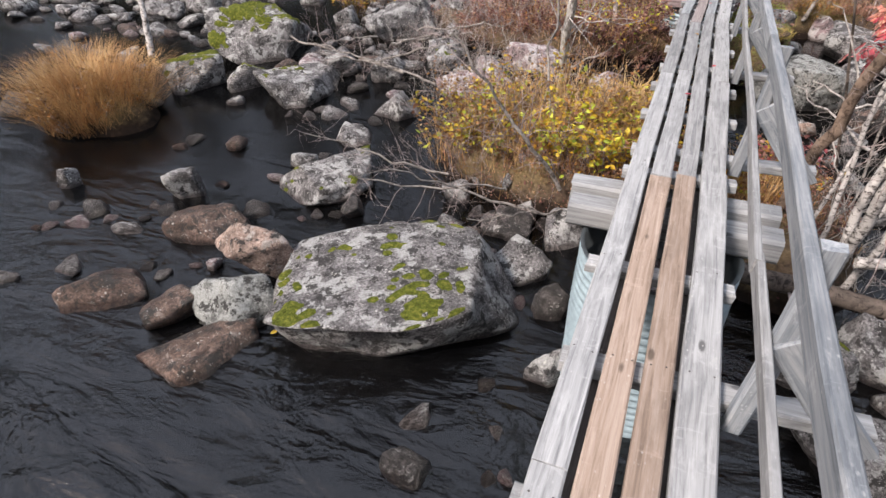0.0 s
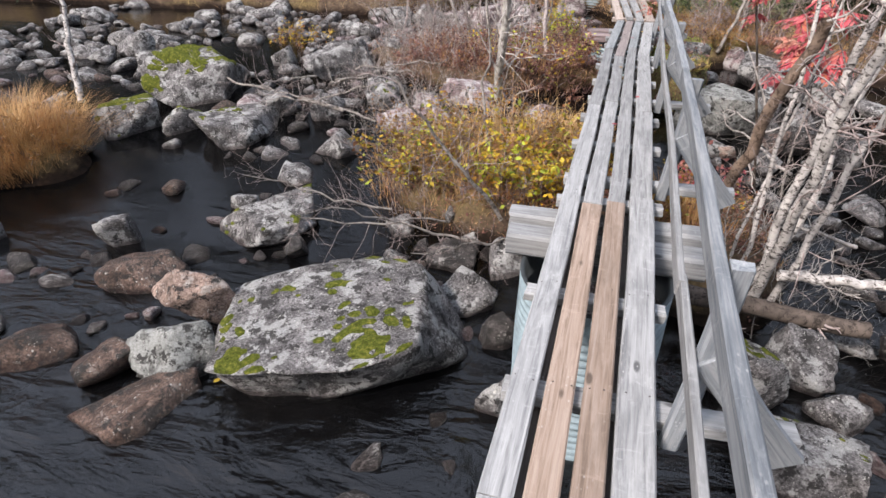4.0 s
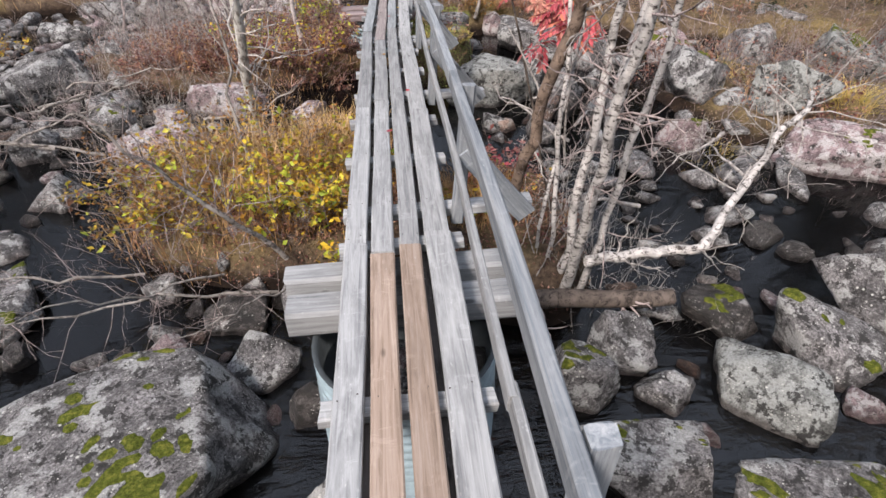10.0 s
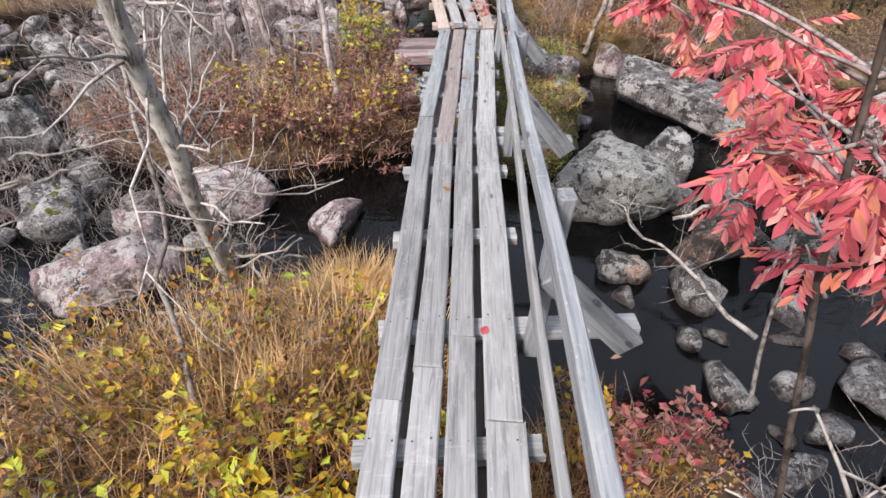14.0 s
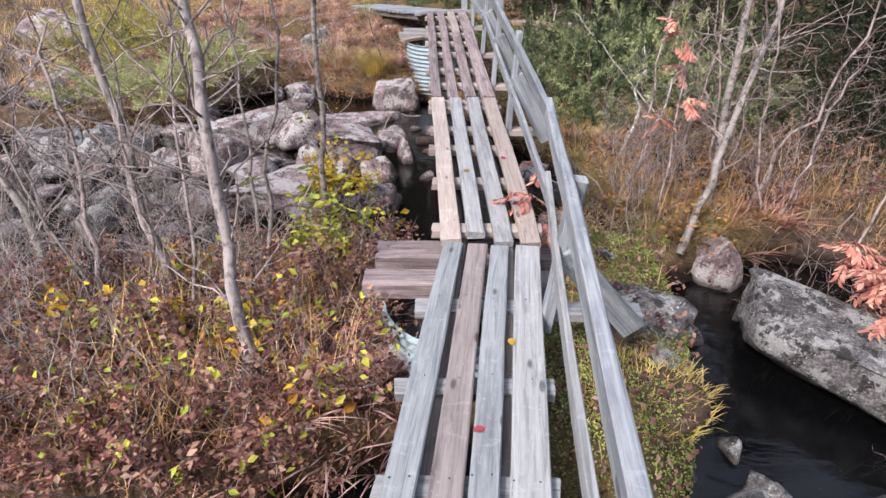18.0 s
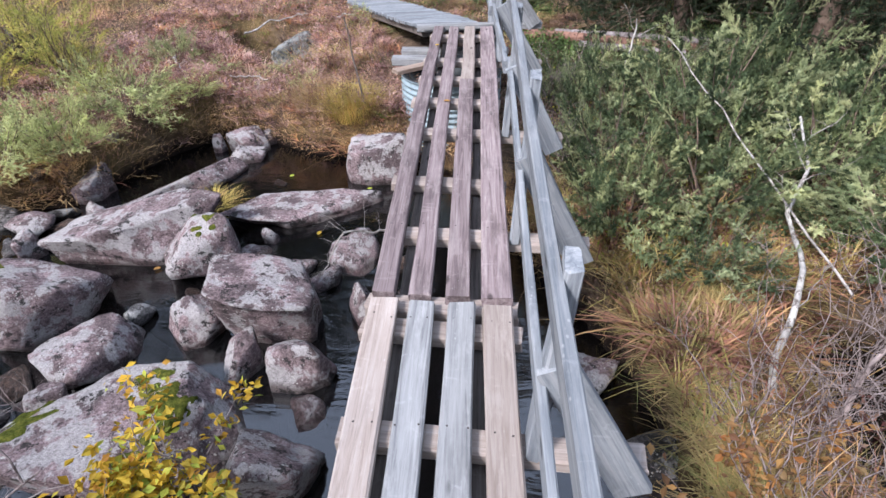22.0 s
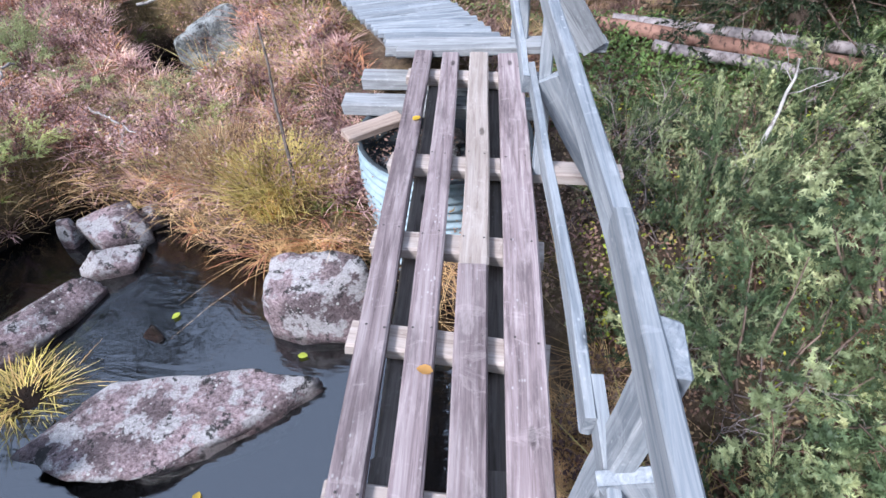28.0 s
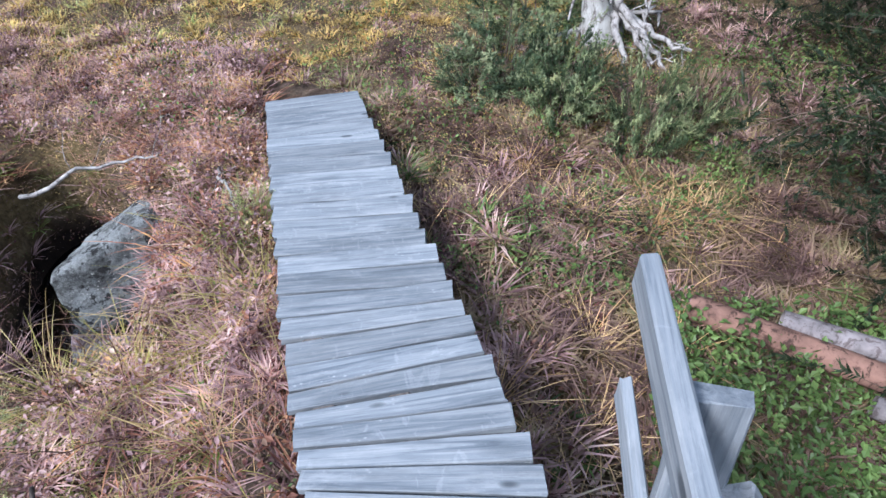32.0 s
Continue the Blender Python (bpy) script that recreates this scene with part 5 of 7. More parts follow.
def blade_mesh(name, base, height, rng, lean=0.5, width=0.006, heading=None, curl=0.6):
    """Grass blades: bent ribbons that narrow to a tip."""
    base = np.asarray(base, float)
    n = len(base)
    h = height * rng.uniform(0.5, 1.15, n)
    a = rng.uniform(0, 6.2832, n) if heading is None else heading + rng.normal(size=n) * 0.5
    d = np.stack([np.cos(a), np.sin(a), np.zeros(n)], 1)
    ln = lean * rng.uniform(0.2, 1.3, n)
    side = np.stack([-np.sin(a), np.cos(a), np.zeros(n)], 1)
    cols = []
    for s, w in ((0.0, 1.0), (0.4, 0.9), (0.75, 0.6), (1.0, 0.08)):
        out = (ln * s + curl * ln * s * s)[:, None] * h[:, None]
        zz = (h * (s - 0.45 * np.minimum(ln, 1.2) * s * s))[:, None]
        p = base + d * out + np.array([0, 0, 1.0]) * zz
        ww = width * w * 0.5
        cols += [p - side * ww, p + side * ww]
    v = np.stack(cols, 1)
    i = np.arange(n)[:, None] * 8
    f = np.concatenate([i + np.array([[2 * k, 2 * k + 1, 2 * k + 3, 2 * k + 2]]) for k in range(3)])
    return quick_mesh(name, v.reshape(-1, 3), f, smooth=False)


def ground_at(x, y):
    return np.maximum(land(x, y), -5)


def tussock(x, y, r, h, blades, material, seed, label, z=None, lean=0.75):
    rng = np.random.default_rng(seed)
    a, q = rng.uniform(0, 6.2832, blades), r * np.sqrt(rng.random(blades)) * 0.7
    bx, by = x + q * np.cos(a), y + q * np.sin(a)
    z0 = float(land(x, y)) if z is None else z
    bz = z0 + 0.28 * h * (1 - (q / (r * 0.6)) ** 2) - 0.03
    me = blade_mesh("tuft", np.stack([bx, by, bz], 1), h * 0.8, rng, lean * 0.8, 0.005, heading=a + rng.normal(size=blades) * 0.8)
    ob = thing("grass_tussock", (x, y, z0), label, "grass tussock", "grass tussocks")
    pv, pf = rock_shape(seed, 3, 8, 12)
    part("mound", quick_mesh("mound", pv * np.array([r * 0.6, r * 0.6, 0.3 * h]) + np.array([x, y, z0]), pf), GROUND, ob)
    tagged(part("tuft", me, material, ob), kind="stuff")
    return ob


def shrub(x, y, rx, ry, h, stems, leaves, material, seed, label, leaf=0.045, z=None, twig=TWIG, turn=0.0, second=None, grass=0, grass_mat=None, lowest=0.15):
    """A leafy bush: many thin stems from the ground, side twigs, and single leaves on them."""
    rng = np.random.default_rng(seed)
    lines = []
    tips = []
    for _ in range(stems):
        a, q = rng.uniform(0, 6.2832), math.sqrt(rng.random())
        bx, by = x + rx * 0.8 * q * math.cos(a), y + ry * 0.8 * q * math.sin(a)
        z0 = (float(land(bx, by)) if z is None else z) - 0.03
        hh = h * rng.uniform(0.55, 1.1) * (1.05 - 0.45 * q)
        tx, ty = bx + rx * 0.4 * math.cos(a) * q + rng.normal() * 0.12, by + ry * 0.4 * math.sin(a) * q + rng.normal() * 0.12
        r = rng.uniform(0.004, 0.008)
        ln = limb(rng, (bx, by, z0), (tx, ty, z0 + hh), r, r * 0.3, 0.12, 6)
        tw = twigs_on(rng, ln, 5, hh * 0.35, r * 0.55, 0.5, 0.3, 1)
        lines.append([ln] + tw)
        for t in [ln] + tw:
            p = np.array([k[:3] for k in t])
            tips.append(p)
    ob = thing("shrub", (x, y, float(land(x, y)) if z is None else z), label, "shrub", "shrubs on the banks")
    for ln in lines:
        part("stem", tubes("stem", ln, 3), twig, ob)
    segs = np.concatenate([np.stack([p[:-1], p[1:]], 1) for p in tips])
    pick = rng.integers(0, len(segs), leaves)
    s = rng.random((leaves, 1))
    pts = segs[pick, 0] * (1 - s) + segs[pick, 1] * s + rng.normal(size=(leaves, 3)) * leaf * 0.6
    pts = pts[pts[:, 2] > (land(pts[:, 0], pts[:, 1]) if z is None else z) + lowest * h * rng.random(len(pts))]
    if second is None:
        tagged(part("foliage", leaf_mesh("foliage", pts, leaf, rng), material, ob), kind="stuff")
    else:
        k = int(len(pts) * second[1])
        tagged(part("foliage", leaf_mesh("foliage", pts[k:], leaf, rng), material, ob), kind="stuff")
        part("foliage", leaf_mesh("foliage", pts[:k], leaf * second[2], rng), second[0], ob)
    if grass:
        a, q = rng.uniform(0, 6.2832, grass), np.sqrt(rng.random(grass))
        bx, by = x + rx * q * np.cos(a), y + ry * q * np.sin(a)
        tagged(part("grass", blade_mesh("grass", np.stack([bx, by, land(bx, by) - 0.02], 1), h * 0.75, rng, 0.45, 0.006), grass_mat or DRY_GRASS, ob), kind="stuff")
    return ob


def bare_shrub(x, y, r, h, stems, seed, label, twig=TWIG, lean=(0, 0), thick=0.006):
    """A leafless thicket of thin grey stems."""
    rng = np.random.default_rng(seed)
    lines = []
    for _ in range(stems):
        a, q = rng.uniform(0, 6.2832), r * math.sqrt(rng.random())
        bx, by = x + q * math.cos(a), y + q * math.sin(a)
        z0 = float(ground_at(bx, by)) - 0.02
        hh = h * rng.uniform(0.5, 1.1)
        ln = limb(rng, (bx, by, z0), (bx + lean[0] * hh + rng.normal() * 0.16, by + lean[1] * hh + rng.normal() * 0.16, z0 + hh), thick * rng.uniform(0.6, 1.2), 0.0015, 0.13, 7)
        lines.append([ln] + twigs_on(rng, ln, 7, hh * 0.38, thick * 0.45, 0.35, 0.2, 2))
    ob = thing("bare_shrub", (x, y, float(ground_at(x, y))), label, "shrub", "leafless shrubs")
    for ln in lines:
        part("stem", tubes("stem", ln, 3), twig, ob)
    return ob


def tree_trunk(name, a, b, r0, r1, material, seed, label, category, twigs=14, length=0.5, twig_mat=TWIG, bend=0.05, sub=2, group="", droop=0.1, n=12, up=0.2, start=0.2, thick=0.22):
    rng = np.random.default_rng(seed)
    ln = limb(rng, a, b, r0, r1, bend, n)
    ob = thing(name, a, label, category, group)
    part("trunk", tubes("trunk", [ln], 10), material, ob)
    if twigs:
        sprays("branch", rng, ln, twigs, length, r0 * thick, up, start, sub + 1, droop, twig_mat, ob)
    return ob


def needle_mesh(name, tips, axis, rng, per, length, needle, width, joined=True, spread=0.75, spray=1):
    """Sprays of needles: at each tip a short shoot with needles round it; so many shoots hang together as one spray."""
    n = len(tips)
    t = np.sort(rng.random((n, per)), axis=1)
    a = rng.uniform(0, 6.2832, (n, per))
    ref = np.where(np.abs(axis[:, 2:3]) > 0.9, np.array([[1.0, 0, 0]]), np.array([[0, 0, 1.0]]))
    u = np.cross(axis, ref)
    u /= np.linalg.norm(u, axis=1)[:, None] + 1e-9
    w = np.cross(axis, u)
    base = tips[:, None, :] + axis[:, None, :] * (t * length)[:, :, None]
    out = np.cos(a)[:, :, None] * u[:, None, :] + np.sin(a)[:, :, None] * w[:, None, :]
    d = out * 0.9 + axis[:, None, :] * spread
    d /= np.linalg.norm(d, axis=2)[:, :, None]
    side = np.cross(d, out + 0.01)
    side /= np.linalg.norm(side, axis=2)[:, :, None] + 1e-9
    k = needle * rng.uniform(0.6, 1.1, (n, per))[:, :, None]
    v = np.stack([base - side * width * 0.5, base + side * width * 0.5, base + d * k], 2).reshape(-1, 3)
    f = np.arange(len(v)).reshape(n, per, 3)
    if not joined:
        return quick_mesh(name, v, f.reshape(-1, 3), smooth=False)
    stem = np.stack([f[:, :-1, 1], f[:, 1:, 0], f[:, 1:, 1]], 2)
    all_faces = [f.reshape(-1, 3), stem.reshape(-1, 3)]
    if spray > 1:
        g = f[:, 0].reshape(-1, spray, 3)
        all_faces.append(np.stack([g[:, :-1, 0], g[:, :-1, 1], g[:, 1:, 0]], 2).reshape(-1, 3))
    return quick_mesh(name, v, np.concatenate(all_faces), smooth=False)


def plume(rng, o, d, length, tips, axes, lens):
    """A feathery spray: a leader with shorter and shorter side shoots round it."""
    ref = rng.normal(size=3)
    u = np.cross(d, ref)
    u /= np.linalg.norm(u) + 1e-9
    w = np.cross(d, u)
    for k in range(3):
        tips.append(o + d * length * k / 3)
        axes.append(d)
        lens.append(length / 3)
    turn = rng.uniform(0, 6.28)
    for k in range(11):
        s = (k + 0.5) / 11
        a = turn + 2.4 * k
        q = d * 0.85 + (math.cos(a) * u + math.sin(a) * w) * 0.75 + np.array([0, 0, 0.12])
        tips.append(o + d * length * s)
        axes.append(q / np.linalg.norm(q))
        lens.append(length * (0.40 - 0.27 * s))


def juniper_mesh(seed, rx, h, limbs, per=26, needle=0.016, width=0.006, upright=0.30, size=0.30):
    """A spreading conifer bush: limbs that fan out and up, each carrying feathery sprays towards its end."""
    rng = np.random.default_rng(seed)
    lines, tips, axes, lens = [], [], [], []
    for i in range(limbs):
        a = 2.4 * i + rng.uniform(-0.5, 0.5)
        q = 0.25 + 0.75 * math.sqrt((i + rng.random()) / limbs)
        end = np.array([rx * q * math.cos(a), rx * q * math.sin(a), h * rng.uniform(0.55, 1.05) * (1.15 - 0.75 * q * q)])
        ln = limb(rng, (0.06 * math.cos(a), 0.06 * math.sin(a), 0.0), end, 0.012, 0.003, 0.1, 6)
        lines.append(ln)
        p = np.array([k[:3] for k in ln])
        out = np.array([math.cos(a), math.sin(a), 0.0])
        for k in range(6):
            x = (0.40 + 0.60 * k / 5) * (len(p) - 1)
            j = min(int(x), len(p) - 2)
            o = p[j] + (p[j + 1] - p[j]) * (x - j)
            d = out * 0.75 * q + np.array([0, 0, upright]) + rng.normal(size=3) * 0.34 + (p[j + 1] - p[j]) * 1.5
            d /= np.linalg.norm(d)
            plume(rng, o, d, size * rng.uniform(0.65, 1.2), tips, axes, lens)
    tips, axes, lens = np.array(tips), np.array(axes), np.array(lens)
    return tubes("branchwork", lines, 3), needle_mesh("needle_cover", tips, axes, rng, per, lens[:, None], needle, width, True, 0.4, 14)


def conifer_bush(name, meshes, material, m, label, category, group):
    ob = thing(name, m, label, category, group)
    tagged(part("branchwork", meshes[0], BROWN_BARK, ob, "", m), kind="stuff")
    tagged(part("needle_cover", meshes[1], material, ob, "", m), kind="stuff")
    return ob


JUN = [juniper_mesh(40 + k, 0.60, 0.78, 28, 24, 0.021, 0.0065, 0.30, 0.25) for k in range(4)]
LEFT_JUN = [juniper_mesh(50 + k, 0.62, 0.80, 24, 14, 0.018, 0.008) for k in range(3)]
JUNIPERS = [(1.42, 13.2, 0.72, 2), (1.52, 14.05, 0.95, 0), (1.42, 14.95, 0.8, 3), (2.15, 13.6, 1.1, 1), (2.25, 14.55, 1.15, 3), (3.0, 14.0, 1.3, 2), (3.0, 15.2, 1.2, 1), (1.75, 15.6, 0.72, 2), (1.15, 15.75, 0.5, 1), (3.2, 12.9, 1.1, 0), (3.8, 14.7, 1.3, 2), (2.3, 16.0, 0.75, 0), (1.95, 12.85, 0.6, 1),
            (-3.1, 14.05, 0.95, 0), (-3.55, 13.75, 0.9, 1), (-2.95, 14.75, 0.85, 2), (-2.75, 14.35, 0.7, 1), (-4.0, 13.75, 1.0, 2), (-2.6, 15.25, 0.5, 0), (-0.3, 19.15, 0.8, 0), (0.12, 18.9, 0.7, 1), (0.62, 18.45, 0.6, 2), (-0.1, 20.1, 0.9, 1), (-0.45, 18.75, 0.42, 2), (0.95, 18.7, 0.5, 3), (0.1, 18.55, 0.4, 3), (3.1, 15.9, 1.0, 1), (1.45, 15.95, 0.5, 0), (1.95, 15.35, 0.75, 3), (1.35, 14.35, 0.5, 1), (1.08, 14.5, 0.42, 2), (1.05, 15.35, 0.36, 1), (-1.95, 16.1, 0.4, 0), (-1.55, 15.75, 0.3, 1), (-2.7, 16.2, 0.42, 2), (-1.25, 17.25, 0.28, 0), (-0.78, 17.0, 0.22, 1), (-3.3, 16.4, 0.5, 1), (-2.2, 15.7, 0.35, 2), (-3.6, 15.4, 0.5, 0)]
for k, (x, y, s, i) in enumerate(JUNIPERS):
    m = pose(x, y, float(land(x, y)) - 0.04, 0, 0, 77 * k) @ Matrix.Diagonal((s * (0.9 + 0.25 * math.sin(2.3 * k)), s * (0.9 + 0.25 * math.cos(1.7 * k)), s * ((0.75 if x < 0 else 1.05) + 0.35 * math.sin(3.1 * k + 0.5)), 1))
    # bushes left of the bridge take the needle colour with sunlight painted in
    conifer_bush("juniper", LEFT_JUN[i % 3] if x < 0.9 and y < 18 else JUN[i], LIT_JUNIPER if x < 0.9 and y < 18 else (BLUE_JUNIPER if y > 18 else JUNIPER), m, "spreading blue-green juniper bush on the riverbank", "juniper bush", "junipers on the bank")
YS = juniper_mesh(60, 0.42, 1.15, 22, 12, 0.018, 0.005, 0.3)
for x, y, s in ((-4.1, 15.6, 0.9), (-4.8, 15.9, 1.0), (-4.6, 15.0, 0.7), (-3.5, 15.1, 0.5), (-5.3, 15.2, 0.8)):
    conifer_bush("young_spruce", YS, YOUNG_SPRUCE, pose(x, y, float(land(x, y)) - 0.03, 0, 0, 40 * x) @ Matrix.Diagonal((s, s, s, 1)), "small yellow-green spruce sapling among dry grass", "spruce sapling", "spruce saplings")


def spruce_meshes(seed, h=5.5, r=1.5, step=0.26, fine=1.0, bare=0.35):
    rng = np.random.default_rng(seed)
    trunk = [limb(rng, (0, 0, -0.1), (0.05, 0.0, h), 0.11, 0.012, 0.01, 9)]
    lines, tips, axes = [], [], []
    for z in np.arange(bare, h - 0.2, step):
        for k in range(5):
            a = rng.uniform(0, 6.2832)
            L = r * (1 - z / h) ** 0.8 * rng.uniform(0.7, 1.1) + 0.12
            ln = limb(rng, (0, 0, z), (L * math.cos(a), L * math.sin(a), z - 0.18 * L), 0.014, 0.003, 0.05, 6)
            tw = twigs_on(rng, ln, int((5 + 7 * L) * fine), 0.32 * L + 0.08, 0.003, 0.0, 0.15, 0, 0.25)
            lines.append(ln)
            lines += tw if fine == 1.0 else []
            for t in [ln] + tw:
                p = np.array([q[:3] for q in t])
                for s in (0.3, 0.6, 0.85, 1.0):
                    x = s * (len(p) - 1)
                    i = min(int(x), len(p) - 2)
                    tips.append(p[i] + (p[i + 1] - p[i]) * (x - i))
                    d = p[i + 1] - p[i] + rng.normal(size=3) * 0.01
                    axes.append(d / (np.linalg.norm(d) + 1e-9))
    return tubes("trunk", trunk, 9), tubes("branchwork", lines, 3), needle_mesh("needle_cover", np.array(tips), np.array(axes), rng, 18 if fine == 1.0 else 12, 0.10, 0.045 / fine ** 0.5, 0.013 / fine, False)


SPR = [spruce_meshes(81), spruce_meshes(82, 4.5, 1.3)]
FAR_SPR = [spruce_meshes(83, 5.5, 1.5, 0.28, 0.35), spruce_meshes(84, 5.2, 1.3, 0.28, 0.35)]
TALL_SPR = [spruce_meshes(85, 5.5, 1.0, 0.24, 0.35, 1.25), spruce_meshes(86, 5.2, 0.95, 0.24, 0.35, 1.5)]
for k, (x, y, s) in enumerate([(2.6, 17.4, 0.95), (2.45, 18.0, 0.85), (3.2, 18.6, 0.95), (3.9, 16.6, 1.0), (2.2, 18.9, 0.85), (4.3, 15.2, 1.1), (5.6, 13.6, 1.2), (4.6, 18.2, 1.2), (2.4, 20.6, 1.0), (6.8, 16.5, 1.4), (-1.0, 24.5, 1.2), (-5.0, 23.5, 1.3), (6.5, 11.0, 1.1), (1.0, 23.0, 1.0), (-9.5, 19.0, 1.3), (-13.5, 13.0, 1.3), (9.5, 8.0, 1.3), (-16, 6.0, 1.4), (11.5, 3.0, 1.4), (4.4, 11.8, 0.8), (4.9, 12.8, 1.0)]):
    m = pose(x, y, float(far_land(x, y)) - 0.05, 0, 0, 53 * k) @ Matrix.Diagonal((s, s, s, 1))
    ob = thing("spruce", m, "dark green spruce tree with drooping lower branches", "spruce tree", "spruces round the river")
    for nm, me, mt in zip(("trunk", "branchwork", "needle_cover"), SPR[k % 2], (BROWN_BARK, BROWN_BARK, SPRUCE)):
        tagged(part(nm, me, mt, ob, "", m), kind="" if nm == "trunk" else "stuff")

# taller forest all round the river
rng = np.random.default_rng(77)
for k in range(100):
    a = 6.2832 * (k + rng.uniform(-0.3, 0.3)) / 100
    q = rng.uniform(20, 28)
    x, y = q * math.cos(a) * 1.05, 8 + q * math.sin(a) * 1.1
    s = rng.uniform(3.0, 3.6) * (0.62 if -0.6 * x - 0.8 * (y - 8) > 4 else 1.0)
    m = pose(x, y, float(far_land(x, y)) - 0.1, 0, 0, 53 * k) @ Matrix.Diagonal((s * 0.9, s * 0.9, s, 1))
    ob = thing("spruce", m, "tall dark spruce tree in the surrounding forest", "spruce tree", "spruces round the river")
    for nm, me, mt in zip(("trunk", "branchwork", "needle_cover"), FAR_SPR[k % 2], (BROWN_BARK, BROWN_BARK, SPRUCE)):
        tagged(part(nm, me, mt, ob, "", m), kind="" if nm == "trunk" else "stuff")

# high-crowned spruces behind the landing, mirrored in the pools
for k in range(22):
    x = -13.0 + 1.15 * k + rng.uniform(-0.4, 0.4)
    y = 26.0 + 0.06 * abs(x) + rng.uniform(-0.5, 2.5)
    s = rng.uniform(1.9, 2.4)
    m = pose(x, y, float(far_land(x, y)) - 0.1, 0, 0, 41 * k) @ Matrix.Diagonal((s * 0.8, s * 0.8, s, 1))
    ob = thing("spruce", m, "tall spruce with a bare lower trunk behind the landing", "spruce tree", "spruces round the river")
    for nm, me, mt in zip(("trunk", "branchwork", "needle_cover"), TALL_SPR[k % 2], (BROWN_BARK, BROWN_BARK, SPRUCE)):
        tagged(part(nm, me, mt, ob, "", m), kind="" if nm == "trunk" else "stuff")

# island one: yellow and orange bush
shrub(-0.8, 5.4, 1.25, 0.78, 0.75, 90, 5200, YELLOW_LEAF, 11, "autumn bush with yellow and orange leaves beside the footbridge", 0.054, second=(LIME_LEAF, 0.12, 1.3), grass=1200, grass_mat=RUST_GRASS, lowest=0.4)
shrub(-0.75, 5.85, 1.05, 0.5, 1.0, 60, 2000, ORANGE_LEAF, 9, "tall thin brown and orange autumn bush", 0.036, grass=1800, grass_mat=DRY_GRASS, lowest=0.3)
shrub(-1.55, 5.35, 0.45, 0.5, 0.85, 26, 900, ORANGE_LEAF, 8, "orange-leaved bush leaning over the dark water", 0.04)
shrub(-0.35, 4.95, 0.5, 0.4, 0.55, 34, 900, GOLD_LEAF, 10, "bush with large yellow leaves at the planks' edge", 0.068, second=(LIME_LEAF, 0.3, 1.2), lowest=0.5)
shrub(0.95, 5.15, 0.45, 0.6, 0.42, 26, 1000, YELLOW_LEAF, 12, "low yellow-leaved bush under the handrail", 0.05, grass=1300, grass_mat=RUST_GRASS)
shrub(-1.4, 6.0, 0.75, 0.5, 0.7, 40, 1100, ORANGE_LEAF, 13, "thin orange autumn bush at the water's edge", 0.042, grass=2200, grass_mat=DRY_GRASS)
shrub(0.0, 6.15, 0.5, 0.4, 0.4, 22, 400, ORANGE_LEAF, 14, "dry orange-brown undergrowth beside the planks", 0.04, grass=2000, grass_mat=DRY_GRASS)
# island two: withered bush with some lime leaves
shrub(-0.75, 8.85, 0.85, 0.75, 0.6, 60, 5200, BROWN_LEAF, 15, "withered brown bush with a few lime-green leaves", 0.042, second=(LIME_LEAF, 0.07, 1.4), grass=500, grass_mat=DRY_GRASS)
shrub(-0.85, 8.42, 0.95, 0.28, 0.5, 40, 2600, BROWN_LEAF, 25, "brown withered growth hanging over the island's edge", 0.035, grass=300, grass_mat=RUST_GRASS)
shrub(-2.1, 8.5, 0.7, 0.28, 0.45, 26, 1500, BROWN_LEAF, 26, "brown withered growth at the island's edge", 0.035)
shrub(-1.75, 9.1, 0.9, 0.8, 0.5, 44, 3200, BROWN_LEAF, 16, "brown leafless undergrowth with dry grass", 0.04, grass=500, grass_mat=RUST_GRASS)
shrub(-0.6, 9.7, 0.55, 0.4, 0.5, 30, 1500, BROWN_LEAF, 17, "brown withered bush with a few yellow leaves", 0.04, second=(YELLOW_LEAF, 0.12, 1.3), grass=400, grass_mat=RUST_GRASS)
shrub(-0.58, 11.2, 0.26, 0.22, 0.45, 18, 1000, GOLD_LEAF, 18, "small yellow-leaved sapling growing on a boulder", 0.05, -0.66, second=(LIME_LEAF, 0.2, 1.0))
shrub(-0.48, 10.1, 0.18, 0.15, 0.5, 14, 560, LIME_LEAF, 21, "sapling with drooping lime-green leaves", 0.08)
for k, (x, y, r, h, n) in enumerate([(-0.36, 10.45, 0.15, 0.6, 300), (-0.12, 10.3, 0.08, 0.5, 90), (-1.4, 9.6, 0.28, 0.4, 220), (-0.98, 9.15, 0.22, 0.32, 240), (-0.5, 9.2, 0.25, 0.4, 130), (-0.28, 8.75, 0.18, 0.3, 90), (-1.75, 9.3, 0.25, 0.4, 160)]):
    shrub(x, y, r, r * 0.9, h, 8, n, GOLD_LEAF, 900 + k, "golden-leaved shoot growing through the brown bush", 0.075, second=(LIME_LEAF, 0.25, 1.0), lowest=0.45)
shrub(-0.02, 10.55, 0.18, 0.15, 0.55, 8, 160, YELLOW_LEAF, 22, "thin yellow-leaved sapling beside the planks", 0.05)
shrub(-1.3, 10.85, 0.25, 0.2, 0.6, 9, 200, ORANGE_LEAF, 23, "thin orange-leaved sapling among boulders", 0.048)
shrub(-0.3, 9.95, 0.45, 0.4, 0.5, 34, 2400, BROWN_LEAF, 24, "dense maroon-brown withered bush beside the planks", 0.035)
shrub(2.1, 11.0, 0.7, 0.7, 0.6, 34, 1500, ORANGE_LEAF, 19, "rust-coloured bush on the bank", 0.045, grass=250, grass_mat=RUST_GRASS)
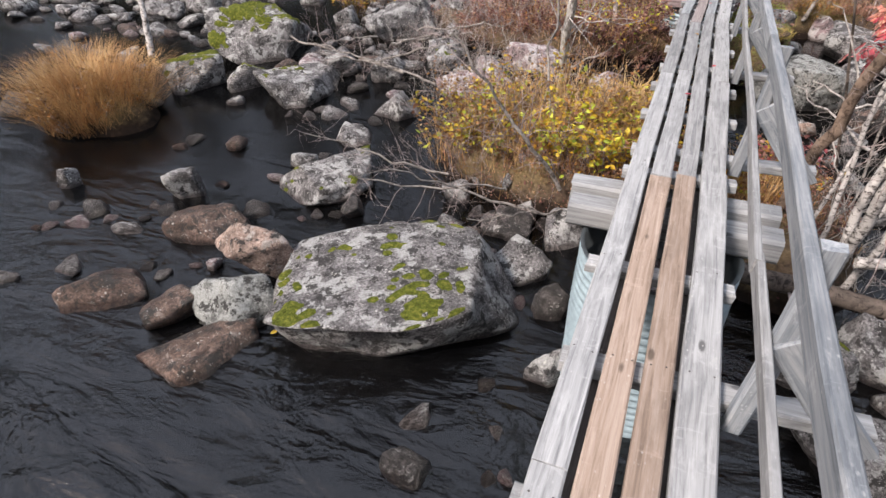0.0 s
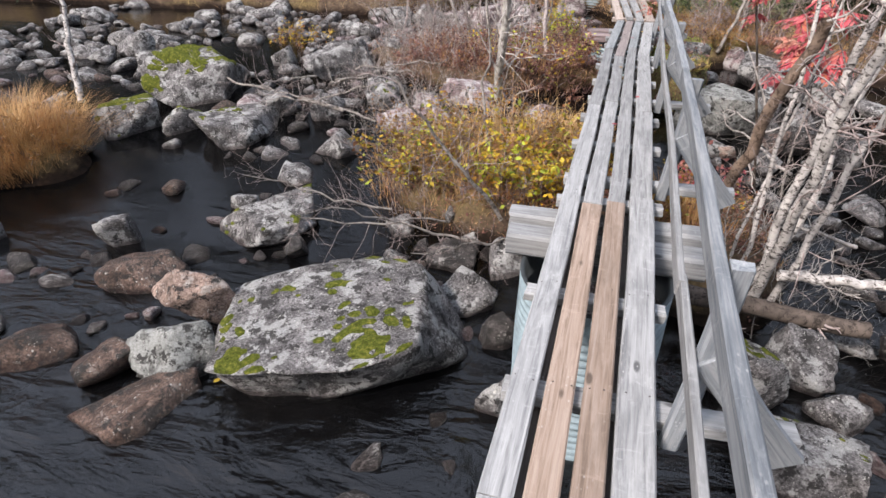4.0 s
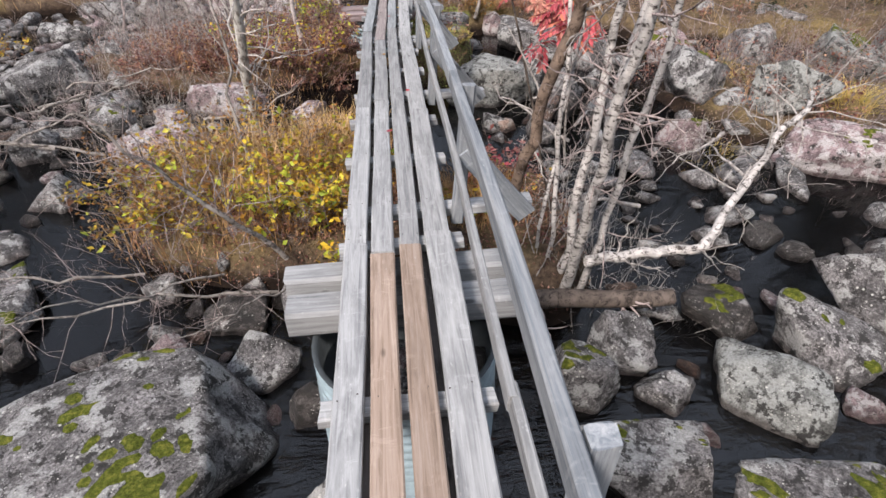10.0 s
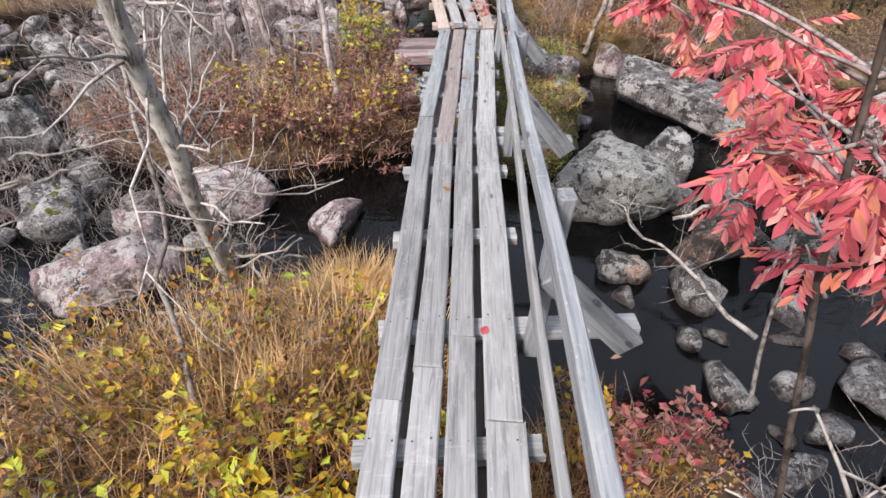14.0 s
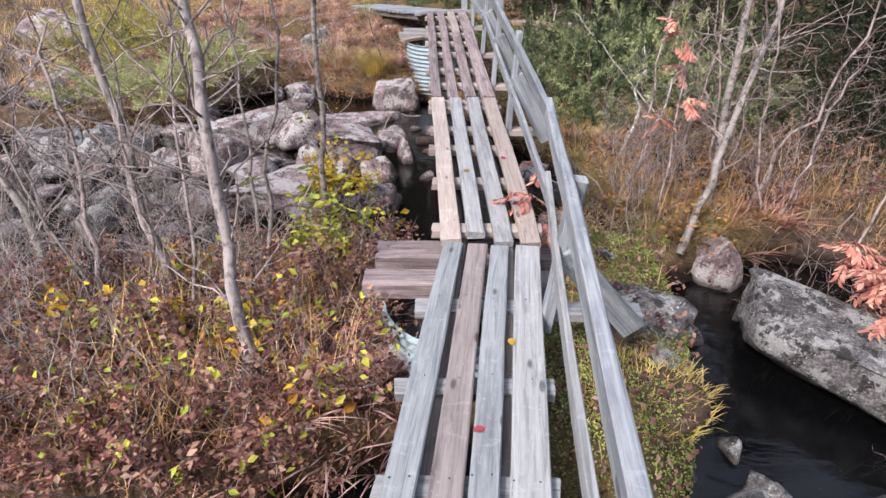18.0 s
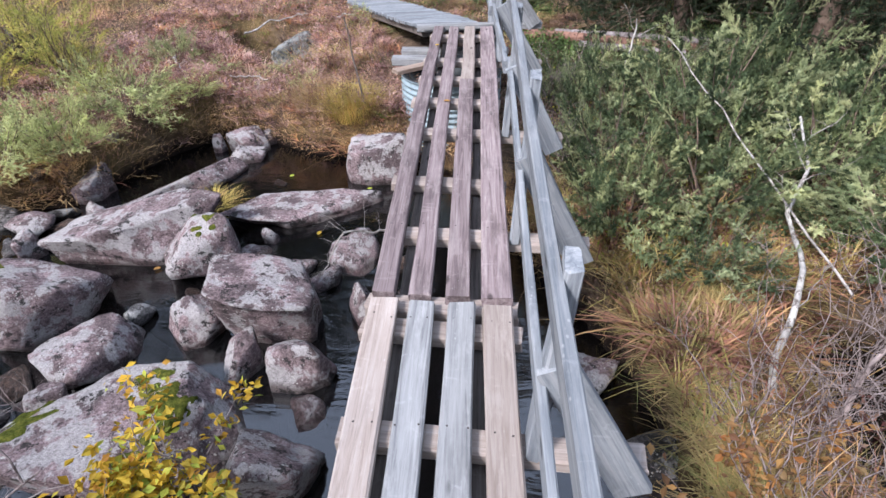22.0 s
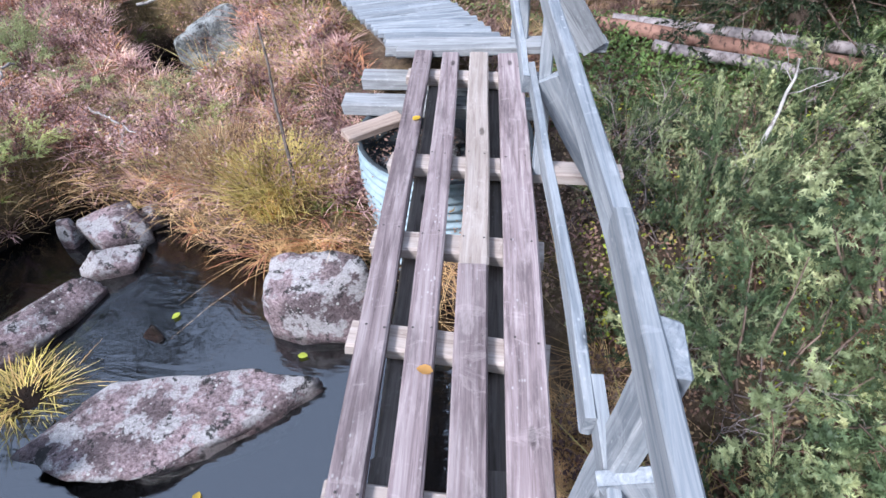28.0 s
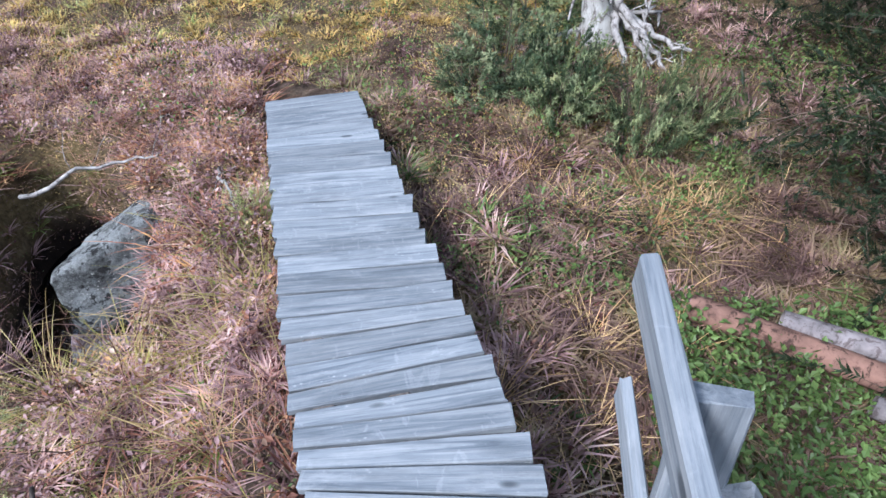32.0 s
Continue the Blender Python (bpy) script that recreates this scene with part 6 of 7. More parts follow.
shrub(3.2, 11.6, 0.9, 0.8, 0.7, 34, 1300, BROWN_LEAF, 20, "brown autumn bush on the bank", 0.045, grass=250, grass_mat=DRY_GRASS)

# rowan with red leaves
ROWAN_BASE = (1.65, 4.72, float(land(1.65, 4.72)) - 0.1)
rng = np.random.default_rng(31)
rowan = thing("rowan_tree", ROWAN_BASE, "slender rowan sapling with drooping crimson red leaves", "rowan tree")
stem = limb(rng, ROWAN_BASE, (1.02, 4.62, 1.38), 0.013, 0.006, 0.012, 9)
part("trunk", tubes("trunk", [stem], 8), DARK_BARK, rowan)
arms = []
for x, y, z in ((0.82, 4.50, 1.12), (0.92, 4.37, 1.15), (1.02, 4.52, 1.05), (1.12, 4.40, 0.96), (1.15, 4.52, 1.24), (0.90, 4.68, 1.24), (0.98, 5.15, 1.24), (1.14, 5.00, 1.05), (1.18, 4.76, 0.74), (0.90, 5.36, 1.22), (0.95, 5.42, 1.12), (1.25, 5.10, 0.85), (1.3, 4.70, 1.1), (1.12, 5.25, 1.02)):
    t = min(0.97, max(0.62, (z + 1.02) / 2.4))
    o = np.array(ROWAN_BASE) * (1 - t) + np.array((1.02, 4.62, 1.38)) * t
    arms.append(limb(rng, o, (x, y, z + 0.06), 0.005, 0.0025, 0.06, 6))
for ln in arms:
    part("branch", tubes("branch", [ln], 4), TWIG, rowan)


def rowan_leaves(arms, rng, per, leaf=0.085):
    """Feathered leaves: leaflets in pairs along drooping stalks."""
    base, ax, up = [], [], []
    for ln in arms:
        p = np.array([q[:3] for q in ln])
        for _ in range(per):
            s = rng.uniform(0.72, 1.0) * (len(p) - 1)
            i = min(int(s), len(p) - 2)
            o = p[i] + (p[i + 1] - p[i]) * (s - i)
            d = rng.normal(size=3) * np.array([1, 1, 0.4]) + np.array([0, 0, -0.6])
            d /= np.linalg.norm(d)
            sd = np.cross(d, [0, 0, 1.0])
            sd /= np.linalg.norm(sd) + 1e-9
            for k in range(7):
                for sg in (-1, 1):
                    base.append(o + d * (0.02 + 0.34 * leaf * k))
                    q = sd * sg * 0.8 + d * 0.7 + np.array([0, 0, -0.2]) + rng.normal(size=3) * 0.12
                    ax.append(q / np.linalg.norm(q))
                    up.append(np.cross(q, d))
    base, ax, up = np.array(base), np.array(ax), np.array(up)
    up /= np.linalg.norm(up, axis=1)[:, None] + 1e-9
    side = np.cross(ax, up)
    side /= np.linalg.norm(side, axis=1)[:, None] + 1e-9
    n = len(base)
    L = leaf * rng.uniform(0.7, 1.1, (n, 1))
    W = L * 0.17
    v = np.stack([base, base + ax * L * 0.28 + side * W * 0.85, base + ax * L * 0.62 + side * W, base + ax * L, base + ax * L * 0.62 - side * W, base + ax * L * 0.28 - side * W * 0.85], 1)
    v[:, 2:5, 2] -= 0.10 * L
    v[:, 1:3] += up[:, None] * W[:, None] * 0.35
    v[:, 4:] += up[:, None] * W[:, None] * 0.35
    i = np.arange(n)[:, None] * 6
    f = np.concatenate([i + np.array([[0, a, b]]) for a, b in ((1, 2), (2, 3), (3, 4), (4, 5))])
    return quick_mesh("foliage", v.reshape(-1, 3), f, smooth=False)


tagged(part("foliage", rowan_leaves(arms, rng, 5, 0.046), RED_LEAF, rowan, "crimson feathered leaves"), kind="stuff")
stem2 = limb(rng, (2.1, 5.75, -1.05), (2.15, 6.2, 0.55), 0.013, 0.005, 0.04, 8)
arms2 = twigs_on(rng, stem2, 10, 0.5, 0.005, 0.25, 0.55, 1)
rowan2 = thing("rowan_tree", (2.1, 5.75, -1.05), "young rowan with crimson leaves among stones", "rowan tree")
part("trunk", tubes("trunk", [stem2], 8), GREY_BARK, rowan2)
for ln in arms2:
    part("branch", tubes("branch", [ln], 4), TWIG, rowan2)
tagged(part("foliage", rowan_leaves(arms2, rng, 4), RED_LEAF, rowan2, "crimson feathered leaves"), kind="stuff")
for k, (b, t, n, per) in enumerate([((2.0, 10.7, -0.65), (2.12, 11.0, 0.65), 6, 2), ((3.35, 10.05, -0.85), (2.85, 9.6, -0.45), 9, 4), ((1.2, 9.75, -0.6), (1.12, 9.7, 0.1), 3, 2)]):
    st = limb(rng, b, t, 0.011, 0.004, 0.04, 7)
    ar = twigs_on(rng, st, n, 0.35, 0.004, 0.1, 0.4, 1)
    sap = thing("rowan_sapling", b, "small rowan sapling with faded salmon-red leaves", "rowan tree", "rowan saplings")
    part("trunk", tubes("trunk", [st], 6), TWIG, sap)
    for ln in ar:
        part("branch", tubes("branch", [ln], 4), TWIG, sap)
    tagged(part("foliage", rowan_leaves(ar, rng, per, 0.06), FADED_LEAF, sap, "faded salmon-red feathered leaves"), kind="stuff")
shrub(1.25, 5.9, 0.3, 0.35, 0.35, 14, 350, RED_LEAF, 33, "low shrub with faded red leaves", 0.05)
shrub(1.28, 5.25, 0.22, 0.3, 0.5, 14, 420, FADED_LEAF, 34, "low rowan shoot with salmon-red leaves under the handrail", 0.06, second=(RED_LEAF, 0.3, 1.0))

# birches at the first island
for k, (bx, by, tx, ty, tz, r) in enumerate([(1.53, 4.02, 1.49, 3.22, 1.6, 0.042), (1.51, 4.10, 1.78, 4.11, 1.7, 0.036), (1.42, 4.15, 1.36, 4.25, 1.6, 0.018), (1.60, 4.12, 2.05, 4.45, 1.7, 0.030), (1.66, 4.05, 1.95, 3.75, 1.7, 0.028), (1.36, 4.22, 1.62, 4.5, 1.0, 0.014)]):
    tree_trunk("birch", (bx, by, float(land(bx, by)) - 0.05), (tx, ty, tz), r, r * 0.6, BIRCH_BARK, 200 + k, "slender white-barked birch stem with bare twigs", "birch tree", 16, 0.5, TWIG, 0.03, 2, "birch clump", 0.25)
tree_trunk("fallen_branch", (1.62, 3.92, -0.86), (2.55, 3.95, -0.83), 0.042, 0.036, BIRCH_BARK, 220, "pale birch limb bending low over mossy stones", "branch", 5, 0.5, PALE_TWIG, 0.05, 2)
tree_trunk("fallen_branch", (2.52, 3.95, -0.84), (3.9, 5.0, -0.15), 0.036, 0.022, BIRCH_BARK, 221, "pale birch limb reaching out over the stream", "branch", 26, 0.7, PALE_TWIG, 0.05, 3)
tree_trunk("mossy_log", (0.95, 3.86, -1.08), (2.22, 3.70, -1.08), 0.075, 0.06, DARK_BARK, 223, "old grey log lying along the island's edge", "log", 6, 0.3, TWIG, 0.02, 1, n=9)
tree_trunk("dead_log", (1.24, 4.62, -0.88), (1.43, 4.11, 0.86), 0.046, 0.038, BROWN_BARK, 222, "brown peeling dead trunk leaning over water", "log", 9, 0.6, PALE_TWIG, 0.03, 2)
bare_shrub(1.7, 4.3, 0.5, 0.75, 34, 225, "tangle of bare grey twigs below birches", PALE_TWIG, (0.3, 0.2), 0.005)
bare_shrub(2.4, 4.4, 0.7, 0.55, 30, 226, "bare twiggy thicket hanging over water", PALE_TWIG, (0.4, -0.2), 0.005)
for k, (x, y, n) in enumerate([(-0.75, 4.75, 18), (-1.5, 4.85, 16), (-0.3, 4.62, 14), (-1.95, 5.1, 14)]):
    bare_shrub(x, y, 0.45, 0.5, n, 890 + k, "bare twigs reaching over the water's edge", TWIG, (-0.3, -0.7), 0.005)
for k, (a, b, r) in enumerate([((-0.6, 4.35, -1.2), (-2.2, 3.75, -0.75), 0.014), ((-1.0, 4.5, -1.1), (-1.9, 3.5, -0.6), 0.010), ((-0.4, 4.4, -1.15), (-1.1, 3.6, -0.9), 0.010), ((-1.6, 4.6, -1.1), (-2.9, 4.2, -0.7), 0.012)]):
    tree_trunk("dead_branch", a, b, r, 0.004, GREY_BARK, 895 + k, "grey dead branch reaching out over dark water", "branch", 14, 0.5, TWIG, 0.06, 2, "dead branches on the stones")
# trunks on the left of the walk
tree_trunk("bare_tree", (-0.93, 6.46, -1.05), (-0.73, 5.72, 1.5), 0.050, 0.036, LICHEN_BARK, 231, "leaning grey lichen-covered trunk beside stream", "tree", 26, 0.8, PALE_TWIG, 0.02, 3)
tree_trunk("bare_tree", (-0.80, 5.35, -0.95), (-1.1, 6.4, 0.75), 0.016, 0.009, GREY_BARK, 232, "thin grey sapling stem in the yellow bush", "tree", 8, 0.4)
tree_trunk("dead_branch", (-0.52, 4.52, -1.02), (-1.42, 4.15, 0.35), 0.021, 0.008, GREY_BARK, 234, "grey dead branch rising over the water's edge", "branch", 30, 0.6, TWIG, 0.05)
tree_trunk("bare_tree", (-0.62, 8.86, -0.74), (-0.74, 9.45, 1.5), 0.034, 0.022, MAUVE_BARK, 235, "grey birch trunk with bare branching twigs", "tree", 40, 0.85, TWIG, 0.03, 3)
tree_trunk("bare_tree", (-1.3, 9.5, -0.74), (-1.5, 9.85, 1.5), 0.032, 0.018, MAUVE_BARK, 236, "thin bare grey sapling", "tree", 28, 0.75, TWIG, 0.03, 2)
tree_trunk("bare_tree", (-1.9, 9.4, -0.72), (-2.7, 10.2, 0.9), 0.03, 0.016, GREY_BARK, 237, "leaning bare grey trunk", "tree", 34, 0.85, TWIG, 0.04, 3)
tree_trunk("bare_tree", (-0.85, 9.9, -0.72), (-1.0, 10.5, 1.1), 0.014, 0.007, GREY_BARK, 238, "thin grey sapling stem", "tree", 10, 0.5, TWIG, 0.03, 2)
tree_trunk("bare_tree", (2.44, 10.9, -0.7), (2.75, 11.6, 1.6), 0.035, 0.02, GREY_BARK, 239, "grey trunk with bare branches on the bank", "tree", 20, 0.7, TWIG, 0.03, 3)
tree_trunk("bare_tree", (2.07, 10.3, -0.7), (2.75, 11.2, 0.9), 0.03, 0.02, GREY_BARK, 240, "leaning grey trunk beside dark water", "tree", 14, 0.6, TWIG, 0.03, 2)
rng = np.random.default_rng(91)
for k in range(12):
    x, y = rng.uniform(-3.4, -0.5), rng.uniform(9.0, 10.4)
    tree_trunk("grey_sapling", (x, y, float(land(x, y)) - 0.03), (x + rng.normal() * 0.35, y + rng.uniform(0.1, 0.7), rng.uniform(0.4, 1.3)), rng.uniform(0.009, 0.02), 0.006, TWIG if k % 3 else GREY_BARK, 760 + k, "thin bare grey sapling with fine twigs", "tree", 16, 0.55, TWIG, 0.04, 2, "bare saplings on the island")
for k in range(9):
    x, y = rng.uniform(1.5, 3.6), rng.uniform(10.5, 12.4)
    tree_trunk("grey_sapling", (x, y, float(land(x, y)) - 0.03), (x + rng.normal() * 0.4, y + rng.uniform(-0.2, 0.6), rng.uniform(0.3, 1.3)), rng.uniform(0.008, 0.016), 0.005, TWIG, 780 + k, "thin bare grey-brown sapling with fine twigs", "tree", 16, 0.5, TWIG, 0.05, 2, "bare saplings on the bank")
tree_trunk("bare_tree", (-7.0, 6.6, -1.1), (-7.4, 7.2, 0.2), 0.05, 0.03, BIRCH_BARK, 241, "pale trunk standing among far boulders", "tree", 6, 0.4)
for k, (x, y, r, h, n) in enumerate([(-2.6, 9.2, 0.8, 0.9, 26), (-1.5, 10.4, 0.7, 0.85, 24), (-3.6, 9.8, 0.9, 0.8, 20), (-2.4, 7.7, 0.5, 0.6, 14), (-3.4, 8.3, 0.7, 0.7, 16), (1.7, 10.6, 0.4, 0.9, 16), (1.95, 11.6, 0.4, 0.8, 14), (2.6, 12.2, 0.6, 1.0, 18), (3.6, 10.6, 0.8, 1.0, 18), (-1.2, 7.9, 0.5, 0.5, 14), (-4.6, 9.0, 0.9, 0.7, 18), (-0.9, 8.7, 0.7, 0.6, 26), (-1.9, 8.8, 0.7, 0.6, 24), (-0.5, 9.9, 0.5, 0.55, 18), (-2.2, 10.2, 0.8, 0.9, 26), (-3.0, 10.9, 0.8, 0.7, 20), (-2.0, 6.9, 0.6, 0.7, 16), (-2.9, 7.2, 0.7, 0.6, 16), (-1.3, 9.6, 0.6, 0.7, 22), (3.0, 7.2, 0.8, 0.6, 14), (3.4, 5.8, 0.8, 0.6, 14), (3.0, 9.8, 0.6, 0.9, 14), (-5.2, 10.4, 1.0, 0.7, 16), (1.9, 11.2, 0.6, 0.6, 26), (2.7, 11.4, 0.7, 0.8, 24), (1.95, 11.1, 0.35, 0.5, 14), (3.4, 12.4, 0.8, 0.9, 20), (-1.6, 11.0, 0.7, 0.7, 18)]):
    bare_shrub(x, y, r, h, n, 260 + k, "leafless grey thicket of thin stems", TWIG, (0.1, 0.1), 0.006)
for k, (x, y, r, h, n) in enumerate([(-1.6, 7.2, 0.6, 0.75, 26), (-2.3, 6.7, 0.6, 0.7, 24), (-1.1, 6.75, 0.45, 0.6, 20), (-3.1, 7.8, 0.7, 0.8, 24), (-2.1, 8.0, 0.6, 0.7, 22), (-3.6, 7.0, 0.7, 0.7, 20), (-2.8, 8.7, 0.6, 0.9, 22), (-1.5, 11.4, 0.5, 0.6, 14), (-2.6, 11.5, 0.7, 0.8, 20), (-3.4, 12.2, 0.7, 0.7, 18), (-2.4, 7.4, 0.6, 0.8, 24), (-1.7, 7.6, 0.5, 0.7, 22), (-3.0, 8.4, 0.6, 0.8, 22), (-1.4, 8.3, 0.5, 0.7, 20), (-2.2, 9.0, 0.6, 0.9, 22), (-1.2, 10.3, 0.5, 0.7, 20), (-1.9, 10.6, 0.6, 0.8, 22), (-2.7, 10.3, 0.6, 0.8, 22), (-1.1, 9.3, 0.4, 0.7, 16)]):
    bare_shrub(x, y, r, h, n, 650 + k, "leafless pale grey thicket over stream stones", PALE_TWIG, (-0.15, 0.1), 0.005)
rng = np.random.default_rng(88)
for k in range(16):
    x, y = rng.uniform(-4.5, -1.0), rng.uniform(6.3, 8.3)
    if k > 9:
        x, y = rng.uniform(-4.5, -1.2), rng.uniform(10.3, 12.0)
    a = rng.uniform(0, 6.28)
    L = rng.uniform(0.7, 1.6)
    z = max(water_z(y), float(land(x, y))) + rng.uniform(0.1, 0.35)
    tree_trunk("dead_branch", (x, y, z), (x + L * math.cos(a), y + 0.5 * L * math.sin(a), z + rng.uniform(0.0, 0.5)), rng.uniform(0.012, 0.028), 0.006, GREY_BARK, 700 + k, "grey dead branch lying over stream boulders", "branch", 9, 0.5, TWIG, 0.06, 2, "dead branches on the stones")
for k in range(7):
    x, y = rng.uniform(2.0, 4.6), rng.uniform(4.4, 7.4)
    a = rng.uniform(0, 6.28)
    L = rng.uniform(0.7, 1.5)
    z = max(water_z(y), float(land(x, y))) + rng.uniform(0.08, 0.3)
    tree_trunk("dead_branch", (x, y, z), (x + L * math.cos(a), y + L * math.sin(a), z + rng.uniform(0.0, 0.4)), rng.uniform(0.010, 0.022), 0.005, PALE_TWIG, 740 + k, "bleached dead branch fallen over the stream", "branch", 10, 0.5, PALE_TWIG, 0.06, 2, "dead branches on the stones")
rng = np.random.default_rng(95)
for k in range(26):
    x, y = rng.uniform(3.2, 8.5), rng.uniform(4.6, 9.0)
    bare_shrub(x, y, rng.uniform(0.5, 0.9), rng.uniform(0.5, 0.9), 14, 800 + k, "leafless brown thicket among stones across the stream", TWIG, (0.1, 0.0), 0.006)
for k, (x, y) in enumerate([(5.2, 6.6), (6.3, 7.6), (4.6, 8.2), (7.4, 6.2), (6.6, 5.2), (5.6, 8.9), (8.2, 7.4)]):
    shrub(x, y, 0.8, 0.6, 0.6, 26, 1100, BROWN_LEAF, 840 + k, "withered brown bush across the stream", 0.045, grass=60, grass_mat=DRY_GRASS)
tree_trunk("dead_branch", (-0.02, 13.2, -0.62), (-0.32, 12.93, -0.5), 0.009, 0.007, PALE_TWIG, 280, "crooked bleached branch hanging over the pool", "branch", 7, 0.28, PALE_TWIG, 0.08, 2)
tree_trunk("dead_branch", (-0.32, 12.93, -0.5), (-0.52, 12.9, -0.86), 0.007, 0.003, PALE_TWIG, 286, "crooked bleached twig hanging over the pool", "branch", 9, 0.2, PALE_TWIG, 0.1, 2)
tree_trunk("bare_tree", (-0.5, 10.3, -0.8), (-0.38, 10.3, 1.3), 0.024, 0.014, GREY_BARK, 287, "slender grey-brown sapling leaning over stones", "tree", 16, 0.6, TWIG, 0.02, 2)
for k, (x, y) in enumerate([(-1.25, 15.25), (-1.75, 15.5), (-2.3, 15.55), (-0.95, 15.6), (-2.5, 16.75), (-3.0, 16.9), (-1.5, 16.3), (-2.95, 15.6)]):
    bare_shrub(x, y, 0.28, 0.34, 16, 870 + k, "low reddish-brown leafless shrub in heather", RED_BARK, (-0.1, -0.3), 0.004)
for k, (a, b) in enumerate([((-2.35, 15.75, -0.4), (-1.75, 15.35, -0.3)), ((-1.75, 17.75, -0.2), (-1.3, 17.2, -0.05)), ((-3.2, 16.2, -0.35), (-2.75, 15.5, -0.25))]):
    tree_trunk("dead_branch", a, b, 0.010, 0.004, PALE_TWIG, 885 + k, "bleached dead branch lying in heather", "branch", 5, 0.25, PALE_TWIG, 0.06)
tree_trunk("dead_branch", (2.0, 11.95, -0.6), (2.6, 13.8, 0.05), 0.020, 0.008, LICHEN_BARK, 281, "bleached crooked branch lying in dry grass", "branch", 6, 0.4, PALE_TWIG, 0.07)
tree_trunk("dead_branch", (2.6, 12.6, -0.5), (1.85, 14.6, 0.35), 0.008, 0.004, PALE_TWIG, 282, "long thin dead stick leaning in juniper", "branch", 3, 0.25, PALE_TWIG, 0.02)
tree_trunk("dead_branch", (-0.72, 15.12, -0.42), (-1.02, 15.75, 0.22), 0.011, 0.006, DARK_BARK, 283, "thin dark stick standing in the tussock", "branch", 2, 0.15, TWIG, 0.03, 0)
tree_trunk("dead_branch", (-2.9, 17.4, -0.35), (-2.1, 17.7, -0.15), 0.014, 0.006, PALE_TWIG, 284, "pale crooked branch lying over heather", "branch", 6, 0.3, PALE_TWIG, 0.08)
for k, (x, y) in enumerate([(1.25, 15.05), (1.55, 15.45), (1.3, 14.1), (1.75, 14.75), (1.2, 15.6), (1.6, 13.5), (2.1, 15.75)]):
    bare_shrub(x, y, 0.3, 0.5, 14, 960 + k, "leafless brown twigs among the junipers", RED_BARK if k % 2 else TWIG, (-0.1, -0.1), 0.005)
tree_trunk("dead_sapling", (1.62, 15.12, -0.5), (1.74, 15.38, 0.32), 0.016, 0.006, LICHEN_BARK, 970, "thin dead sapling with pale lichened bark", "tree", 7, 0.28, PALE_TWIG, 0.03, 1)
LOGS = [((1.15, 17.16, -0.22), (3.4, 16.52, -0.15), 0.05, LOG_BARK), ((0.80, 17.20, -0.25), (3.3, 16.28, -0.2), 0.06, RED_BARK), ((1.42, 16.84, -0.27), (2.5, 16.40, -0.24), 0.045, LOG_BARK)]
for k, (a, b, r, mt) in enumerate(LOGS):
    tree_trunk("fallen_log", a, b, r, r * 0.8, mt, 290 + k, "old fallen log with split reddish-brown wood", "log", 0, 0, TWIG, 0.01, 0, "fallen logs", n=8)
tree_trunk("root_stump", (0.36, 19.68, -0.2), (0.26, 19.85, 0.6), 0.17, 0.12, LICHEN_BARK, 295, "grey weathered stump with twisted pale roots", "stump", 12, 0.5, PALE_TWIG, 0.05, 2, droop=0.6)
for k, (bx, by, bz) in enumerate([(0.82, 19.25, -0.12), (0.70, 19.32, -0.08), (0.95, 19.45, -0.02), (0.56, 19.2, -0.14)]):
    tree_trunk("dead_root", (0.40, 19.62, 0.26 - 0.04 * k), (bx, by, bz), 0.032, 0.012, PALE_TWIG, 296 + k, "bleached twisted root reaching down from the stump", "root", 5, 0.25, PALE_TWIG, 0.09, 1, "roots of the stump")

# tussocks
for k, (x, y) in enumerate([(3.9, 6.1), (6.7, 4.8), (5.6, 6.3), (4.7, 7.6), (7.2, 6.5)]):
    tussock(x, y, 0.28, 0.36, 420, GREEN_GRASS, 320 + k, "golden grass tussock drooping between stones", lean=1.2)
tussock(-6.45, 5.0, 0.95, 0.85, 3900, RUST_GRASS, 301, "large orange grass tussock standing in dark water", -1.25)
tussock(-0.84, 15.22, 0.36, 0.32, 2200, GREEN_GRASS, 302, "yellow-green grass tussock drooping over the pool")
tussock(-1.25, 15.4, 0.36, 0.32, 1500, DRY_GRASS, 303, "straw-coloured grass tussock on the bank")
tussock(-0.62, 14.98, 0.26, 0.26, 900, DRY_GRASS, 304, "straw-coloured grass tussock beside the drum")
tussock(1.85, 12.4, 0.30, 0.26, 420, OLIVE_GRASS, 305, "olive-brown grass tussock beside the footbridge")
tussock(1.62, 12.85, 0.26, 0.28, 420, GREEN_GRASS, 306, "dry orange grass tussock on the bank")
tussock(2.05, 12.1, 0.30, 0.28, 450, OLIVE_GRASS, 307, "yellow-green grass tussock on the bank")
tussock(1.3, 9.3, 0.5, 0.13, 900, GREEN_GRASS, 308, "green grassy hummock beside the handrail")
tussock(1.4, 8.75, 0.45, 0.12, 700, GREEN_GRASS, 309, "green grassy hummock above the stones")
tussock(1.15, 5.75, 0.35, 0.35, 1650, RUST_GRASS, 310, "orange grass tussock beside the stream")
tussock(-0.2, 6.35, 0.45, 0.42, 1800, DRY_GRASS, 311, "pale dry grass at the channel's edge", -1.0)
tussock(-0.75, 6.2, 0.4, 0.36, 1300, RUST_GRASS, 313, "rust-coloured dry grass at the channel's edge", -1.0)
tussock(-1.85, 13.95, 0.22, 0.2, 390, GREEN_GRASS, 312, "yellow-green water grass trailing in the pool", -0.98, 1.4)


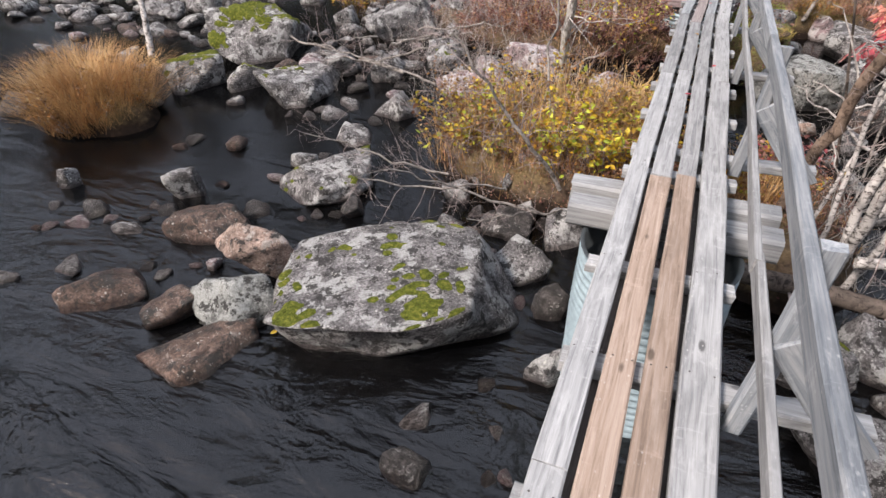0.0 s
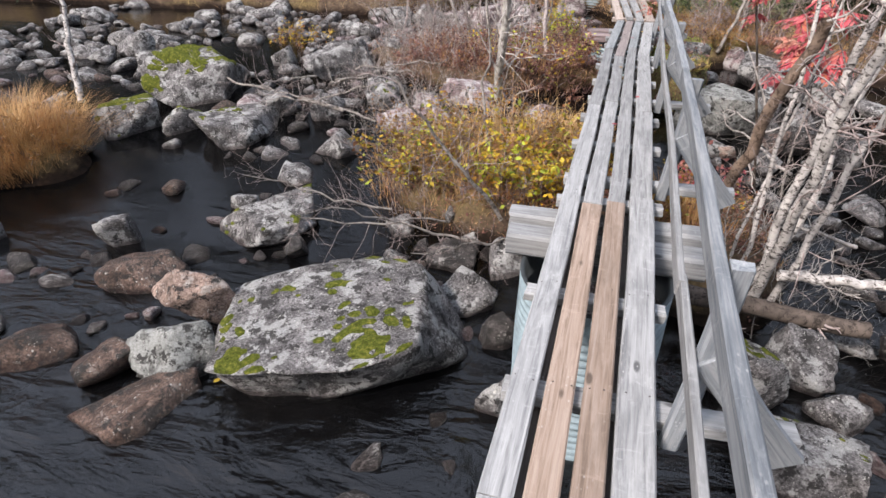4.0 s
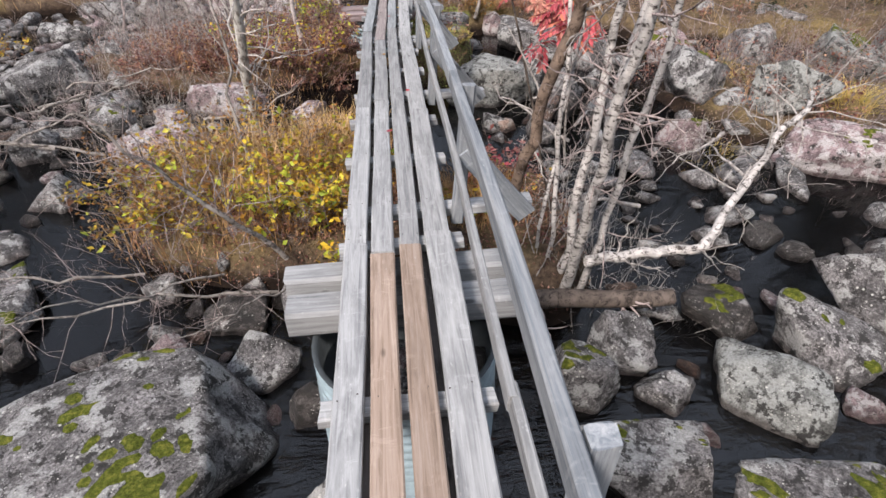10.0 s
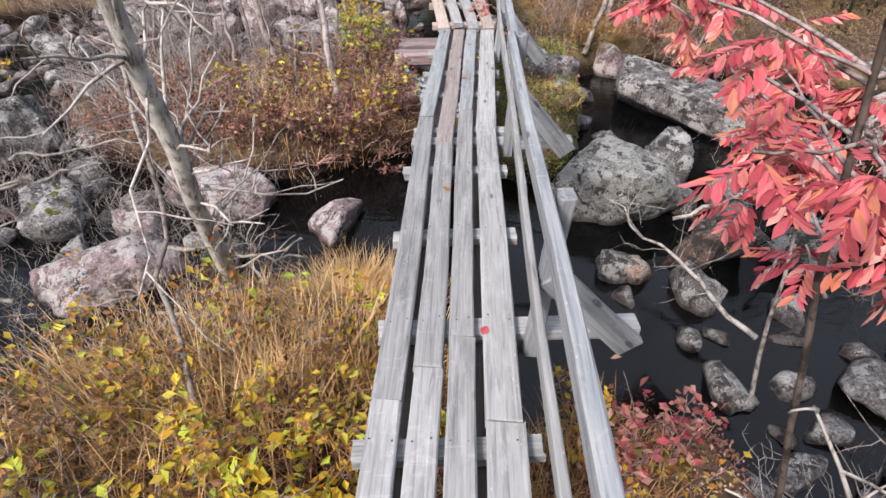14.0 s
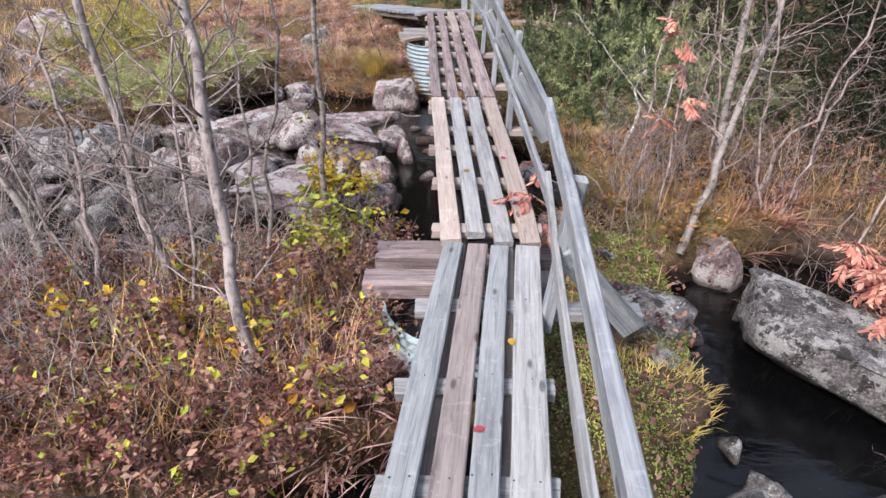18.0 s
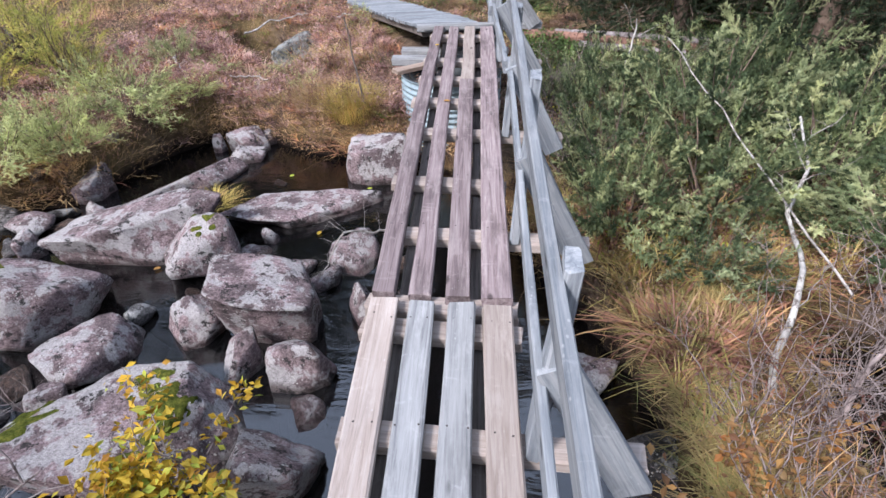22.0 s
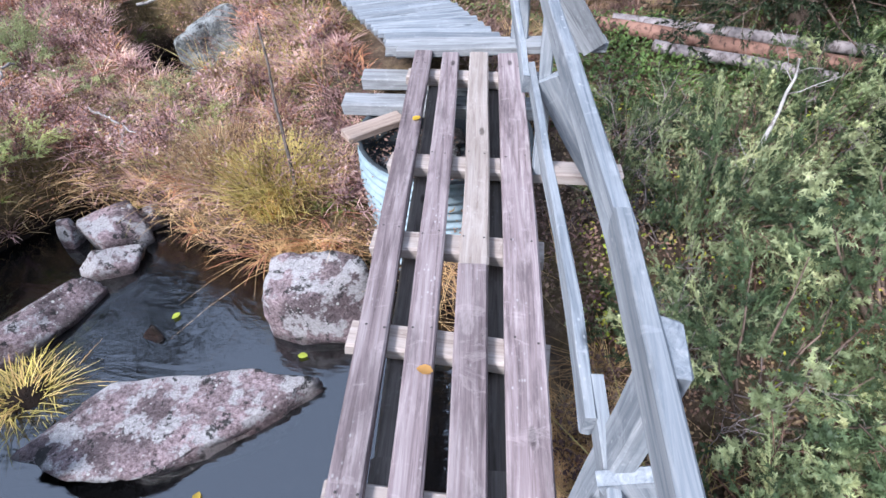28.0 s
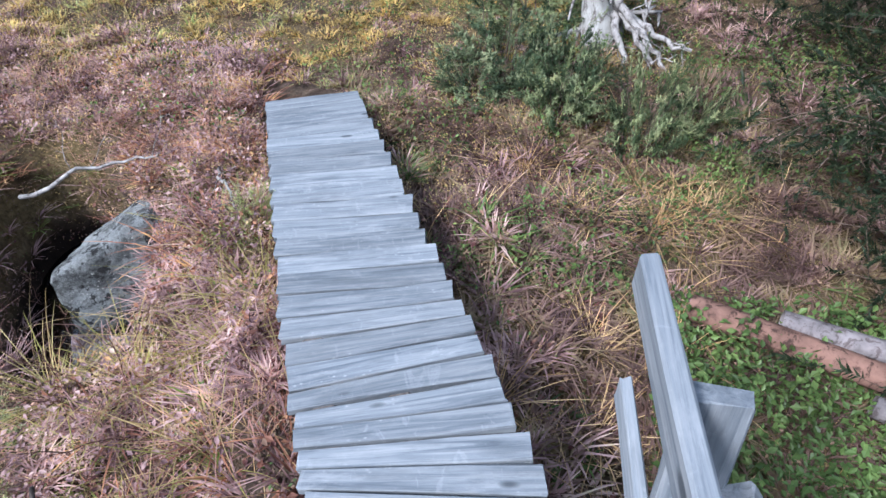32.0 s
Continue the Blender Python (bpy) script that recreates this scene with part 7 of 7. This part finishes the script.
shrub(-6.45, 5.0, 0.75, 0.75, 0.62, 30, 1500, ORANGE_LEAF, 7, "orange-brown leaves caught in the river tussock", 0.045, -1.2)
shrub(-5.3, 10.4, 0.5, 0.4, 0.8, 22, 900, YELLOW_LEAF, 6, "small yellow autumn bush among far boulders", 0.06)


# ground cover
def cover(name, x0, x1, y0, y1, count, height, material, seed, label, keep=None, lean=0.5, width=0.006, clump=0.5):
    rng = np.random.default_rng(seed)
    x, y = rng.uniform(x0, x1, count), rng.uniform(y0, y1, count)
    z = land(x, y)
    wz = np.interp(y, [-30, 4, 7, 10.5, 60], [-1.42, -1.42, -1.1, -0.95, -0.95])
    ok = (z > wz + 0.01) & (wave(x, y, 2.6, seed, seed * 0.7) + 0.5 * wave(x, y, 6.1, seed * 1.3, 0.2) > -clump)
    if keep is not None:
        ok &= keep(x, y)
    base = np.stack([x, y, z - 0.015], 1)[ok]
    tall = height * (0.6 + 0.7 * np.clip(wave(base[:, 0], base[:, 1], 5.1, seed * 0.9, 0.4) + wave(base[:, 0], base[:, 1], 12.0, 0.3, seed * 0.2), 0, 1.5))
    me = blade_mesh(name, base, tall, rng, lean, width)
    tagged(part(name, me, material, None), label, "ground cover", kind="stuff")


def low_leaves(name, x0, x1, y0, y1, count, height, leaf, material, seed, label, keep=None, clump=0.3):
    rng = np.random.default_rng(seed)
    x, y = rng.uniform(x0, x1, count), rng.uniform(y0, y1, count)
    z = land(x, y)
    wz = np.interp(y, [-30, 4, 7, 10.5, 60], [-1.42, -1.42, -1.1, -0.95, -0.95])
    ok = (z > wz + 0.0) & (wave(x, y, 2.2, seed, seed * 0.3) + 0.5 * wave(x, y, 5.3, seed * 1.1, 0.9) > -clump)
    if keep is not None:
        ok &= keep(x, y)
    pts = np.stack([x, y, z + rng.random(count) ** 1.5 * height], 1)[ok]
    tagged(part(name, leaf_mesh(name, pts, leaf, rng, 0.75), material, None), label, "ground cover", kind="stuff")


def clumps(name, x0, x1, y0, y1, count, radius, height, per, material, seed, label, keep=None, lean=0.8, width=0.008, bare=-2.0):
    """Many small plants, each a rosette of bent blades rising from one crown."""
    rng = np.random.default_rng(seed)
    x, y = rng.uniform(x0, x1, count), rng.uniform(y0, y1, count)
    z = land(x, y)
    wz = np.interp(y, [-30, 4, 7, 10.5, 60], [-1.42, -1.42, -1.1, -0.95, -0.95])
    ok = (z > wz + 0.02) & (wave(x, y, 2.3, seed, seed * 0.6) + 0.5 * wave(x, y, 5.7, seed * 1.2, 0.7) > bare)
    if keep is not None:
        ok &= keep(x, y)
    c = np.stack([x, y, z - 0.015], 1)[ok]
    size = np.repeat(rng.uniform(0.55, 1.3, len(c)), per)
    a = rng.uniform(0, 6.2832, len(c) * per)
    q = radius * size * np.sqrt(rng.random(len(a)))
    base = np.repeat(c, per, axis=0) + np.stack([q * np.cos(a), q * np.sin(a), 0 * q], 1)
    tagged(part(name, blade_mesh(name, base, height * size, rng, lean, width, a), material, None), label, "ground cover", kind="stuff")


def off_walk(x, y):
    """Keeps clear of the boardwalk and of the footbridge's end."""
    lx = -0.29 - 0.567 * (y - 15.76)
    return ~((y > 15.5) & (y < 18.75) & (x > lx - 0.02) & (x < lx + 0.69))


cover("island_grass", -2.8, 1.9, 3.8, 6.8, 6000, 0.20, RUST_GRASS, 401, "rust-coloured dry grass on the island", clump=0.3)
cover("island_grass", -4.0, 1.9, 7.6, 10.8, 1400, 0.20, RUST_GRASS, 402, "dry straw-coloured grass on the island", clump=0.25)
low_leaves("leaf_litter", -2.6, 2.0, 3.6, 6.8, 7000, 0.14, 0.04, BROWN_LEAF, 403, "fallen brown leaves on the island floor")
low_leaves("leaf_litter", -4.0, 1.9, 7.6, 10.8, 14000, 0.22, 0.04, BROWN_LEAF, 404, "withered brown leaves and stems on the island", clump=0.6)
cover("bank_grass", -5.5, 0.9, 13.3, 18.6, 5000, 0.20, DRY_GRASS, 405, "dry straw grass on the riverbank", off_walk, 1.0, 0.0036, 0.0)
cover("bank_heather", -5.5, 0.9, 13.3, 18.6, 36000, 0.13, PINK_GRASS, 406, "pinkish brown heather on the riverbank", lambda x, y: off_walk(x, y) & (x < -0.2 - 0.5 * (y - 15.7)), 1.1, 0.0034, 0.45)
cover("bank_heather", -4.0, -0.2, 15.2, 19.4, 20000, 0.10, PINK_GRASS, 421, "short pinkish heather shoots beside the boardwalk", lambda x, y: off_walk(x, y) & (x < -0.2 - 0.5 * (y - 15.7)), 1.0, 0.0032, 0.5)
cover("bank_sedge", -1.2, 1.6, 15.6, 19.0, 7000, 0.10, OLIVE_GRASS, 424, "olive and brown sedge between boardwalk and logs", lambda x, y: off_walk(x, y) & (x > -0.2 - 0.5 * (y - 15.7)), 1.0, 0.0034, 0.5)
low_leaves("bank_heath", -5.5, -0.2, 13.3, 18.8, 60000, 0.15, 0.017, HEATH_LEAF, 416, "pinkish heather tips covering the riverbank", lambda x, y: off_walk(x, y) & (x < -0.2 - 0.5 * (y - 15.7)), 0.35)
low_leaves("shore_heath", -4.6, 0.2, 13.1, 15.9, 34000, 0.26, 0.018, HEATH_LEAF, 418, "heather hanging over the pool edge", off_walk, 0.8)
low_leaves("shore_moss", -6.0, 3.0, 17.6, 24, 110000, 0.08, 0.015, MOSSY_LEAF, 417, "golden moss and low shoots on shore", lambda x, y: off_walk(x, y) & (x < 0.5 + 0.25 * (y - 17.6)), 0.6)
low_leaves("bank_green", 0.85, 4.2, 12.9, 16.2, 9000, 0.20, 0.026, LIME_LEAF, 435, "bright green bilberry shoots between the junipers", off_walk, -0.25)
low_leaves("bank_brown", 0.85, 4.2, 12.9, 16.4, 26000, 0.16, 0.024, HEATH_BROWN, 441, "brown litter and dead shoots under the junipers", off_walk, 0.9)
low_leaves("moss_mound", 0.75, 2.0, 7.9, 10.9, 44000, 0.07, 0.016, MOSS_TIP, 419, "green moss and low shoots covering the hummock", clump=0.8)
def left_heath(x, y):
    return off_walk(x, y) & (x < -0.2 - 0.5 * (y - 15.7))


def right_heath(x, y):
    return off_walk(x, y) & (x > -0.2 - 0.5 * (y - 15.7))


clumps("heather_plant", -4.4, -0.2, 14.9, 19.2, 1200, 0.035, 0.115, 30, MAUVE_HEATH, 450, "mauve-brown withered heather plants beside the boardwalk", left_heath, 1.0, 0.0075)
clumps("heather_plant", -4.4, -0.2, 14.9, 19.2, 450, 0.04, 0.13, 26, RUST_HEATH, 451, "rust-red withered fern and heather plants", left_heath, 1.1, 0.009, 0.1)
low_leaves("heather_shoots", -4.4, -0.2, 14.9, 19.2, 36000, 0.13, 0.030, MAUVE_HEATH, 464, "mauve and brown heather shoots beside the boardwalk", left_heath, 0.35)
low_leaves("heather_shoots", -4.4, -0.2, 14.9, 19.2, 9000, 0.14, 0.036, RUST_HEATH, 465, "rust-red withered leaves in the heather", left_heath, -0.15)
clumps("grass_tuft", -2.2, -0.2, 15.2, 17.4, 60, 0.03, 0.24, 34, GREEN_GRASS, 452, "long yellow-green grass tufts beside the boardwalk", left_heath, 1.1, 0.0045, 0.0)
clumps("moss_tuft", -4.4, -0.2, 15.0, 19.6, 700, 0.04, 0.07, 30, MOSS_TIP, 453, "yellow-green moss tufts between heather plants", left_heath, 0.9, 0.009, 0.35)
clumps("heather_plant", -1.5, 2.4, 15.9, 19.4, 1300, 0.035, 0.11, 28, HEATH_BROWN, 454, "olive-brown heath plants beside the boardwalk", right_heath, 1.0, 0.0075)
clumps("berry_plant", -1.3, 2.4, 15.9, 19.4, 420, 0.035, 0.09, 24, BERRY_LEAF, 461, "small green berry plants between brown heath", right_heath, 0.9, 0.012, -0.1)
clumps("grass_tuft", -0.9, 1.0, 16.2, 18.2, 50, 0.03, 0.20, 32, DRY_GRASS, 455, "pale dry grass tufts beside the boardwalk", right_heath, 1.1, 0.0045, -0.2)
clumps("heather_plant", -1.5, 2.4, 16.2, 20.4, 800, 0.03, 0.11, 26, MAUVE_HEATH, 456, "mauve-brown heather plants under the junipers", right_heath, 0.9, 0.010, 0.1)
clumps("moss_tuft", -5.0, 0.6, 18.5, 22.5, 2400, 0.05, 0.07, 26, MOSSY_LEAF, 457, "golden moss tufts along the path", off_walk, 0.9, 0.010, -0.3)
clumps("heather_plant", -5.0, 0.6, 18.3, 22.5, 350, 0.035, 0.12, 22, MAUVE_HEATH, 458, "mauve heather plants along the path", off_walk, 1.0, 0.008, 0.0)
clumps("fern_plant", 0.95, 3.4, 11.6, 13.4, 230, 0.03, 0.20, 24, RUST_HEATH, 459, "rust-brown withered ferns and leaves on the bank", None, 1.1, 0.014, -0.4)
clumps("fern_plant", -2.8, 0.3, 8.2, 10.7, 260, 0.03, 0.22, 22, MAUVE_HEATH, 462, "mauve-brown withered ferns on the island", None, 1.0, 0.011, -0.3)
clumps("fern_plant", 1.4, 3.4, 10.5, 12.3, 170, 0.03, 0.20, 24, SALMON_FERN, 463, "salmon-brown withered ferns on the bank", None, 1.0, 0.012, -0.3)
clumps("grass_tuft", 0.95, 3.4, 11.6, 13.6, 130, 0.03, 0.26, 30, GREEN_GRASS, 460, "yellow-green grass tufts hanging on the bank", None, 1.2, 0.006, -0.1)
cover("bank_grass", 0.75, 4.5, 10.2, 13.4, 7000, 0.20, RUST_GRASS, 407, "rust and straw grass on the bank", lean=0.8, clump=0.1)
cover("bank_grass", -1.2, 1.4, 16.0, 18.6, 1200, 0.15, DRY_GRASS, 408, "dry tan grass beside the boardwalk", off_walk, 1.1, 0.0036, 0.0)
cover("bank_grass", -6.0, 3.0, 18.2, 26, 26000, 0.12, GREEN_GRASS, 409, "yellow-green mossy grass on the shore", off_walk, 0.8, 0.005, 0.1)
low_leaves("lingonberry", 0.65, 4.2, 16.0, 17.3, 26000, 0.16, 0.038, BERRY_LEAF, 410, "green lingonberry plants carpeting the bank", off_walk, 0.75)
low_leaves("lingonberry", 0.0, 4.2, 17.2, 20.5, 34000, 0.14, 0.028, BERRY_LEAF, 422, "patches of green lingonberry among brown heather", off_walk, 0.1)
cover("bank_grass", 0.0, 4.0, 17.0, 21, 12000, 0.09, OLIVE_GRASS, 423, "brown heather and grass behind the logs", off_walk, 1.0, 0.0034, 0.4)
low_leaves("lingonberry", -3.0, 1.5, 18.0, 22, 16000, 0.14, 0.03, BERRY_LEAF, 411, "low green berry plants near the path", off_walk, 0.0)
low_leaves("leaf_litter", -5.5, 0.6, 13.4, 20, 16000, 0.06, 0.035, BROWN_LEAF, 412, "brown fallen leaves between heather", off_walk, 0.4)
low_leaves("bank_undergrowth", 0.9, 6.5, 10.0, 13.2, 9000, 0.24, 0.02, ORANGE_LEAF, 420, "rust and orange undergrowth on the bank", clump=0.2)
low_leaves("bank_undergrowth", 0.9, 6.5, 10.0, 13.4, 34000, 0.26, 0.02, HEATH_BROWN, 413, "brown undergrowth below junipers", clump=0.5)
low_leaves("bank_heath", -1.3, 3.6, 15.8, 21.5, 60000, 0.09, 0.017, HEATH_BROWN, 431, "brown and olive heath with low shoots beside the boardwalk", lambda x, y: off_walk(x, y) & (x > -0.2 - 0.5 * (y - 15.7)), 0.55)
low_leaves("bank_heath", -4.2, 0.0, 14.6, 18.8, 50000, 0.12, 0.014, HEATH_BROWN, 432, "dark brown heather stems between pinkish shoots", lambda x, y: off_walk(x, y) & (x < -0.2 - 0.5 * (y - 15.7)), 0.2)
low_leaves("hanging_growth", -3.4, 0.9, 14.3, 15.45, 16000, 0.34, 0.024, HEATH_BROWN, 433, "brown growth hanging over the pool's edge", off_walk, 1.2)
low_leaves("lingonberry", -4.0, 0.4, 15.3, 20.0, 9000, 0.12, 0.022, BERRY_LEAF, 434, "scattered green berry shoots in the heather", off_walk, -0.25)
def on_bank_wall(x, y):
    """Only the steep, wet edge between the pool and the heath."""
    z = land(x, y)
    return (z > -0.93) & (z < -0.60) & off_walk(x, y)


cover("bank_fringe", -4.6, 1.0, 13.2, 15.7, 160000, 0.17, DRY_GRASS, 436, "dry grass fringe hanging over the pool's edge", on_bank_wall, 1.3, 0.0042, 0.9)
low_leaves("bank_fringe", -4.6, 1.0, 13.2, 15.7, 160000, 0.10, 0.022, HEATH_BROWN, 437, "brown heather and roots covering the wet bank", on_bank_wall, 1.2)
cover("bank_fringe", 0.7, 2.6, 10.0, 13.6, 60000, 0.16, OLIVE_GRASS, 438, "olive grass fringe on the bank below the footbridge", on_bank_wall, 1.2, 0.0045, 0.9)
low_leaves("bank_fringe", -2.4, 1.8, 4.3, 6.6, 30000, 0.10, 0.022, BROWN_LEAF, 439, "brown leaves covering the island's edge", None, 1.2)
low_leaves("bank_fringe", -4.0, 0.6, 8.0, 8.8, 30000, 0.12, 0.022, BROWN_LEAF, 440, "brown leaves and roots on the island's edge", None, 1.2)
cover("far_grass", -14, -5, 12.5, 22, 16000, 0.3, DRY_GRASS, 414, "dry grass on the far shore", lean=0.7, width=0.010)
cover("far_grass", 8, 14, 4, 16, 5000, 0.25, OLIVE_GRASS, 415, "olive-brown grass on the far shore", lean=0.8, width=0.010)
low_leaves("far_heath", 4, 14, 4, 16, 60000, 0.22, 0.03, HEATH_BROWN, 442, "brown withered undergrowth on the far shore", clump=0.6)


# single fallen leaves on planks, stones and water
def fallen_leaf(x, y, z, size, material, turn, label):
    """One dropped leaf: a pointed oval, cupped along its midrib."""
    out = [(0, 0, 0), (0.25, 0.28, 0.05), (0.55, 0.34, 0.07), (0.85, 0.18, 0.06), (1, 0, 0.03), (0.85, -0.18, 0.06), (0.55, -0.34, 0.07), (0.25, -0.28, 0.05), (0.5, 0, 0)]
    me = to_mesh("fallen_leaf", [(a * size, b * size, c * size) for a, b, c in out], [(8, k, (k + 1) % 8) for k in range(8)])
    ob = part("fallen_leaf", me, material, None, "", pose(x, y, z, 0, 0, turn))
    tagged(ob, label, "leaf", "fallen leaves")


for k, (x, t, m) in enumerate([(0.30, 4.5, RED_LEAF), (0.52, 5.3, RED_LEAF), (0.42, 6.4, ORANGE_LEAF), (0.60, 8.1, RED_LEAF), (0.72, 8.6, YELLOW_LEAF), (0.80, 9.8, RED_LEAF), (0.50, 10.2, ORANGE_LEAF), (0.78, 10.4, RED_LEAF), (0.30, 13.6, ORANGE_LEAF), (0.05, 14.9, YELLOW_LEAF)]):
    fallen_leaf(x, t, deck_z(t) + 0.004, 0.05, m, 67 * k, "single dropped autumn leaf lying on the planks")
for k, (x, y, m) in enumerate([(-0.55, 14.35, LIME_LEAF), (-0.75, 13.55, YELLOW_LEAF), (-0.42, 13.4, LIME_LEAF), (-1.3, 14.55, LIME_LEAF), (-0.95, 12.9, YELLOW_LEAF), (-2.2, 2.4, YELLOW_LEAF), (-0.5, 14.7, LIME_LEAF), (-1.75, 13.0, ORANGE_LEAF)]):
    fallen_leaf(x, y, water_z(y) + 0.012, 0.055, m, 83 * k, "single fallen leaf floating on dark water")
